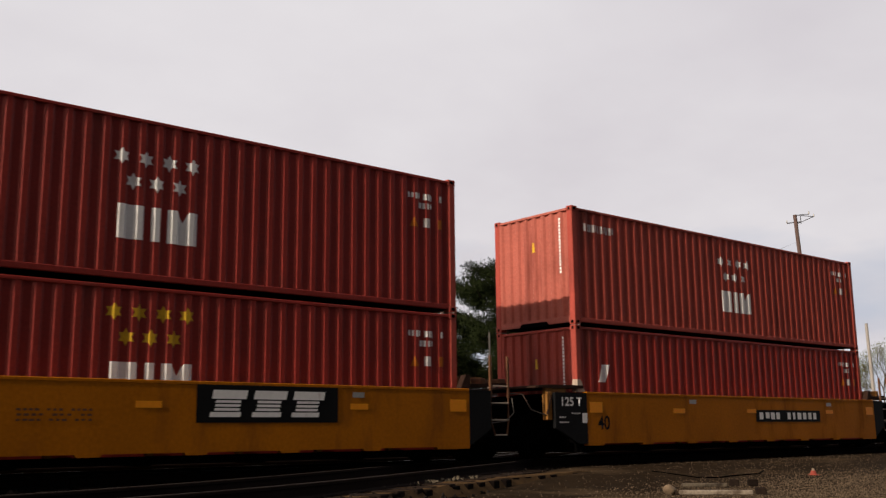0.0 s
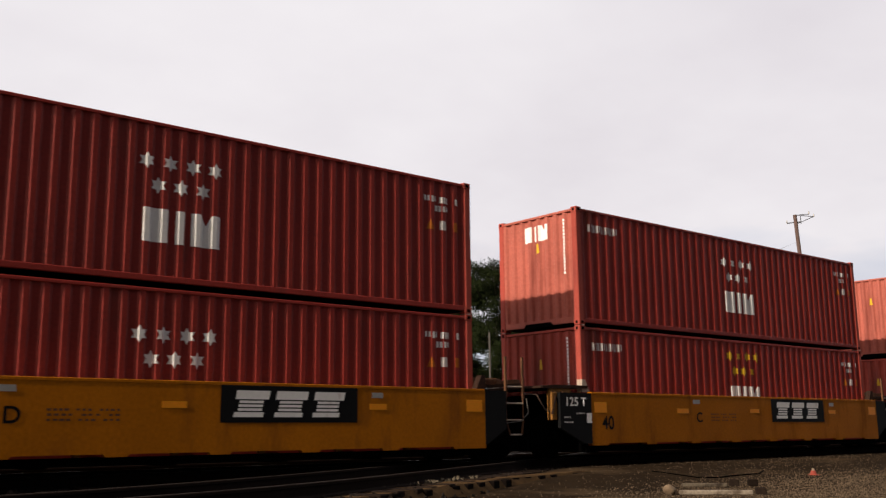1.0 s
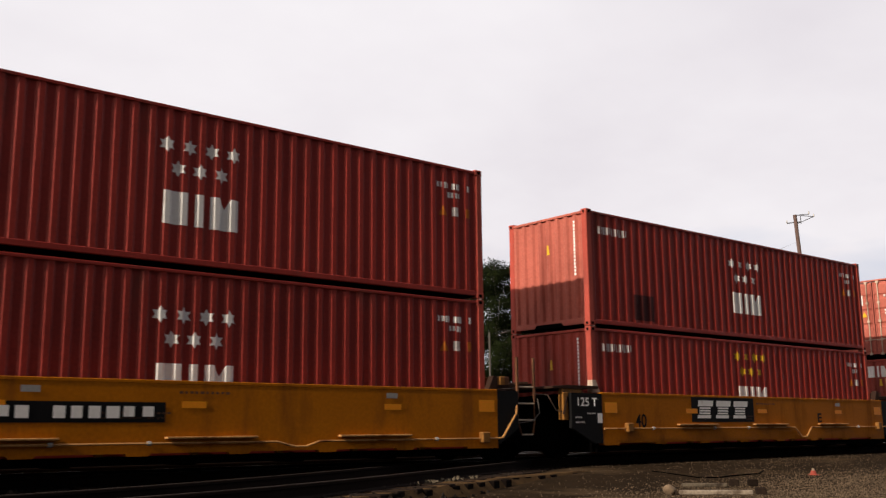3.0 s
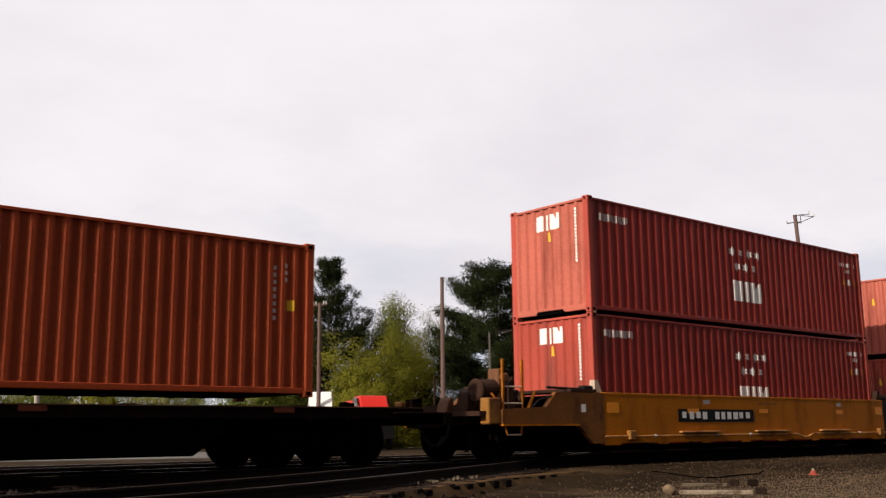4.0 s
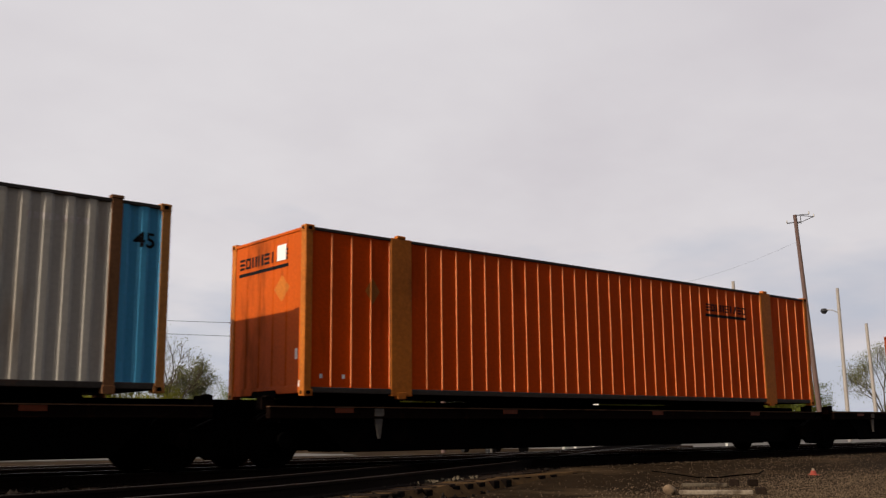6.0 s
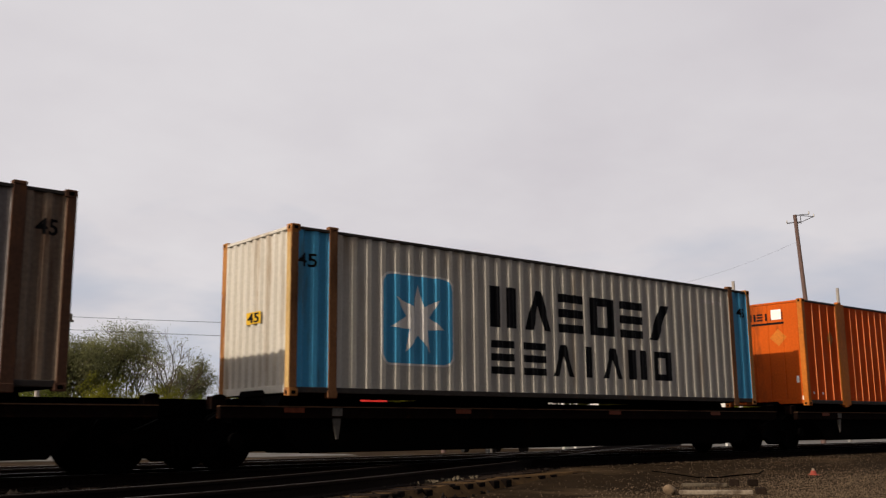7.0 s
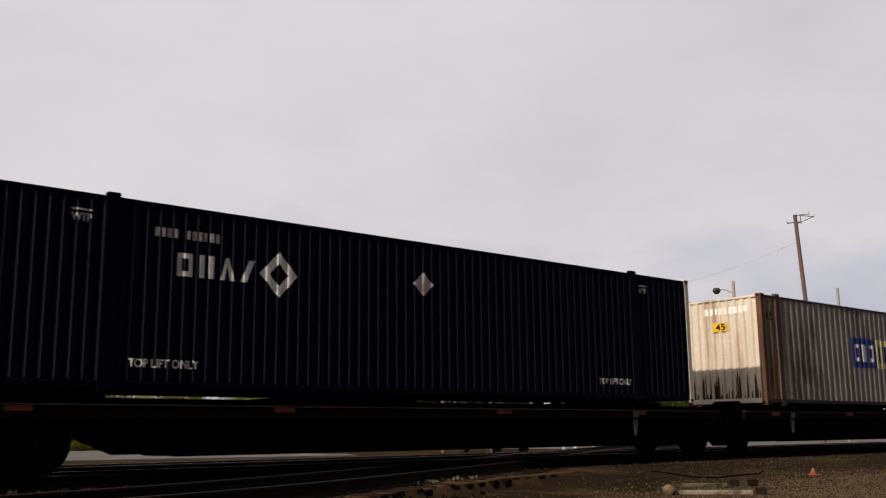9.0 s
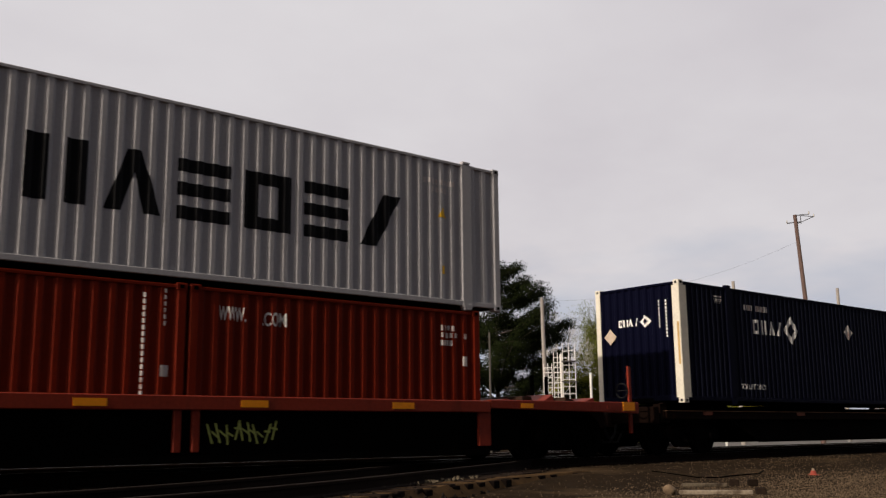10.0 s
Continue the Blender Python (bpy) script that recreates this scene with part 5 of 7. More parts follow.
    if letter:
        words(letter, letter_at, letter_at + 0.22, 0.73, 0.96, flat, M["dark_mark"], ob)
    for x0, x1, z0, z1, mt in ((-6.06, -5.66, 0.93, 1.15, "amber"), (-3.24, -2.80, 0.93, 1.04, "amber"), (-0.30, 0.10, 0.95, 1.05, "amber"), (3.45, 3.82, 0.95, 1.05, "amber"), (5.66, 6.06, 0.93, 1.15, "amber"),
                               (-2.62, -2.36, 1.15, 1.24, "galv"), (3.50, 3.74, 1.15, 1.24, "galv")):
        paint("reflector" if mt == "amber" else "roller_guide", [rect(x0, x1, z0, z1)], flat, M[mt], ob, lift=0.007)
    if pipe:
        paint("small_writing", tally(-1.70, -0.45, 0.86, 0.89, 16, (5, 9)) + tally(-1.62, -0.55, 0.79, 0.82, 15, (4, 10)) + tally(-0.35, 0.50, 1.16, 1.20, 10), flat, M["rusty"], ob, lift=0.006)
    plate = Skin([-9, 9], [0, 0], lambda u, v, d: (u, -1.505 + d, v))
    if rear == "joint":
        words("125 T", -6.90, -6.30, 1.06, 1.24, plate, M["white"], ob)
        paint("inspection_plate", [rect(-6.30, -6.15, 0.72, 0.92)], plate, M["white"], ob, "white inspection plate")
        paint("small_writing", tally(-6.62, -6.35, 0.90, 0.93, 6) + tally(-6.98, -6.78, 0.82, 0.85, 4) + tally(-6.98, -6.7, 0.72, 0.75, 5), plate, M["grey_mark"], ob)
    if pipe:
        pz = 0.60 if rear == "joint" else 0.44
        bm = bmesh.new()
        bend(bm, [(-h, -1.54, pz), (1.32, -1.54, pz), (1.64, -1.54, 0.36), (1.86, -1.54, 0.36), (2.12, -1.54, pz), (h, -1.54, pz)], 0.020)
        part("brake_pipe", bm, M["tan_sunlit"], ob)
        if rear == "joint":
            bm = bmesh.new()
            bend(bm, [(h, -1.54, pz), (h + 0.12, -1.53, pz - 0.03), (h + 0.45, -1.52, pz - 0.01), (h + 0.66, -1.48, pz + 0.08)], 0.014)
            part("hose", bm, M["dull_steel"], ob, "slack grey air hose")
        bm = bmesh.new()
        bend(bm, [(h, -1.54, pz), (h + 0.10, -1.54, pz)] if rear == "joint" else [(h, -1.54, pz), (h + 0.08, -1.55, pz + 0.01), (h + 0.46, -1.54, pz + 0.46), (h + 0.52, -1.50, pz + 0.62)], 0.020)
        part("riser_pipe", bm, M["tan_sunlit"], ob)
        for x in (-5.35, 5.75):
            bm = bmesh.new()
            box(bm, x - 0.10, x + 0.10, -1.62, -1.50, pz - 0.08, pz + 0.12)
            part("brake_valve", soft(bm, 0.02), M["car_yellow_dirty"], ob)
        for x in (-3.6, -0.55, 2.5):
            bm = bmesh.new()
            box(bm, x, x + 1.5, -1.60, -1.50, pz + 0.06, pz + 0.095)
            part("step_ledge", soft(bm, 0.008), M["tan_sunlit"], ob)
        for x in (-4.5, -2.2, -0.8, 4.6):
            bm = bmesh.new()
            rod(bm, (x - 0.03, -1.54, pz), (x + 0.03, -1.54, pz), 0.034)
            part("pipe_clamp", bm, M["galv"], ob)
    # front end: ladder, platform, bogie under the joint
    ladder(ob, h + 0.62, h + 1.08, -1.42, M["rusty"])
    bm = bmesh.new()
    slab(bm, [(h + 0.0, 1.38), (h + 0.0, 1.44), (h + 1.15, 1.50), (h + 1.15, 1.44)], -1.30, 1.30)
    part("end_platform", bm, M["brown_steel"], ob, "rusty steel end platform")
    bm = bmesh.new()
    slab(bm, [(h, 0.45), (h, 1.36), (h + 0.5, 1.20), (h + 1.5, 1.02), (h + 1.5, 0.82), (h + 0.6, 0.80)], -0.55, 0.55)
    part("end_sill", bm, M["black"], ob)
    for x, z in ((h + 0.70, 1.95), (h + 0.35, 1.80), (h + 1.05, 1.72)):
        bm = bmesh.new()
        rod(bm, (x, 0.9, 1.42), (x, 0.9, z), 0.035)
        part("grab_post", bm, M["car_yellow_dirty"], ob)
    bm = bmesh.new()
    bend(bm, [(h + 0.1, -1.40, 0.60), (h + 0.6, -1.44, 0.72), (h + 1.0, -1.44, 0.76), (h + 1.25, -1.40, 0.92), (h + 1.3, -1.3, 1.2)], 0.011)
    bend(bm, [(h + 1.35, -1.2, 1.30), (h + 1.6, -1.3, 1.28), (h + 1.75, -1.38, 0.98), (h + 2.2, -1.42, 0.86)], 0.012)
    part("hose", bm, M["dull_steel"], ob, "looped grey air hoses")
    rj = random.Random(int(abs(board_at) * 100) + len(letter))
    for k in range(5):
        bm = bmesh.new()
        x, z = h + 0.15 + k * 0.26, 1.46 + rj.uniform(0, 0.04)
        box(bm, x - rj.uniform(0.05, 0.10), x + rj.uniform(0.05, 0.10), -1.25 + rj.uniform(0, 0.5), -0.4 + rj.uniform(0, 0.5), z - 0.04, z + rj.uniform(0.03, 0.16))
        part("deck_fitting", soft(bm, 0.012), M["car_yellow_dirty" if k % 2 else "rusty"], ob, "rusty deck fitting")
    if rear == "joint":
        for k in range(4):
            bm = bmesh.new()
            x = -h - 0.25 - k * 0.27
            bend(bm, [(x, -1.40, 1.36), (x + 0.05, -1.44, 1.22), (x - 0.06, -1.44, 1.05 - 0.05 * k), (x + 0.04, -1.40, 0.92)], 0.02 + 0.006 * (k % 2))
            part("brake_pipe", bm, M["brown_steel" if k % 2 else "rusty"], ob)
    for sx in (-1, 1):
        for sy in (-1, 1):
            bm = bmesh.new()
            x = sx * (h + 0.02)
            slab(bm, [(x - 0.12, 1.36), (x + 0.12, 1.36), (x + sx * 0.06 + 0.05, 1.62), (x + sx * 0.06 - 0.05, 1.62)], *sorted((sy * 1.38, sy * 1.24)))
            part("container_guide", bm, M["rod_paint" if sx < 0 else "brown_steel"], ob, "tapered steel container guide")
    bogie(ob, 7.64)
    if rear == "joint":
        bm = bmesh.new()
        slab(bm, [(-h, 1.43), (-h, 1.49), (-h - 0.98, 1.49), (-h - 1.35, 1.46), (-h - 1.35, 1.42), (-h - 0.9, 1.42)], -1.42, 1.30)
        part("end_platform", bm, M["brown_steel"], ob, "rusty steel end platform")
        bm = bmesh.new()
        slab(bm, [(-h, 0.45), (-h, 1.36), (-h - 0.5, 1.26), (-h - 1.4, 1.10), (-h - 1.4, 0.84), (-h - 0.6, 0.80)], -0.55, 0.55)
        part("end_sill", bm, M["black"], ob)
        bm = bmesh.new()
        box(bm, -h - 1.12, -h - 0.97, -1.44, -1.30, 0.78, 1.34)
        box(bm, -h - 1.12, -h - 0.5, -1.40, -1.30, 1.30, 1.42)
        part("end_bracket", soft(bm, 0.012), M["car_yellow_dirty"], ob)
    else:
        for sy in (-1, 1):
            bm = bmesh.new()
            slab(bm, [(-h, 1.34), (-h, 0.30), (-h - 0.35, 0.30), (-h - 0.78, 0.66), (-h - 2.95, 0.70), (-h - 2.95, 0.98), (-h - 1.75, 1.04), (-h - 1.45, 1.34)], *sorted((sy * 1.505, sy * 1.40)))
            part("end_plate", bm, M["yellow_grime"], ob)
            bm = bmesh.new()
            box(bm, -h - 3.28, -h - 2.96, *sorted((sy * 1.47, sy * 1.22)), 0.70, 1.20)
            part("step_box", soft(bm, 0.02), M["car_yellow_dirty"], ob, "dirty yellow corner step box")
            bm = bmesh.new()
            box(bm, -h - 2.95, -h - 0.78, *sorted((sy * 1.52, sy * 1.40)), 0.665, 0.70)
            part("sill_lip", bm, M["car_yellow"], ob)
        bm = bmesh.new()
        box(bm, -h - 3.45, -h - 0.2, -1.40, 1.40, 0.86, 0.95)
        box(bm, -h - 2.85, -h - 2.70, -1.40, 1.40, 0.70, 1.10)
        box(bm, -h - 0.9, -h - 0.1, -1.40, 1.40, 1.36, 1.42)
        part("end_platform", bm, M["brown_steel"], ob, "rusty end platform")
        bm = bmesh.new()
        box(bm, -h - 2.8, -h, -0.35, 0.35, 0.62, 0.90)
        part("end_sill", bm, M["black"], ob)
        ladder(ob, -h - 2.88, -h - 2.36, -1.45, M["car_yellow"], 1.95)
        rg = random.Random(12)
        for k in range(11):
            bm = bmesh.new()
            x, y = -h - 3.35 + k * 0.25, rg.uniform(-1.1, 0.6)
            top = 1.12 + 0.62 * max(0.0, 1 - abs(k - 3) / 3.5) + rg.uniform(-0.06, 0.10)
            w = rg.uniform(0.06, 0.17)
            slab(bm, [(x - w, 0.92), (x + w, 0.92), (x + w * rg.uniform(0.3, 1.0), top), (x - w * rg.uniform(0.3, 1.0), top - rg.uniform(0, 0.2))], y - 0.16, y + 0.16)
            if k % 2:
                rod(bm, (x, y - 0.17, top - 0.18), (x, y - 0.30, top - 0.18), 0.09, n=12)
            part("brake_gear", soft(bm, 0.02), M["rusty" if k % 3 == 0 else "brown_steel"], ob, "rusty brake gear")
        bm = bmesh.new()
        rod(bm, (-h - 3.10, -0.95, 1.36), (-h - 2.55, -0.95, 1.40), 0.20, n=18)
        rod(bm, (-h - 3.16, -0.95, 1.36), (-h - 3.10, -0.95, 1.36), 0.23, n=18)
        part("brake_cylinder", soft(bm, 0.03), M["brown_steel"], ob, "rusty brake cylinder")
        bm = bmesh.new()
        rod(bm, (-h - 2.85, -1.46, 0.95), (-h - 3.05, -1.30, 1.30), 0.02)
        rod(bm, (-h - 2.2, -1.44, 1.0), (-h - 1.95, -1.40, 1.34), 0.03)
        part("grab_iron", bm, M["car_yellow"], ob)
        bm = bmesh.new()
        rod(bm, (-h - 1.45, -1.25, 1.44), (-h - 0.25, -1.25, 1.42), 0.026)
        part("brake_lever", bm, M["board"], ob, "black brake lever")
        bm = bmesh.new()
        box(bm, -h - 0.42, -h - 0.10, -1.34, -1.14, 1.34, 1.50)
        part("lever_box", soft(bm, 0.03), M["board"], ob)
        bm = bmesh.new()
        bend(bm, [(-h - 2.2, -1.44, 0.95), (-h - 1.9, -1.46, 1.18), (-h - 1.5, -1.46, 1.26), (-h - 1.1, -1.44, 1.05)], 0.022)
        part("hose", bm, M["board"], ob, "black rubber hose")
        for x in (-h - 2.6, -h - 1.2):
            bm = bmesh.new()
            rod(bm, (x, 0.95, 0.9), (x, 0.95, 1.75), 0.022)
            part("grab_post", bm, M["brown_steel"], ob)
        paint("inspection_plate", [rect(-6.86, -6.72, 0.94, 1.10)], plate, M["white"], ob, "white inspection plate", lift=0.006)
        bogie(ob, -h - 1.75)
        couple(ob, -h - 3.2, -1)
    return ob


CARS = [
    dict(x=37.3, letter="B"),
    dict(x=21.774, board="narrow", board_at=0.08),
    dict(x=6.232, letter="C"),
    dict(x=-9.05, letter="D"),
    dict(x=-24.439, board_at=-3.03, pipe=True, letter="E", letter_at=2.53),
    dict(x=-39.74, board="narrow", board_at=-3.6, pipe=True, rear="end"),
]
for c in CARS:
    kw = {k: v for k, v in c.items() if k != "x"}
    car = well_car("yellow double-stack well car with black end plates" if not kw.get("rear") else "yellow double-stack well car with an open end platform", **kw)
    roll_with_train(car, c["x"], TRACK_Y, 0)


def spine_car(label, half, front_end=False, rear_end=False):
    """A low spine car: fish-bellied centre sill, cross arms and thin side rails, a bogie at its rear joint."""
    ob = thing("spine_car", label, "railcar", "black spine cars")
    bm = bmesh.new()
    b = half - 1.55
    lo, hi = (-half + 3.0 if rear_end else -b), (half - 4.2 if front_end else b)
    tall = 1.0 if front_end else 1.13
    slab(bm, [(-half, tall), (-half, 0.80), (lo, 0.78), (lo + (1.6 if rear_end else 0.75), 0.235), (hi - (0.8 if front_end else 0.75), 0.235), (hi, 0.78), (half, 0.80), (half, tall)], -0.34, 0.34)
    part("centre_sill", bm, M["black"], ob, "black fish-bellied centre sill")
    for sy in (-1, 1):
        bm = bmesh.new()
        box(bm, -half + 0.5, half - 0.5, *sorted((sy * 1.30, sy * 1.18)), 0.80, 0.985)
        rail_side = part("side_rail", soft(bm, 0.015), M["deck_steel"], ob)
        # thin strip added to draw the sunlit top edge of the rail
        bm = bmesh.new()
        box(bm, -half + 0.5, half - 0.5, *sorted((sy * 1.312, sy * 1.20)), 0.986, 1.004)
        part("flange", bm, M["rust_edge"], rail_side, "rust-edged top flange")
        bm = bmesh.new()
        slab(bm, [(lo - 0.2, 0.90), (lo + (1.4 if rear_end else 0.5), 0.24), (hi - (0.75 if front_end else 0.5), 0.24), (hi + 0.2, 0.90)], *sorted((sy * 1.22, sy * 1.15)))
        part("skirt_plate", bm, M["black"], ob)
        for x in (-half * 0.78, -half * 0.34, half * 0.18, half * 0.62):
            bm = bmesh.new()
            box(bm, x - 0.19, x + 0.19, *sorted((sy * 1.304, sy * 1.29)), 0.90, 0.98)
            part("reflector", bm, M["dull_reflector"], ob, "faded orange reflector")
        for x in ((half - 3.75,) if rear_end else (-half + 2.7,)):
            bm = bmesh.new()
            slab(bm, [(x - 0.10, 0.84), (x + 0.08, 0.84), (x + 0.02, 0.46), (x - 0.02, 0.46)], *sorted((sy * 1.29, sy * 1.25)))
            part("brace", bm, M["dull_steel"], ob, "dull grey triangular brace")
            bm = bmesh.new()
            box(bm, x - 0.11, x + 0.09, *sorted((sy * 1.305, sy * 1.28)), 0.845, 0.975)
            part("gusset", bm, M["dull_steel"], ob)
    for x in (-half + 0.9, -6.0, -3.0, 0.0, 3.0, 6.0, half - 0.9):
        bm = bmesh.new()
        slab(bm, [(x - 0.13, 0.74), (x + 0.13, 0.74), (x + 0.13, 1.02), (x - 0.13, 1.02)], -1.18, 1.18)
        part("cross_arm", bm, M["black"], ob)
    for x in (-half + 0.55, half - 0.55):
        for sy in (-1, 1):
            bm = bmesh.new()
            box(bm, x - 0.12, x + 0.12, *sorted((sy * 1.17, sy * 0.98)), 0.95, 1.15)
            slab(bm, [(x - 0.09, 1.15), (x + 0.09, 1.15), (x + 0.04, 1.175), (x - 0.04, 1.175)], *sorted((sy * 1.22, sy * 1.10)))
            part("pedestal", bm, M["deck_steel"], ob)
    for x, w in ((-half + 2.6, 0.9), (-1.4, 1.3), (half - 3.4, 1.1)):
        if front_end:
            continue
        bm = bmesh.new()
        slab(bm, [(x - w, 0.95), (x + w, 0.95), (x + w - 0.12, 1.19), (x - w + 0.12, 1.19)], -0.95, 0.95)
        part("saddle", bm, M["black"], ob, "black steel saddle under the container")
    if front_end:  # raised plates beside the empty bay
        for sy in (-1, 1):
            bm = bmesh.new()
            box(bm, -half + 0.5, RAISED, *sorted((sy * 1.31, sy * 1.17)), 0.96, 1.025)
            part("raised_plate", soft(bm, 0.015), M["deck_steel"], ob)
    if rear_end:
        bogie(ob, -half + 1.65)
        couple(ob, -half - 0.05, -1)
        bm = bmesh.new()
        box(bm, -half - 0.1, -half + 0.1, -1.4, 1.4, 0.70, 1.08)
        part("end_beam", soft(bm, 0.015), M["deck_steel"], ob)
    else:
        bogie(ob, -half)
    if front_end:
        bogie(ob, half - 2.4)
        couple(ob, half + 0.05, 1)
        bm = bmesh.new()
        box(bm, half - 0.1, half + 0.1, -1.4, 1.4, 0.70, 0.92)
        box(bm, half - 1.2, half - 0.1, -1.4, 1.4, 0.88, 0.92)
        part("end_beam", soft(bm, 0.015), M["deck_steel"], ob)
    return ob


RAISED = 0.83
SPINES = [(-50.1, -68.1), (-68.1, -85.87), (-85.87, -102.63), (-102.63, -119.85), (-119.85, -138.78)]
for i, (a, b) in enumerate(SPINES):
    car = spine_car("black fish-bellied spine car with rusty side rails" + (", half empty" if i == 0 else ""), (a - b) / 2, i == 0, i == 4)
    roll_with_train(car, (a + b) / 2, TRACK_Y, 0)


def red_well_car():
    ob = thing("well_car", "red open-sided well car with sprayed lettering on its flank", "railcar")
    h = 6.25
    for sy in (-1, 1):
        bm = bmesh.new()
        box(bm, -h, h, *sorted((sy * 1.50, sy * 1.38)), 0.92, 1.14)
        side = part("top_chord", soft(bm, 0.015), M["red_car"], ob)
        # web under the red chord is black to paint the shade in the recess
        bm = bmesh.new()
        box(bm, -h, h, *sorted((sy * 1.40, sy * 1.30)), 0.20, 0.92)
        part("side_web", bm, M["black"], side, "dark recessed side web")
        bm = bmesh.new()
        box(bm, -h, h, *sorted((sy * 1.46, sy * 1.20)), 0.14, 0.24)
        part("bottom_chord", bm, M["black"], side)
        for x, w in ((-h + 0.15, 0.06), (-3.1, 0.06), (-0.06, 0.06), (0.24, 0.06), (h - 0.12, 0.15)):
            bm = bmesh.new()
            box(bm, x - w, x + w, *sorted((sy * 1.46, sy * 1.38)), 0.30, 0.92)
            part("side_post", soft(bm, 0.01), M["red_car"], side)
        for x in (-4.2, -1.4, 1.2, 4.15):
            bm = bmesh.new()
            box(bm, x - 0.24, x + 0.24, *sorted((sy * 1.506, sy * 1.49)), 0.97, 1.08)
            part("reflector", bm, M["amber"], side, "amber reflector tape")
        for x0, x1 in ((-h - 4.6, -h), (h, h + 4.4)):
            bm = bmesh.new()
            slab(bm, [(x0, 1.00), (x0, 1.16), (x1, 1.16), (x1, 0.92)], *sorted((sy * 1.50, sy * 1.38)))
            part("end_sill", soft(bm, 0.012), M["red_car"], ob)
            for f in (0.22, 0.55, 0.8):
                bm = bmesh.new()
                x = x0 + (x1 - x0) * f
                box(bm, x - 0.17, x + 0.17, *sorted((sy * 1.506, sy * 1.49)), 1.01, 1.10)
                part("reflector", bm, M["amber" if f == 0.22 else "red_car"], ob, "reflector tape")
    flat = Skin([-9, 9], [0, 0], lambda u, v, d: (u, -1.40 + d, v))
    # loose sprayed strokes
    strokes, rnd = [], random.Random(4)
    for i in range(9):
        u = 0.52 + i * 0.13
        z = 0.40 + rnd.random() * 0.08
        lean = rnd.uniform(-0.12, 0.12)
        strokes.append([(u, z), (u + 0.035, z), (u + 0.035 + lean, z + 0.30), (u + lean, z + 0.30)])
        strokes.append([(u, z + 0.17), (u + 0.11, z + 0.12 + lean * 0.4), (u + 0.12, z + 0.15 + lean * 0.4), (u, z + 0.20)])
    paint("graffiti", strokes, flat, M["graffiti"], ob, "lime spray-paint scrawl", lift=0.006)
    bm = bmesh.new()
    for x in np.linspace(-h + 0.3, h - 0.3, 7):
        box(bm, x - 0.12, x + 0.12, -1.3, 1.3, 0.18, 0.28)
    part("well_floor", bm, M["black"], ob)
    for sx in (-1, 1):
        bm = bmesh.new()
        a, b = sorted((sx * h, sx * (h + 4.4)))
        box(bm, a, b, -1.38, 1.38, 1.04, 1.10)
        box(bm, a, b, -0.5, 0.5, 0.62, 1.04)
        part("end_platform", bm, M["brown_steel"], ob, "rusty end deck")
        bm = bmesh.new()
        x = sx * (h + 2.0)
        slab(bm, [(x - 0.9, 1.10), (x + 0.9, 1.10), (x + 0.4, 1.26), (x - 0.4, 1.28)], -0.8, 0.8)
        part("deck_hump", bm, M["brown_steel"], ob)
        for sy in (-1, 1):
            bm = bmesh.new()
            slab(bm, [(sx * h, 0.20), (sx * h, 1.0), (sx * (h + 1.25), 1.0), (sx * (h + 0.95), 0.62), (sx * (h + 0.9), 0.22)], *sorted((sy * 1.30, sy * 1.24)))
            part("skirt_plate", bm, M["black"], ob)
        bogie(ob, sx * (h + 2.55), 1.83)
        couple(ob, sx * (h + 4.45), sx)
        for dx, y, z in ((3.85, 1.2, 1.86), (4.34, 1.2, 1.84)):
            bm = bmesh.new()
            rod(bm, (sx * (h + dx), y, 1.1), (sx * (h + dx), y, z), 0.05)
            part("grab_post", bm, M["black"], ob)
        bm = bmesh.new()
        box(bm, *sorted((sx * (h + 4.30), sx * (h + 4.38))), -1.33, -1.28, 0.5, 1.95)
        part("brake_post", bm, M["red_car"], ob, "red hand brake post")
        bm = bmesh.new()
        ring = [(sx * (h + 4.27), -1.15 + 0.16 * math.cos(a * math.pi / 8), 1.42 + 0.16 * math.sin(a * math.pi / 8)) for a in range(17)]
        bend(bm, ring, 0.016, 5)
        rod(bm, (sx * (h + 4.27), -1.31, 1.42), (sx * (h + 4.27), -0.99, 1.42), 0.012, n=5)
        part("hand_brake", bm, M["board"], ob, "black hand brake wheel")
        for r in range(5):
            bm = bmesh.new()
            slab(bm, [(sx * (h + 0.5 + r * 0.62) - 0.16, 1.10), (sx * (h + 0.5 + r * 0.62) + 0.16, 1.10), (sx * (h + 0.5 + r * 0.62) + 0.10, 1.19 + 0.05 * (r % 3)), (sx * (h + 0.5 + r * 0.62) - 0.14, 1.17 + 0.07 * (r % 2))], -1.36, -0.5)
            part("deck_plate", bm, M["brown_steel" if r % 2 else "red_car"], ob, "bent rusty deck plate")
        bm = bmesh.new()
        box(bm, *sorted((sx * (h + 3.86), sx * (h + 4.26))), -1.506, -1.49, 0.98, 1.16)
        part("amber_plate", bm, M["amber"], ob)
    return ob


roll_with_train(red_well_car(), -150.17, TRACK_Y, 0)


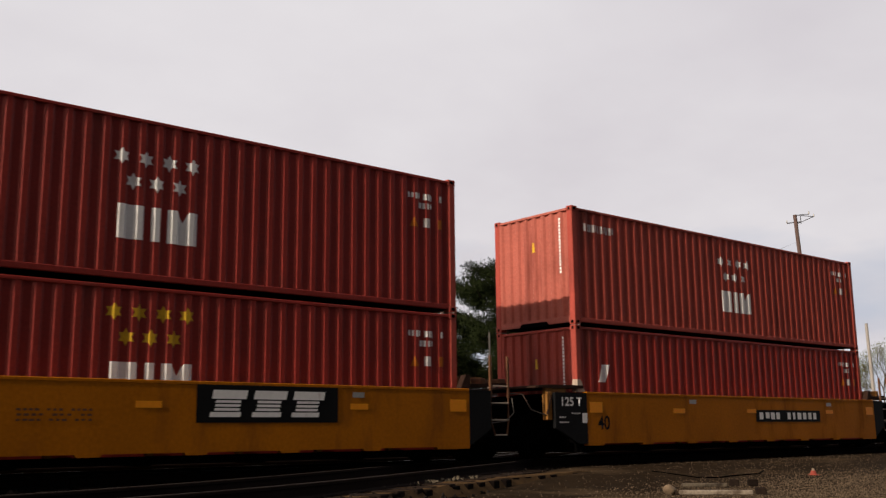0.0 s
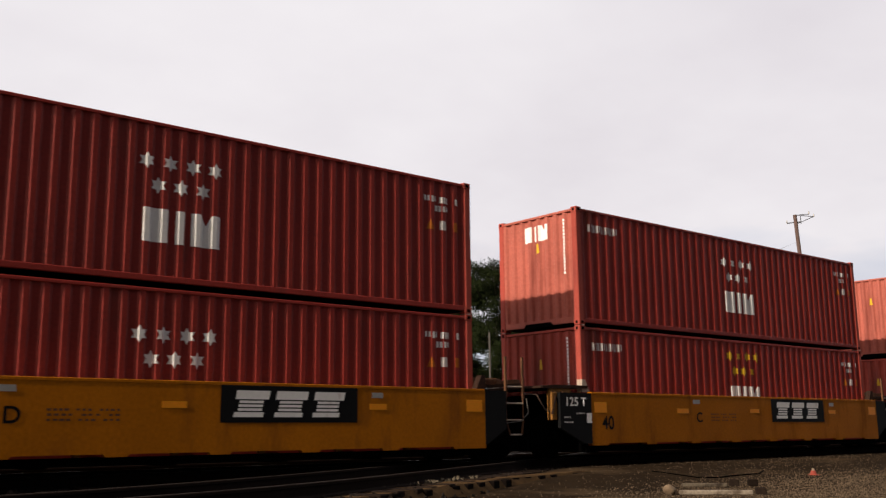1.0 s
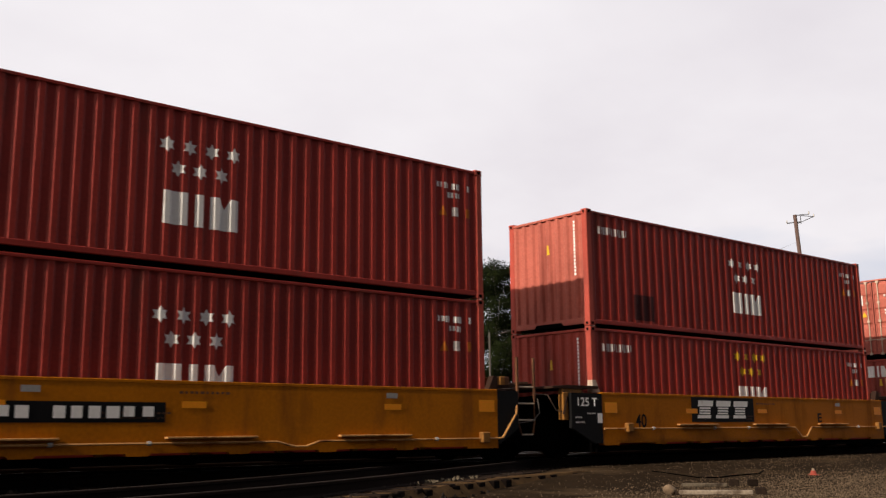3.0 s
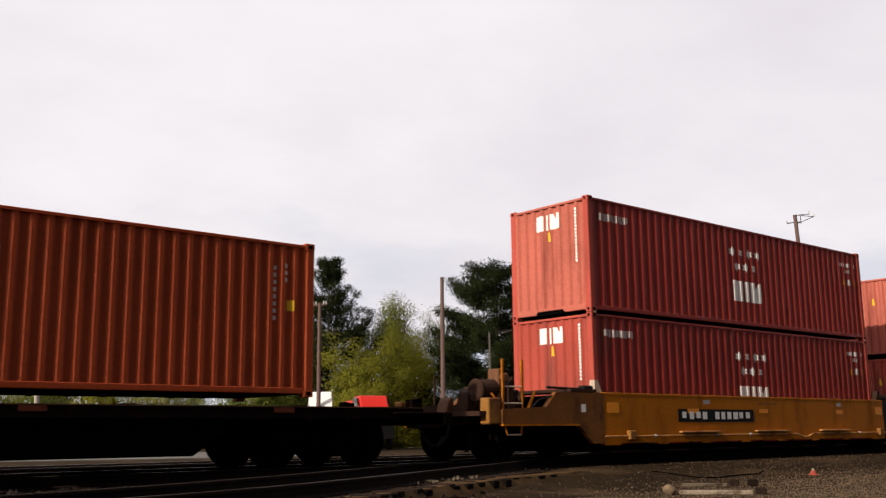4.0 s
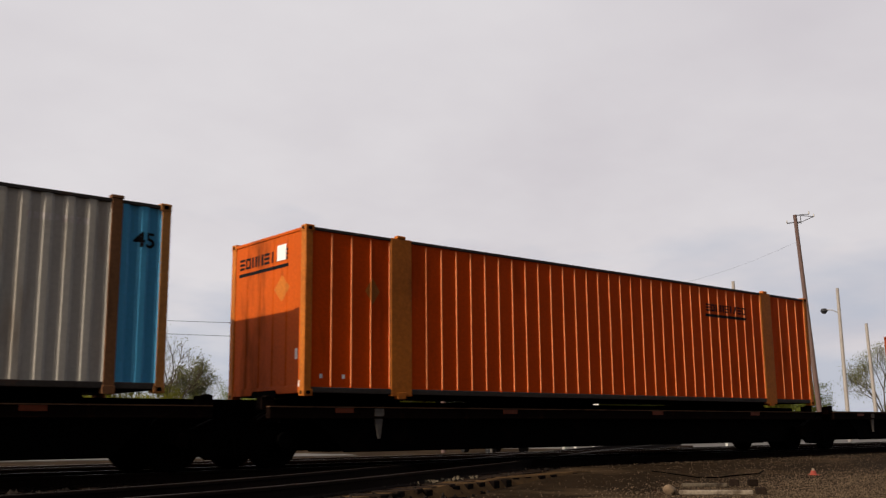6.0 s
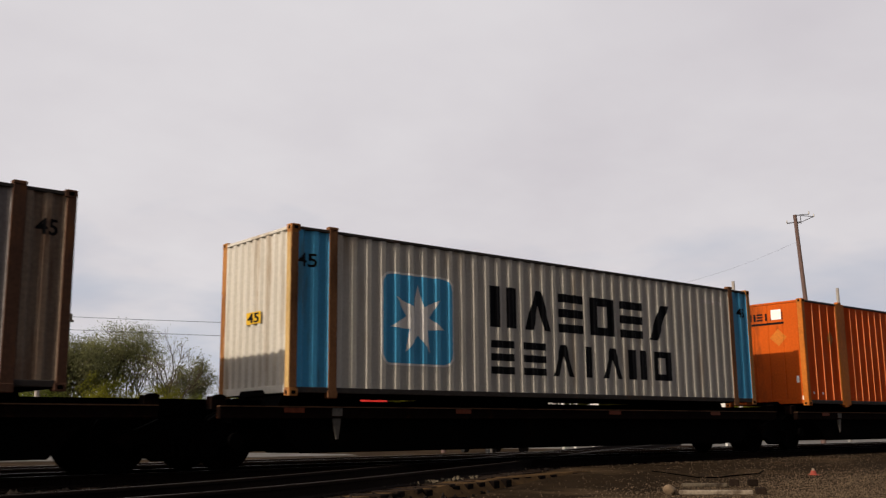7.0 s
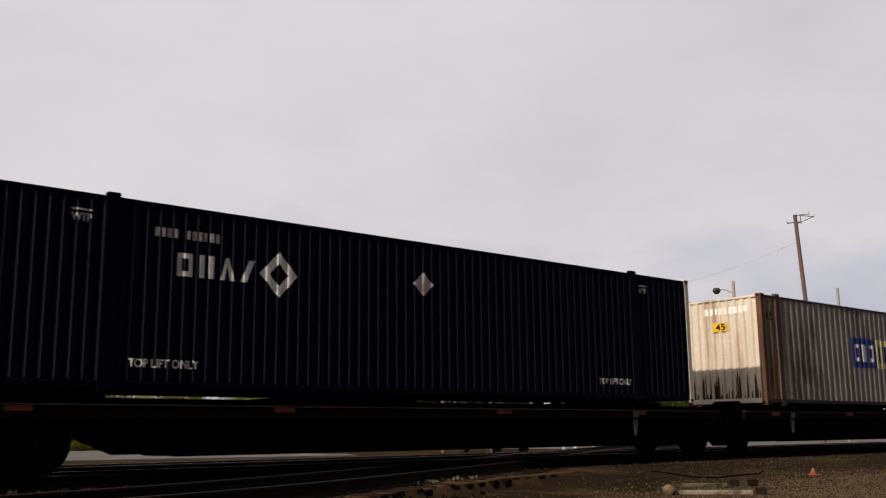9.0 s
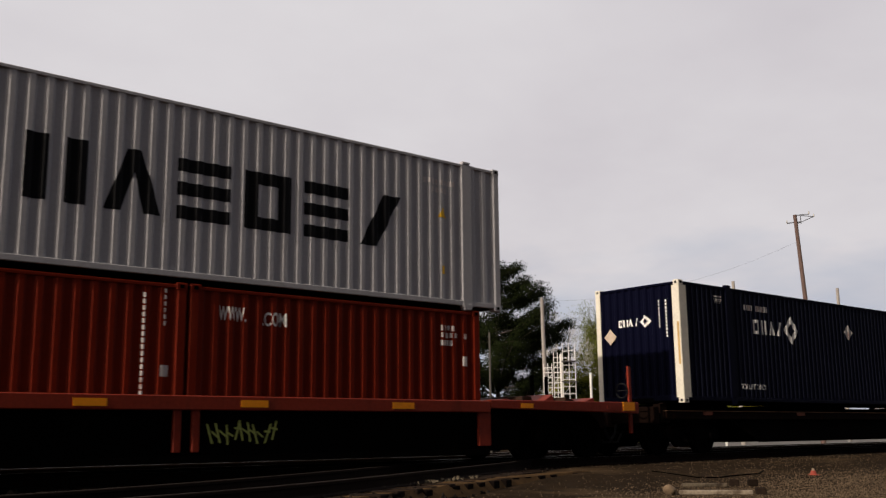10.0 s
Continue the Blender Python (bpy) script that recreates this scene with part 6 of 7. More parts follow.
# ---------------------------------------------------------------- trees
def twig_mesh(bm, p, d, length, r, depth, rnd, tips, droop=0.0, spread=0.65):
    q = p + d * length
    rod(bm, p, q, r, r * 0.62, n=6 if depth > 1 else 4)
    if depth <= 0:
        tips.append((q, d))
        return
    for k in range(rnd.choice((2, 3, 3))):
        a = rnd.uniform(0, 2 * math.pi)
        side = d.orthogonal().normalized()
        side.rotate(Matrix.Rotation(a, 3, d))
        nd = (d + side * rnd.uniform(0.4, 1.0) * spread * 1.4 + Vector((0, 0, 0.18 - droop))).normalized()
        twig_mesh(bm, q, nd, length * rnd.uniform(0.62, 0.85), r * 0.6, depth - 1, rnd, tips, droop, spread)
    tips.append((q, d))


def leaf_cloud(centres, per, radius, size, rnd, heart=(0, 0, 4), flat=0.4, slim=0.55):
    """Small bent leaf clumps round given points: vertices, faces and the soft outward normals of the clumps."""
    rs = np.random.RandomState(rnd.randint(0, 10 ** 6))
    mid = np.repeat(np.array([tuple(p) for p in centres]), per, axis=0)
    n = len(mid)
    off = np.clip(rs.normal(0, 1, (n, 3)), -1.7, 1.7) * (radius * 0.5, radius * 0.5, radius * flat)
    c = mid + off
    a = rs.normal(0, 1, (n, 3))
    a /= np.linalg.norm(a, axis=1)[:, None]
    b = np.cross(a, rs.normal(0, 1, (n, 3)))
    b /= np.linalg.norm(b, axis=1)[:, None]
    out = mid - np.array(heart)
    out /= np.linalg.norm(out, axis=1)[:, None] + 1e-6
    out = out * 0.75 + off / (radius * 0.5) * 0.45 + rs.normal(0, 0.16, (n, 3))
    out /= np.linalg.norm(out, axis=1)[:, None] + 1e-6
    face = np.cross(b, a)
    turn = np.sign((face * out).sum(axis=1))[:, None]
    b = b * np.where(turn == 0, 1, turn)
    s = (size * rs.uniform(0.5, 1.3, n))[:, None]
    k = np.cross(a, b) * s * 0.25
    verts = np.stack([c - a * s, c + b * s * slim + k, c + a * s, c - b * s * slim + k], axis=1).reshape(-1, 3)
    i = np.arange(n)[:, None] * 4
    faces = np.concatenate([i + (0, 1, 2), i + (0, 2, 3)])
    return verts, faces, np.repeat(out, 4, axis=0)


def join_clouds(*clouds):
    vs, fs, ns, at = [], [], [], 0
    for v, f, n in clouds:
        vs.append(v), fs.append(f + at), ns.append(n)
        at += len(v)
    return np.concatenate(vs), np.concatenate(fs), np.concatenate(ns)


def plant_mesh(name, cloud, mat, parent, label=""):
    verts, faces, normals = cloud
    me = bpy.data.meshes.new(name)
    me.from_pydata(verts.tolist(), [], faces.tolist())
    me.normals_split_custom_set_from_vertices(normals.tolist())
    me.materials.append(mat)
    ob = new(name, me)
    ob.parent = parent
    if label:
        ob["label"] = label
    return ob


def broadleaf(x, y, h, width, seed, leaf="leaf", per=26, size=0.13, label="broadleaf tree in fresh spring leaf", bark="bark", depth=4, low=0.22, group="trees behind the railway"):
    rnd = random.Random(seed)
    ob = thing("tree", label, "tree", group, at=(x, y, GROUND_Z))
    bm, tips = bmesh.new(), []
    trunk = h * low
    rod(bm, (0, 0, -0.2), (0, 0, trunk), h * 0.022, h * 0.017, n=8)
    n = 5
    for k in range(n):
        a = 2 * math.pi * (k + rnd.random() * 0.6) / n
        d = Vector((math.cos(a) * rnd.uniform(0.35, 0.8), math.sin(a) * rnd.uniform(0.35, 0.8), 1)).normalized()
        twig_mesh(bm, Vector((0, 0, trunk * rnd.uniform(0.75, 1.0))), d, h * 0.24, h * 0.011, depth, rnd, tips)
    twig_mesh(bm, Vector((0, 0, trunk)), Vector((0.05, 0, 1)).normalized(), h * 0.28, h * 0.014, depth, rnd, tips)
    top = max(t[0].z for t in tips)
    wide = max(max(abs(t[0].x), abs(t[0].y)) for t in tips)
    fx, fz = width / 2 / wide, (h * 0.97) / top
    for v in bm.verts:
        v.co.x, v.co.y, v.co.z = v.co.x * fx, v.co.y * fx, v.co.z * fz if v.co.z > 0 else v.co.z
    part("trunk", bm, M[bark], ob)
    if per:
        pts = [Vector((t[0].x * fx, t[0].y * fx, t[0].z * fz)) for t in tips]
        mid = (0, 0, h * 0.55)
        cloud = leaf_cloud(pts, int(per * 1.8), h * 0.075, size * 0.52, rnd, mid)
        if per > 15:
            cloud = join_clouds(cloud, leaf_cloud([p * rnd.uniform(0.6, 0.95) for p in pts], int(per * 0.35), h * 0.09, size * 1.1, rnd, mid))
        plant_mesh("crown", cloud, M[leaf], ob)
    return ob


def shrub(x, y, h, width, seed, leaf="leaf", count=2600, size=0.12, label="dense round shrub in spring leaf"):
    """A dense bush: several stems and clumps of leaves on uneven domes."""
    rnd = random.Random(seed)
    ob = thing("bush", label, "bush", "bushes behind the railway", at=(x, y, GROUND_Z))
    bm = bmesh.new()
    cs = []
    for k in range(9):
        a, r = rnd.uniform(0, 6.28), rnd.uniform(0.1, 0.42) * width
        tip = Vector((math.cos(a) * r, math.sin(a) * r, h * rnd.uniform(0.45, 0.9) * (1 - 0.35 * (r / width) ** 1)))
        rod(bm, (math.cos(a) * 0.2, math.sin(a) * 0.2, -0.1), tip, 0.05, 0.015, n=5)
        cs.append(tip)
    part("stem", bm, M["bark"], ob)
    pts = []
    while len(pts) < 420:
        a, e = rnd.uniform(0, 6.28), math.asin(rnd.uniform(-0.1, 1))
        d = Vector((math.cos(a) * math.cos(e), math.sin(a) * math.cos(e), math.sin(e)))
        lump = 0.80 + 0.34 * noise.noise(d * 2.4 + Vector((seed, 0, 0))) + 0.12 * noise.noise(d * 6 + Vector((0, seed, 0)))
        r = lump * rnd.choice((1.0, 0.97, 0.93, 0.85, 0.7))
        pts.append(Vector((d.x * width / 2 * r, d.y * width / 2 * r, max(0.25, d.z * h * r * 1.08))))
    inside = [Vector((p.x * f, p.y * f, max(0.2, p.z * f))) for p in pts for f in (rnd.uniform(0.35, 0.85),)]
    mid = (0, 0, h * 0.35)
    plant_mesh("crown", join_clouds(leaf_cloud(pts, max(16, int(count * 8) // 420), 0.085 * h, size * 0.45, rnd, mid), leaf_cloud(inside, 14, 0.10 * h, size * 1.25, rnd, mid)), M[leaf], ob)
    return ob


def conifer(x, y, h, width, seed, label, bare=0.25, ragged=0.35, tiers=17, dome=(), tuft=0.46, sweep=0.55, limbs=5):
    """A pine: straight trunk, separate limbs that sweep up at the tips, and flat plumes of needles on their outer half.
    dome: half widths from foot to top, as shares of the greatest."""
    rnd = random.Random(seed)
    ob = thing("pine_tree", label, "tree", at=(x, y, GROUND_Z))
    bm = bmesh.new()
    rod(bm, (0, 0, -0.2), (0, 0, h * 0.97), h * 0.017, 0.03, n=8)
    cs, core = [], []
    for i in range(tiers):
        f = (i + rnd.uniform(-0.25, 0.25)) / (tiers - 1)
        f = min(1.0, max(0.0, f))
        reach = width / 2 * float(np.interp(f, np.linspace(0, 1, len(dome)), dome))
        first = rnd.uniform(0, 6.28)
        for k in range(limbs):
            a = first + 2 * math.pi * (k + rnd.uniform(-0.3, 0.3)) / limbs
            r = reach * rnd.uniform(1 - ragged, 1.08)
            rise = r * rnd.uniform(0.6, 1.3) * sweep
            z = h * (bare + (0.97 - bare) * f) - rise * 0.8
            pts = [Vector((math.cos(a) * r * g, math.sin(a) * r * g, z + rise * g ** 2.0)) for g in (0.0, 0.35, 0.7, 0.9, 1.0)]
            bend(bm, pts, 0.04, 4)
            for g in np.linspace(0.45, 1.0, max(3, int(r * 2.2))):
                p = Vector((math.cos(a) * r * g, math.sin(a) * r * g, z + rise * g ** 2.0))
                side = Vector((-math.sin(a), math.cos(a), 0))
                spread = 0.15 * r * (1.15 - abs(g - 0.75))
                cs += [p + side * spread * q + Vector((0, 0, rnd.uniform(-0.05, 0.22))) for q in (-1.0, -0.35, 0.4, 1.0)]
            core.append(Vector((math.cos(a) * r * 0.28, math.sin(a) * r * 0.28, z + 0.1)))
    part("trunk", bm, M["bark"], ob)
    mid = (0, 0, h * 0.45)
    plant_mesh("crown", join_clouds(leaf_cloud(cs, int(120 * tuft), tuft, 0.10, rnd, mid, 0.34, 0.28), leaf_cloud(core, 48, tuft * 1.8, 0.12, rnd, mid, 0.4, 0.35)), M["needle"], ob)
    return ob


def polar(az, d):
    return d * math.sin(radians(az)), d * math.cos(radians(az))


def high(elev, d):
    return EYE[2] + d * math.tan(radians(elev)) - GROUND_Z


for az, d, el, w, leaf, seed, per, kind in (
        (12.47, 80, 5.42, 9, "leaf_pale", 1, 16, "leaf"), (15.6, 84, 6.6, 9, "leaf_pale", 2, 14, "leaf"), (17.3, 88, 6.2, 7, "leaf", 8, 14, "leaf"), (18.81, 76, 5.62, 8, "leaf_pale", 3, 16, "leaf"),
        (21.09, 80, 6.41, 8.5, "leaf_pale", 4, 18, "leaf"), (22.77, 84, 6.21, 7.5, "leaf_pale", 5, 12, "leaf"), (24.75, 78, 6.21, 7, "leaf_pale", 6, 2, "bare"),
        (25.84, 82, 4.33, 6, "leaf_pale", 7, 12, "leaf")):
    broadleaf(*polar(az, d), high(el, d), w, seed, leaf, per, label="half-bare tree with its first pale leaves" if kind == "bare" else "broadleaf tree in fresh spring leaf", depth=4)
for az, d, el, w, leaf, seed in ((11.28, 70, 3.44, 8, "leaf", 31), (14.45, 70, 3.24, 8, "leaf_olive", 32), (17.82, 70, 3.34, 8, "leaf", 33), (21.19, 70, 3.35, 8, "leaf_olive", 34), (24.35, 70, 2.95, 7, "leaf_olive", 35), (26.43, 74, 2.46, 5, "leaf", 36)):
    shrub(*polar(az, d), high(el, d), w, seed, leaf, 2600)
# bank of young trees on the near side of the pine
shrub(*polar(28.11, 72), high(2.76, 72), 4.0, 41, "leaf", 1600)
shrub(*polar(29.69, 72), high(4.43, 72), 5.5, 42, "leaf", 2600)
shrub(*polar(31.37, 74), high(5.91, 74), 6.0, 43, "leaf", 3400)
broadleaf(*polar(31.07, 78), high(6.11, 78), 6, 44, "leaf", 22)
conifer(*polar(33.64, 82), high(10.01, 82), 11.0, 51, "tall dark pine with ragged upswept limbs", 0.14, 0.30, 13, (0.85, 1.0, 0.9, 0.72, 0.55, 0.36, 0.16), 0.50, 0.9, 6)
shrub(*polar(36.4, 66), high(6.61, 66), 9.5, 45, "leaf_olive", 7000, 0.14, "broad olive-green willow bush")
shrub(*polar(38.67, 70), high(5.62, 70), 6.0, 46, "leaf_olive", 3600, 0.14, "broad olive-green willow bush")
broadleaf(*polar(37.39, 84), high(8.18, 84), 7.5, 47, "leaf", 24, low=0.3)
broadleaf(*polar(39.76, 88), high(7.2, 88), 6.0, 48, "leaf_pale", 8, label="half-bare tree with its first pale leaves")
conifer(*polar(43.45, 68), high(9.7, 68), 10.6, 52, "broad dark pine with a rounded crown", 0.03, 0.36, 13, (0.95, 1.0, 1.0, 0.96, 1.02, 0.92, 0.78, 0.62, 0.34), 0.58, 0.34, 6)
broadleaf(*polar(47.06, 86), high(7.2, 86), 8.0, 53, "leaf_pale", 1, label="half-bare grey tree with few pale leaves", bark="bark_pale", depth=5)
shrub(*polar(47.1, 82), high(4.6, 82), 6.5, 65, "leaf_olive", 3000, 0.14)
shrub(*polar(48.64, 76), high(4.93, 76), 6.0, 54, "leaf_olive", 3400, 0.14)
broadleaf(*polar(49.42, 90), high(7.2, 90), 6.0, 55, "leaf", 20)
shrub(*polar(50.81, 78), high(4.93, 78), 7.0, 56, "leaf", 3600, 0.14)
broadleaf(*polar(51.8, 90), high(5.92, 90), 7.0, 57, "leaf_pale", 12)
shrub(*polar(53.18, 82), high(4.54, 82), 6.0, 58, "leaf", 2800, 0.14)
shrub(*polar(55.35, 90), high(3.55, 90), 7.0, 59, "leaf", 2400, 0.14)
conifer(*polar(58.32, 95), high(5.63, 95), 6.5, 60, "small dark pine beside the yard", 0.2, 0.4, 9, (0.8, 1.0, 0.6, 0.2))
shrub(*polar(57.9, 84), high(4.3, 84), 6.0, 64, "leaf_olive", 2400, 0.14)
shrub(*polar(60.1, 95), high(3.26, 95), 8, 61, "leaf", 2400, 0.14)
broadleaf(*polar(64.26, 110), high(4.64, 110), 8, 62, "leaf_pale", 8, label="half-bare tree with its first pale leaves")
shrub(*polar(66.14, 110), high(3.65, 110), 9, 63, "leaf_olive", 2400, 0.16)


# ---------------------------------------------------------------- poles, wires, signals
def utility_pole(az, d, el, r, mat, label, arm=None, lean=0.0, lamp=0.0, bracket=False):
    x, y = polar(az, d)
    h = high(el, d)
    ob = thing("utility_pole" if not lamp else "street_lamp", label, "utility pole" if not lamp else "street lamp", at=(x, y, GROUND_Z))
    bm = bmesh.new()
    rod(bm, (lean * h * math.cos(radians(az)), -lean * h * math.sin(radians(az)), -0.3), (0, 0, h), r * 1.25, r * 0.85, n=12)
    part("pole", bm, M[mat], ob)
    if arm:
        for z, w, tilt, turn in arm:
            bm = bmesh.new()
            c, s = math.cos(radians(turn)) * w, math.sin(radians(turn)) * w
            bend(bm, [(-c, -s, h - z - tilt), (c, s, h - z + tilt)], 0.06, 5)
            part("cross_arm", bm, M[mat], ob)
            for f in (-0.92, -0.55, 0.55, 0.92):
                bm = bmesh.new()
                rod(bm, (c * f, s * f, h - z + tilt * f), (c * f, s * f, h - z + tilt * f + 0.22), 0.05, 0.03, n=6)
                part("insulator", bm, M["galv"], ob)
    if bracket:
        rx, ry = math.cos(radians(az)), -math.sin(radians(az))
        for pts, r2 in (([(0, h), (1.0, h - 0.18)], 0.022), ([(0, h - 0.55), (1.0, h - 0.18)], 0.022), ([(0.0, h - 0.02), (0.75, h - 0.02)], 0.02),
                        ([(-0.45, h - 0.45), (0.3, h - 0.42)], 0.03), ([(0.3, h), (0.3, h - 0.55)], 0.02)):
            bm = bmesh.new()
            bend(bm, [(rx * u, ry * u, z) for u, z in pts], r2, 5)
            part("bracket_bar", bm, M["wire"], ob)
        for u, z in ((1.0, h - 0.18), (-0.45, h - 0.45), (0.75, h - 0.02)):
            bm = bmesh.new()
            rod(bm, (rx * u, ry * u, z), (rx * u, ry * u, z + 0.16), 0.04, 0.025, n=6)
            part("insulator", bm, M["galv"], ob)
    if lamp:
        bm = bmesh.new()
        ux, uy = -math.cos(radians(az)), math.sin(radians(az))
        bend(bm, [(0, 0, h - lamp - 0.30), (ux * 0.45, uy * 0.45, h - lamp - 0.05), (ux * 0.9, uy * 0.9, h - lamp)], 0.035)
        part("lamp_arm", bm, M["galv"], ob)
        bm = bmesh.new()
        c = Vector((ux * 1.0, uy * 1.0, h - lamp - 0.02))
        rod(bm, c + Vector((0, 0, 0.1)), c - Vector((0, 0, 0.08)), 0.17, 0.27, n=12)
        rod(bm, c - Vector((0, 0, 0.08)), c - Vector((0, 0, 0.26)), 0.25, 0.12, n=12)
        part("lamp_head", bm, M["wire"], ob, "dark round lamp head")
    return ob


utility_pole(17.62, 52, 10.16, 0.105, "pole_grey", "pale grey utility pole with a tilted cross-arm", arm=[(0.20, 0.62, 0.24, -20)], lean=0.043)
utility_pole(60.54, 58, 11.66, 0.12, "pole", "tall leaning wooden utility pole with wire frames", bracket=True, lean=0.045)
utility_pole(33.1, 58, 7.49, 0.11, "pole", "thin wooden utility pole with a short cross-arm", arm=[(0.12, 0.40, 0.04, -35)])
utility_pole(40.27, 46, 8.97, 0.10, "pole", "plain brown-grey wooden pole without arms")
utility_pole(43.01, 40, 5.72, 0.045, "dull_steel", "thin dull grey steel mast")
utility_pole(46.12, 60, 7.69, 0.12, "pole_grey", "weathered pale wooden pole with a splintered top", lean=0.012)
utility_pole(56.98, 62, 8.2, 0.11, "pole_grey", "grey pole with a round lamp on a short arm", lamp=0.45)
utility_pole(62.42, 75, 7.51, 0.12, "pole_grey", "grey pole with a low round lamp on a short arm", lamp=1.5)
utility_pole(63.71, 90, 5.53, 0.14, "pole_grey", "short leaning grey wooden pole", lean=0.02)


def cable(points, r, label):
    ob = thing("cable", label, "cable", "overhead cables")
    bm = bmesh.new()
    bend(bm, points, r, 5)
    part("strand", bm, M["wire"], ob)


def span(a, b, sag, n=12):
    a, b = Vector(a), Vector(b)
    return [a.lerp(b, i / n) - Vector((0, 0, sag * 4 * (i / n) * (1 - i / n))) for i in range(n + 1)]


def spot(az, el, d):
    x, y = polar(az, d)
    return (x, y, EYE[2] + d * math.tan(radians(el)))


cable(span(spot(8.3, 6.61, 66), spot(33.1, 6.21, 58), 0.15), 0.014, "dark overhead cable between poles")
cable(span(spot(8.3, 6.01, 66), spot(33.1, 5.42, 58), 0.15), 0.014, "dark overhead cable between poles")
cable(span(spot(60.54, 10.17, 58), spot(46.12, 7.5, 60), 0.9), 0.004, "dark overhead cable from the tall pole")
cable(span(spot(17.73, 7.99, 52), spot(10.29, 7.99, 60), 0.2), 0.012, "thin service cable from the pale pole")


def signal_ladder_mast():
    """White lattice signal mast with a caged ladder and side frame."""
    x, y = polar(47.0, 42)
    ob = thing("signal_mast", "white steel signal mast with caged ladder and backing frames", "railway signal", at=(x, y, GROUND_Z), turn=-47)
    top = high(5.0, 42)
    bm = bmesh.new()
    rod(bm, (0.1, 0, 0), (0.1, 0, top * 0.9), 0.07, n=10)
    part("mast", bm, M["steel_white"], ob)
    # ladder with its cage, and the taller frame of the signal platform beside it
    for x0, x1, z0, z1, step in ((-0.64, -0.30, 0.3, top - 0.85, 0.21), (-0.22, 0.10, 0.3, top - 0.40, 0.21), (0.16, 0.68, 1.45, top, 0.30)):
        for xx in (x0, (x0 + x1) / 2, x1):
            for yy in (-0.30, 0.42):
                bm = bmesh.new()
                rod(bm, (xx, yy, z0), (xx, yy, z1 - (0.25 if yy > 0 else 0)), 0.016, n=6)
                part("ladder_rail", bm, M["steel_white"], ob)
        for i, z in enumerate(np.arange(z0 + 0.1, z1 - 0.1, step)):
            bm = bmesh.new()
            rod(bm, (x0, -0.30, z), (x1, -0.30, z), 0.013, n=6)
            part("rung", bm, M["steel_white"], ob)
            bm = bmesh.new()
            bend(bm, [(x0, -0.30, z + 0.06), (x0, 0.42, z + 0.06), (x1, 0.42, z + 0.06), (x1, -0.30, z + 0.06)], 0.011, 5)
            part("cage_hoop", bm, M["steel_white"], ob)
            if i % 3 == 0:
                bm = bmesh.new()
                rod(bm, (x0, 0.42, z), (x1, 0.42, min(z1 - 0.2, z + step * 2)), 0.011, n=5)
                part("cage_brace", bm, M["steel_white"], ob)
    for z in (top - 0.75, top - 1.6):  # grated landings
        bm = bmesh.new()
        box(bm, 0.10, 0.74, -0.42, 0.42, z - 0.03, z)
        part("landing", bm, M["dull_steel"], ob)
    bm = bmesh.new()
    rod(bm, (0.56, 0.0, 0.0), (0.56, 0.0, 1.6), 0.06, n=8)
    part("stanchion", bm, M["steel_white"], ob)
    for z in (top - 0.9,):
        bm = bmesh.new()
        rod(bm, (0.40, 0.16, z), (0.40, 0.22, z), 0.17, n=18)
        rod(bm, (0.40, 0.22, z), (0.40, 0.45, z), 0.10, n=12)
        part("signal_head", bm, M["board"], ob, "black round signal head")
    bm = bmesh.new()
    box(bm, -0.3, 0.5, -0.3, 0.4, 0.75, 1.5)
    part("relay_case", soft(bm, 0.02), M["dull_steel"], ob)


signal_ladder_mast()


def dwarf_signal(az, d, el, label, disc):
    x, y = polar(az, d)
    h = high(el, d)
    ob = thing("railway_signal", label, "railway signal", at=(x, y, GROUND_Z), turn=-az)
    bm = bmesh.new()
    rod(bm, (0, 0, 0), (0, 0, h), 0.055, n=10)
    part("mast", bm, M["steel_white"], ob)
    bm = bmesh.new()
    if disc:
        rod(bm, (0, -0.02, h - 0.3), (0, 0.03, h - 0.3), 0.30, n=20)
        rod(bm, (0, -0.25, h - 0.3), (0, 0.0, h - 0.3), 0.12, n=12)
    else:
        box(bm, -0.05, 0.28, -0.1, 0.1, h * 0.30, h * 0.62)
        box(bm, -0.18, 0.22, -0.1, 0.1, h * 0.52, h * 0.60)
    part("signal_head", bm, M["board" if disc else "steel_white"], ob)
    bm = bmesh.new()
    box(bm, -0.32 if disc else -0.12, 0.05 if disc else 0.3, -0.2, 0.2, 0.7 if not disc else 0.6, h * 0.5 if not disc else h * 0.62)
    part("relay_case", soft(bm, 0.015), M["steel_white"], ob)


dwarf_signal(48.79, 42, 3.3, "small white signal post with relay case", False)
dwarf_signal(56.09, 50, 5.43, "signal mast with black round target and white case", True)


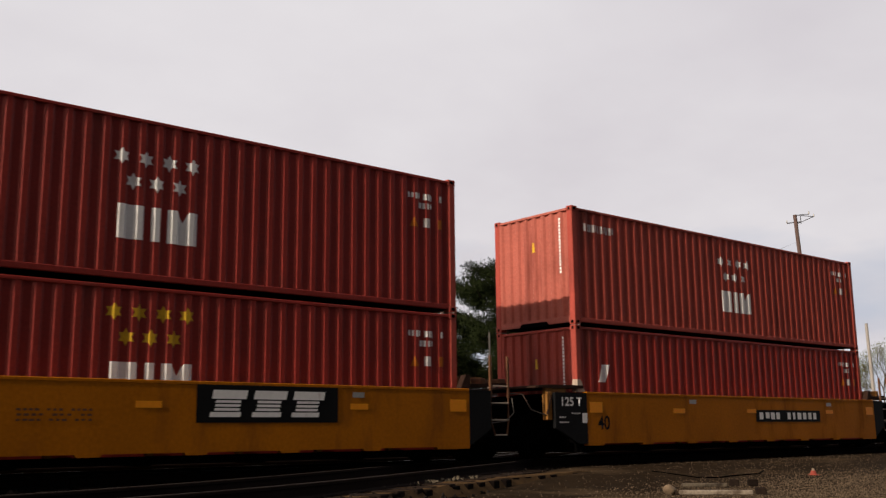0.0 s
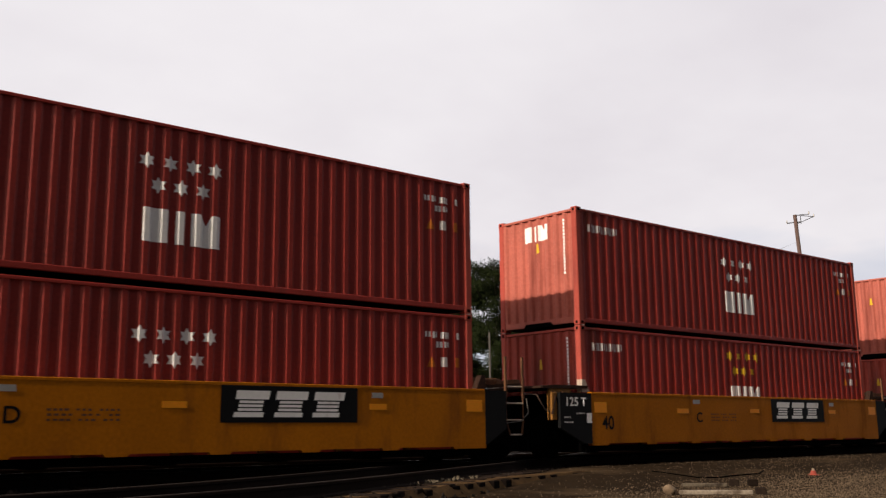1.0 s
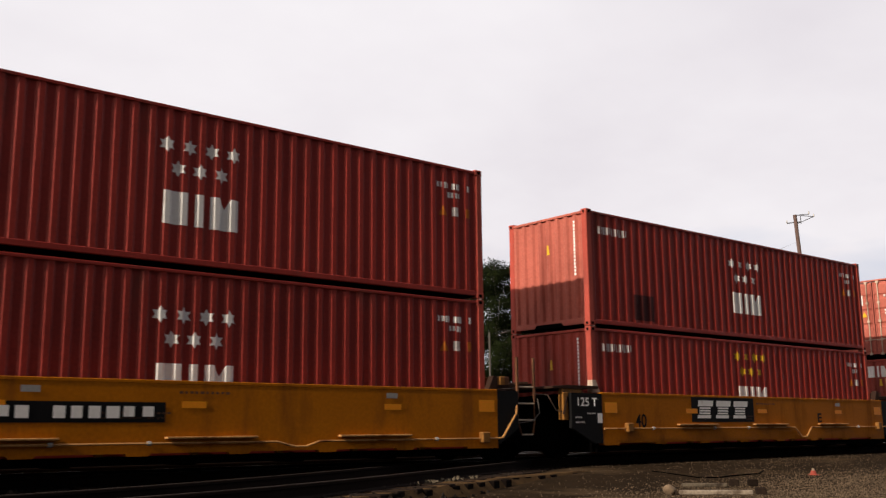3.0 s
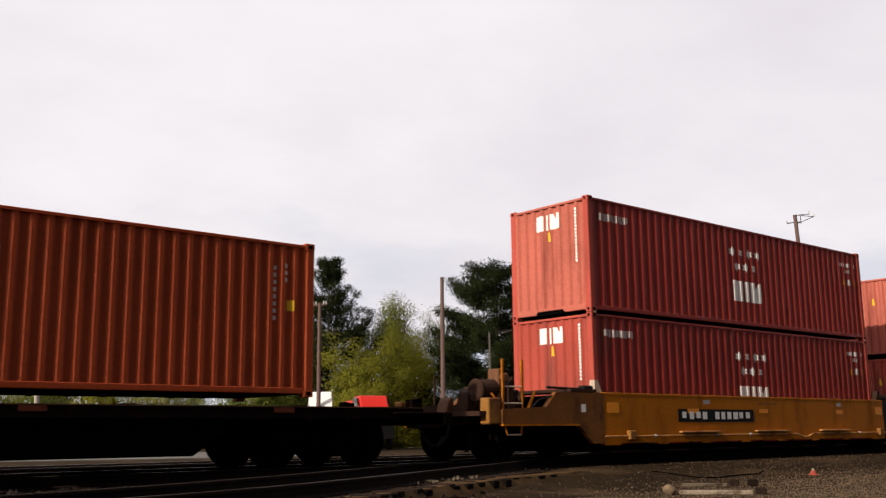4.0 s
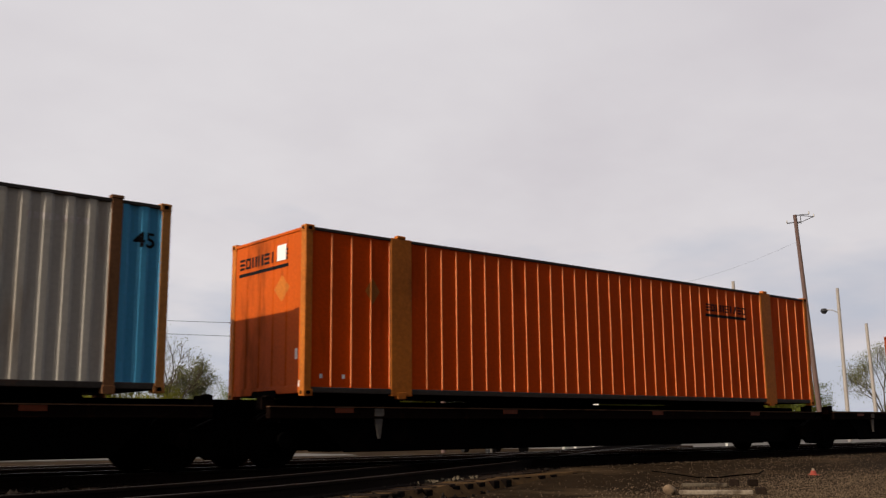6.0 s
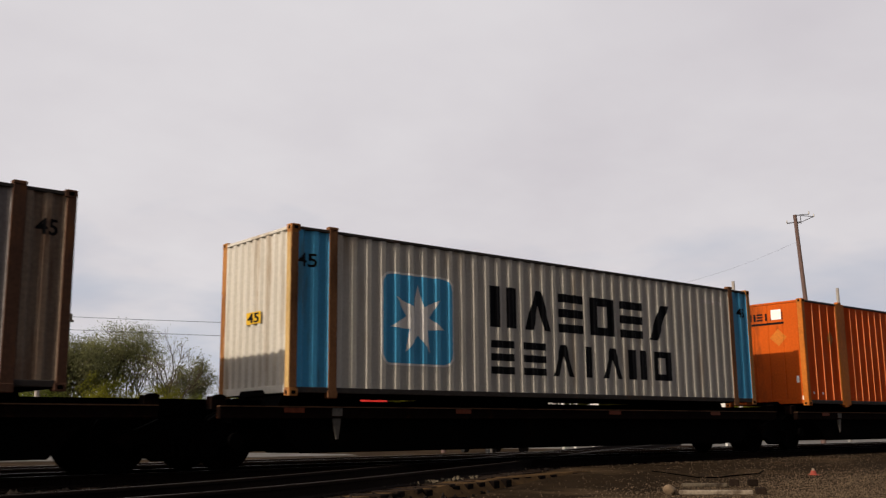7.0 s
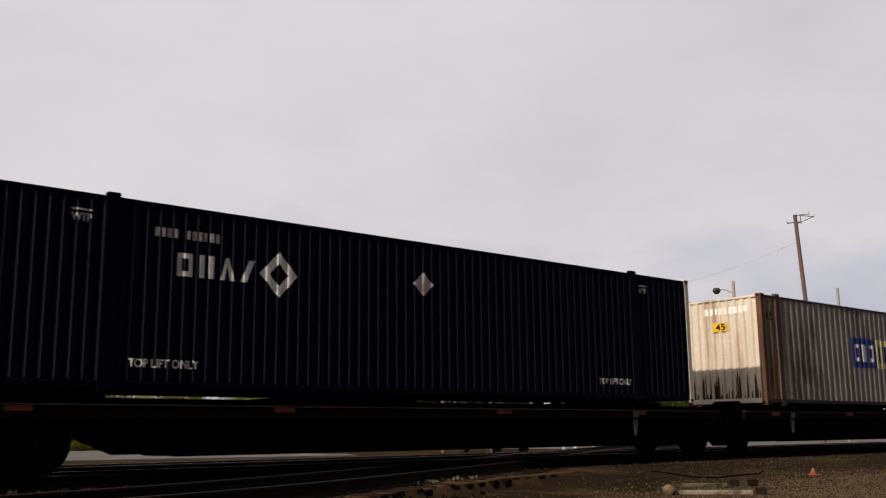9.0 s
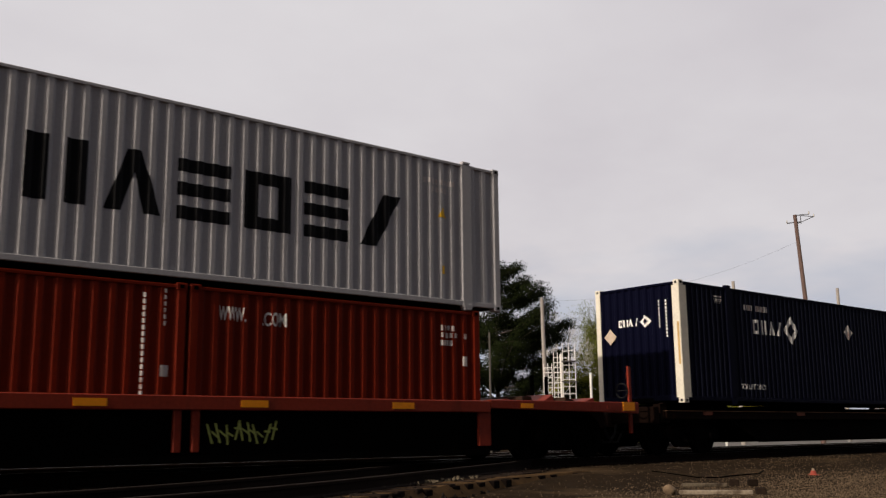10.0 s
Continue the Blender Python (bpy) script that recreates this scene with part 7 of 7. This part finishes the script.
# ---------------------------------------------------------------- far grain structures
def grain_tower(az, d, el, w, label):
    x, y = polar(az, d)
    h = high(el, d)
    ob = thing("grain_tower", label, "tower", "far grain towers", at=(x, y, GROUND_Z), turn=-az)
    for sx in (-1, 1):
        for sy in (-1, 1):
            bm = bmesh.new()
            rod(bm, (sx * w * 0.30, sy * w * 0.30, 0), (sx * w * 0.25, sy * w * 0.25, h - 1.0), 0.16, n=6)
            part("leg", bm, M["shed"], ob)
    for z in np.arange(3, h - 2, 3.0):
        bm = bmesh.new()
        for s in (-1, 1):
            rod(bm, (-w * 0.28, s * w * 0.28, z), (w * 0.28, s * w * 0.28, z + 3), 0.07, n=5)
        part("bracing", bm, M["shed"], ob)
    bm = bmesh.new()
    box(bm, -w * 0.7, w * 0.7, -w * 0.5, w * 0.5, h - 1.5, h - 1.3)
    part("platform", bm, M["dull_steel"], ob)
    bm = bmesh.new()
    box(bm, -w * 0.6, -w * 0.1, -w * 0.3, w * 0.3, h - 1.2, h)
    box(bm, w * 0.2, w * 0.55, -w * 0.2, w * 0.2, h - 1.2, h - 0.3)
    part("head_house", bm, M["dull_steel"], ob)
    bm = bmesh.new()
    rod(bm, (0, 0, h - 1.2), (0, 0, h + 2.0), 0.06, n=5)
    part("antenna", bm, M["galv"], ob)


grain_tower(16.74, 150, 6.8, 1.9, "far dark grain elevator head on steel legs")
grain_tower(19.21, 160, 6.71, 1.5, "far dark grain elevator head on steel legs")
bm = bmesh.new()
silo = thing("silo", "pale concrete silo far behind the trees", "silo", at=(*polar(18.6, 120), GROUND_Z))
rod(bm, (0, 0, 0), (0, 0, high(3.8, 120)), 1.6, n=24)
rod(bm, (0, 0, high(3.8, 120)), (0, 0, high(4.2, 120)), 1.7, 0.4, n=24)
part("silo_shell", bm, M["shed"], silo)


# ---------------------------------------------------------------- vehicles on the gravel lot
def vehicle(name, label, category, az, d, paint_mat, profile, glass, width, wheels, turn):
    x, y = polar(az, d)
    ob = thing(name, label, category, "parked vehicles", at=(x, y, GROUND_Z + 0.03), turn=turn)
    bm = bmesh.new()
    slab(bm, profile, -width / 2, width / 2)
    for v in bm.verts:  # tumblehome above the waist
        if v.co.z > 0.95:
            v.co.y *= 1 - min(0.18, 0.16 * (v.co.z - 0.95) / 0.6)
    part("body", soft(bm, 0.04), paint_mat, ob)
    for g in glass:
        for sy in (-1, 1):
            bm = bmesh.new()
            slab(bm, g, *sorted((sy * width * 0.455, sy * width * 0.485)))
            part("side_window", bm, M["window"], ob, "dark side window")
    for wx in wheels:
        for sy in (-1, 1):
            bm = bmesh.new()
            yy = sy * (width / 2 - 0.10)
            rod(bm, (wx, yy - 0.11, 0.33), (wx, yy + 0.11, 0.33), 0.33, n=20)
            w = part("wheel", bm, M["tyre"], ob)
            bm = bmesh.new()
            rod(bm, (wx, yy + sy * 0.112, 0.33), (wx, yy + sy * 0.122, 0.33), 0.19, n=16)
            part("rim", bm, M["dull_steel"], w)
    return ob


BOX_TRUCK = [(-2.6, 0.55), (-2.6, 3.34), (0.9, 3.34), (1.9, 2.5), (2.5, 1.9), (2.6, 0.55)]
STAKE_TRUCK = [(-2.6, 2.3), (-2.6, 2.75), (0.2, 2.75), (0.25, 2.35), (0.7, 2.35), (0.75, 2.95), (1.9, 2.95), (2.4, 2.3)]
MINIVAN = [(-2.3, 0.64), (-2.35, 1.45), (-2.1, 1.88), (0.6, 1.88), (1.35, 1.25), (2.3, 1.05), (2.4, 0.64)]
vehicle("box_truck", "white box truck parked on the gravel lot", "truck", 33.2, 60, M["car_white"], BOX_TRUCK, [[(0.95, 1.6), (0.95, 2.2), (1.2, 2.1), (1.7, 1.7)]], 1.6, (-1.6, 1.65), -122)
truck = vehicle("stake_truck", "red stake-bed truck parked on the gravel lot", "truck", 35.75, 57, M["car_red"], STAKE_TRUCK, [[(0.9, 2.4), (0.9, 2.85), (1.75, 2.85), (2.1, 2.4)]], 1.9, (-1.6, 2.2), -112)
bm = bmesh.new()
slab(bm, [(-2.6, 0.55), (-2.6, 2.29), (2.4, 2.29), (2.6, 1.5), (3.2, 1.4), (3.2, 0.55)], -0.86, 0.86)
part("lower_body", soft(bm, 0.04), M["board"], truck, "black lower body and bonnet")
vehicle("minivan", "white minivan parked beside the tracks", "car", 43.1, 44, M["car_white"], MINIVAN, [[(-1.9, 1.2), (-1.8, 1.7), (0.5, 1.72), (1.1, 1.25)]], 1.75, (-1.4, 1.5), -110)


# ---------------------------------------------------------------- foreground
def plank(x, y, z, length, wide, thick, turn, label, mat="plank"):
    ob = thing("timber", label, "timber", "loose timbers", at=(x, y, z), turn=turn)
    bm = bmesh.new()
    box(bm, -length / 2, length / 2, -wide / 2, wide / 2, 0, thick)
    part("beam", soft(bm, 0.012), M[mat], ob)
    return ob


plank(12.28, 8.485, GROUND_Z, 1.02, 0.13, 0.065, -49.5, "bleached loose timber on the gravel")
plank(13.86, 9.79, GROUND_Z, 0.72, 0.12, 0.06, -51, "weathered brownish loose timber on the gravel", "tie_grey")
plank(14.30, 9.52, GROUND_Z, 0.16, 0.13, 0.11, -50, "dark loose timber block on the gravel", "tie")
plank(14.50, 9.30, GROUND_Z, 0.15, 0.14, 0.11, -47, "dark loose timber block on the gravel", "tie")
plank(12.70, 8.02, GROUND_Z, 0.14, 0.13, 0.10, -50, "dark loose timber block on the gravel", "tie")
rock = thing("rock", "brownish rounded stone on the gravel", "stone", at=(11.86, 8.98, GROUND_Z))
bm = bmesh.new()
bmesh.ops.create_icosphere(bm, subdivisions=3, radius=0.095)
for v in bm.verts:
    v.co *= 1 + 0.25 * noise.noise(v.co * 9)
    v.co.z = v.co.z * 0.8 + 0.07
part("stone", bm, M["boulder"], rock)
mark = thing("marker_cone", "small orange-red marker cone with a pale top", "cone", at=(18.3, 10.37, GROUND_Z))
bm = bmesh.new()
box(bm, -0.09, 0.09, -0.09, 0.09, 0, 0.03)
rod(bm, (0, 0, 0.03), (0, 0, 0.11), 0.07, 0.04, n=14)
part("cone_body", bm, M["cone"], mark)
bm = bmesh.new()
rod(bm, (0, 0, 0.11), (0, 0, 0.15), 0.03, 0.02, n=10)
part("cone_top", bm, M["plank"], mark)


hose = thing("ground_cable", "thin dark cable lying slack on the gravel", "cable")
bm = bmesh.new()
bend(bm, [(x, y, verge_z(x, y) + 0.012) for x, y in ((15.6, 12.2), (15.45, 11.6), (15.35, 11.0), (15.75, 10.8), (16.5, 10.95), (17.4, 11.0), (18.2, 11.4))], 0.012, 5)
part("strand", bm, M["black"], hose)


def stones(name, label, count, area, size, mat, seed):
    """Loose crushed stones: squashed, turned little blocks in one mesh."""
    rnd = np.random.RandomState(seed)
    base = np.array([(1, 0, 0), (-1, 0, 0), (0, 1, 0), (0, -1, 0), (0, 0, 1), (0, 0, -1)], float)
    tri = np.array([(0, 2, 4), (2, 1, 4), (1, 3, 4), (3, 0, 4), (2, 0, 5), (1, 2, 5), (3, 1, 5), (0, 3, 5)])
    verts, faces = [], []
    made = 0
    while made < count:
        x, y, z = area(rnd)
        s = size * rnd.uniform(0.4, 1.4) * rnd.uniform(0.6, 1.0, 3)
        s[2] *= 0.7
        m = np.array(Euler(rnd.uniform(0, 6.28, 3)).to_matrix())
        p = (base * s * rnd.uniform(0.75, 1.25, (6, 1))) @ m.T + (x, y, z + size * 0.15)
        verts.append(p)
        faces.append(tri + 6 * made)
        made += 1
    me = bpy.data.meshes.new(name)
    me.from_pydata(np.concatenate(verts).tolist(), [], np.concatenate(faces).tolist())
    me.materials.append(mat)
    return tagged(new(name, me), label, "gravel", kind="stuff")


def yard_area(rnd):
    while True:
        d = 9 + 26 * rnd.rand() ** 1.7
        a = radians(rnd.uniform(36, 68))
        x, y = d * math.sin(a), d * math.cos(a)
        if rnd.rand() < 0.05 + 0.95 * min(1.0, max(0.0, (math.degrees(a) - 48) / 12)) * float(np.interp(y, [9.6, 11.2], [1.0, 0.22])) and y < float(np.interp(x, [6.0, 8.6, 11.0, 12.6, 14.4, 15.4], [8.6, 10.2, 11.7, 12.55, 13.65, 14.1])):
            return x, y, verge_z(x, y) if x > 8.6 and y > 9.4 else GROUND_Z


def bed_area(rnd):
    x = 2 + 30 * rnd.rand() ** 1.3
    o = rnd.uniform(-2.0, 1.7)
    z = -0.19 if abs(o) < 1.45 else -0.19 - (abs(o) - 1.45) * 0.25
    return x, TRACK_Y + o, z


cross_pts = np.array(cross_path)


def cross_area(rnd):
    i = rnd.randint(4, len(cross_pts) - 18)
    p, q = cross_pts[i], cross_pts[i + 1]
    d = (q - p) / np.linalg.norm(q - p)
    o = rnd.uniform(-1.6, 1.6)
    z = -0.20 if abs(o) < 1.08 else -0.20 - (abs(o) - 1.08) * 0.3
    f = p + (q - p) * rnd.rand()
    return f[0] - d[1] * o, f[1] + d[0] * o, z


stones("gravel", "loose grey-brown gravel on the cinder ground", 36000, yard_area, 0.0145, M["stone"], 1)
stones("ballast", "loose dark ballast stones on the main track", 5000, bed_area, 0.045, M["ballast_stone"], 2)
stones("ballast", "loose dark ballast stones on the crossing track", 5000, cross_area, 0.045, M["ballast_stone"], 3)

# long switch ties that reach out towards the yard where the crossing track leaves the main one
switch_line = [(6.1, 9.27), (7.67, 9.99), (11.24, 11.64), (14.2, 12.62), (16.3, 13.36)]


def switch_bank(inset, wide0, wide1):
    """Points of the sandy shoulder over the switch ties: its near edge, then its far edge."""
    near_edge = [(x - 0.42 * inset, y + 0.9 * inset) for x, y in switch_line]
    return near_edge, [(x - 0.42 * w, y + 0.9 * w) for (x, y), w in zip(near_edge, np.linspace(wide0, wide1, len(near_edge)))]


bm = bmesh.new()
near_edge, far_edge = switch_bank(0.05, 0.70, 0.20)
for (p, q), (r, u) in zip(zip(near_edge, near_edge[1:]), zip(far_edge, far_edge[1:])):
    for i in range(12):
        f, g = i / 12, (i + 1) / 12
        quad = [(p[0] + (q[0] - p[0]) * f, p[1] + (q[1] - p[1]) * f), (p[0] + (q[0] - p[0]) * g, p[1] + (q[1] - p[1]) * g),
                (r[0] + (u[0] - r[0]) * g, r[1] + (u[1] - r[1]) * g), (r[0] + (u[0] - r[0]) * f, r[1] + (u[1] - r[1]) * f)]
        up = [bm.verts.new((x, y, -0.182 + 0.02 * noise.noise(Vector((x * 2.1, y * 2.1, 3))))) for x, y in quad]
        foot = [bm.verts.new((x + 0.05, y - 0.16, GROUND_Z - 0.02)) for x, y in quad[:2]]
        bm.faces.new(up)
        bm.faces.new((foot[0], foot[1], up[1], up[0]))
bmesh.ops.remove_doubles(bm, verts=bm.verts, dist=0.001)
part("sandy_shoulder", bm, M["sand"], track_cross, "ochre sandy shoulder over the switch ties")


def shoulder_area(rnd):
    i = rnd.randint(0, 2)
    f = rnd.rand()
    (x0, y0), (x1, y1) = far_edge[i], far_edge[i + 1]
    o = rnd.uniform(-0.10, 0.12)
    return x0 + (x1 - x0) * f - 0.42 * o, y0 + (y1 - y0) * f + 0.9 * o, -0.165


stones("ballast", "pale loose stones along a sandy shoulder", 90, shoulder_area, 0.048, M["pale_stone"], 5)
sm = bmesh.new()
box(sm, -0.115, 0.115, 0.0, 1.1, -0.34, -0.188)
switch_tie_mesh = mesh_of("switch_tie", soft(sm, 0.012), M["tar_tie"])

# ties of the tracks, one mesh shared by all
tm = bmesh.new()
box(tm, -0.115, 0.115, -1.3, 1.3, -0.335, -0.172)
tie_mesh = mesh_of("tie", soft(tm, 0.012), M["tie"])
rt = random.Random(9)


def ties(parent, places):
    for x, y, a in places:
        t = new("tie", tie_mesh)
        t.parent = parent
        t.matrix_basis = pose(x + rt.uniform(-0.03, 0.03), y + rt.uniform(-0.06, 0.06), rt.uniform(-0.008, 0.008), 0, 0, a + rt.uniform(-1, 1))


def along(path, step, first=0.0, last=1e9):
    out, run, need = [], 0.0, first
    for p, q in zip(path, path[1:]):
        d = Vector(q) - Vector(p)
        while need <= run + d.length and need < last:
            f = (need - run) / d.length
            out.append((p[0] + d.x * f, p[1] + d.y * f, math.degrees(math.atan2(d.y, d.x))))
            need += step
        run += d.length
    return out


ties(track_main, along(main_path, 0.54, 60, 190))
ties(track_second, along(second_path, 0.54, 62, 170))
ties(track_cross, along(cross_path, 0.55, 2, 60))
for x, y, a in along(switch_line, 0.47, 0.3):
    t = new("switch_tie", switch_tie_mesh)
    t.parent = track_cross
    o = rt.uniform(-0.07, 0.07)
    t.matrix_basis = pose(x - 0.42 * o, y + 0.9 * o, rt.uniform(-0.012, 0.004), 0, 0, a + rt.uniform(-3, 3))

motions()
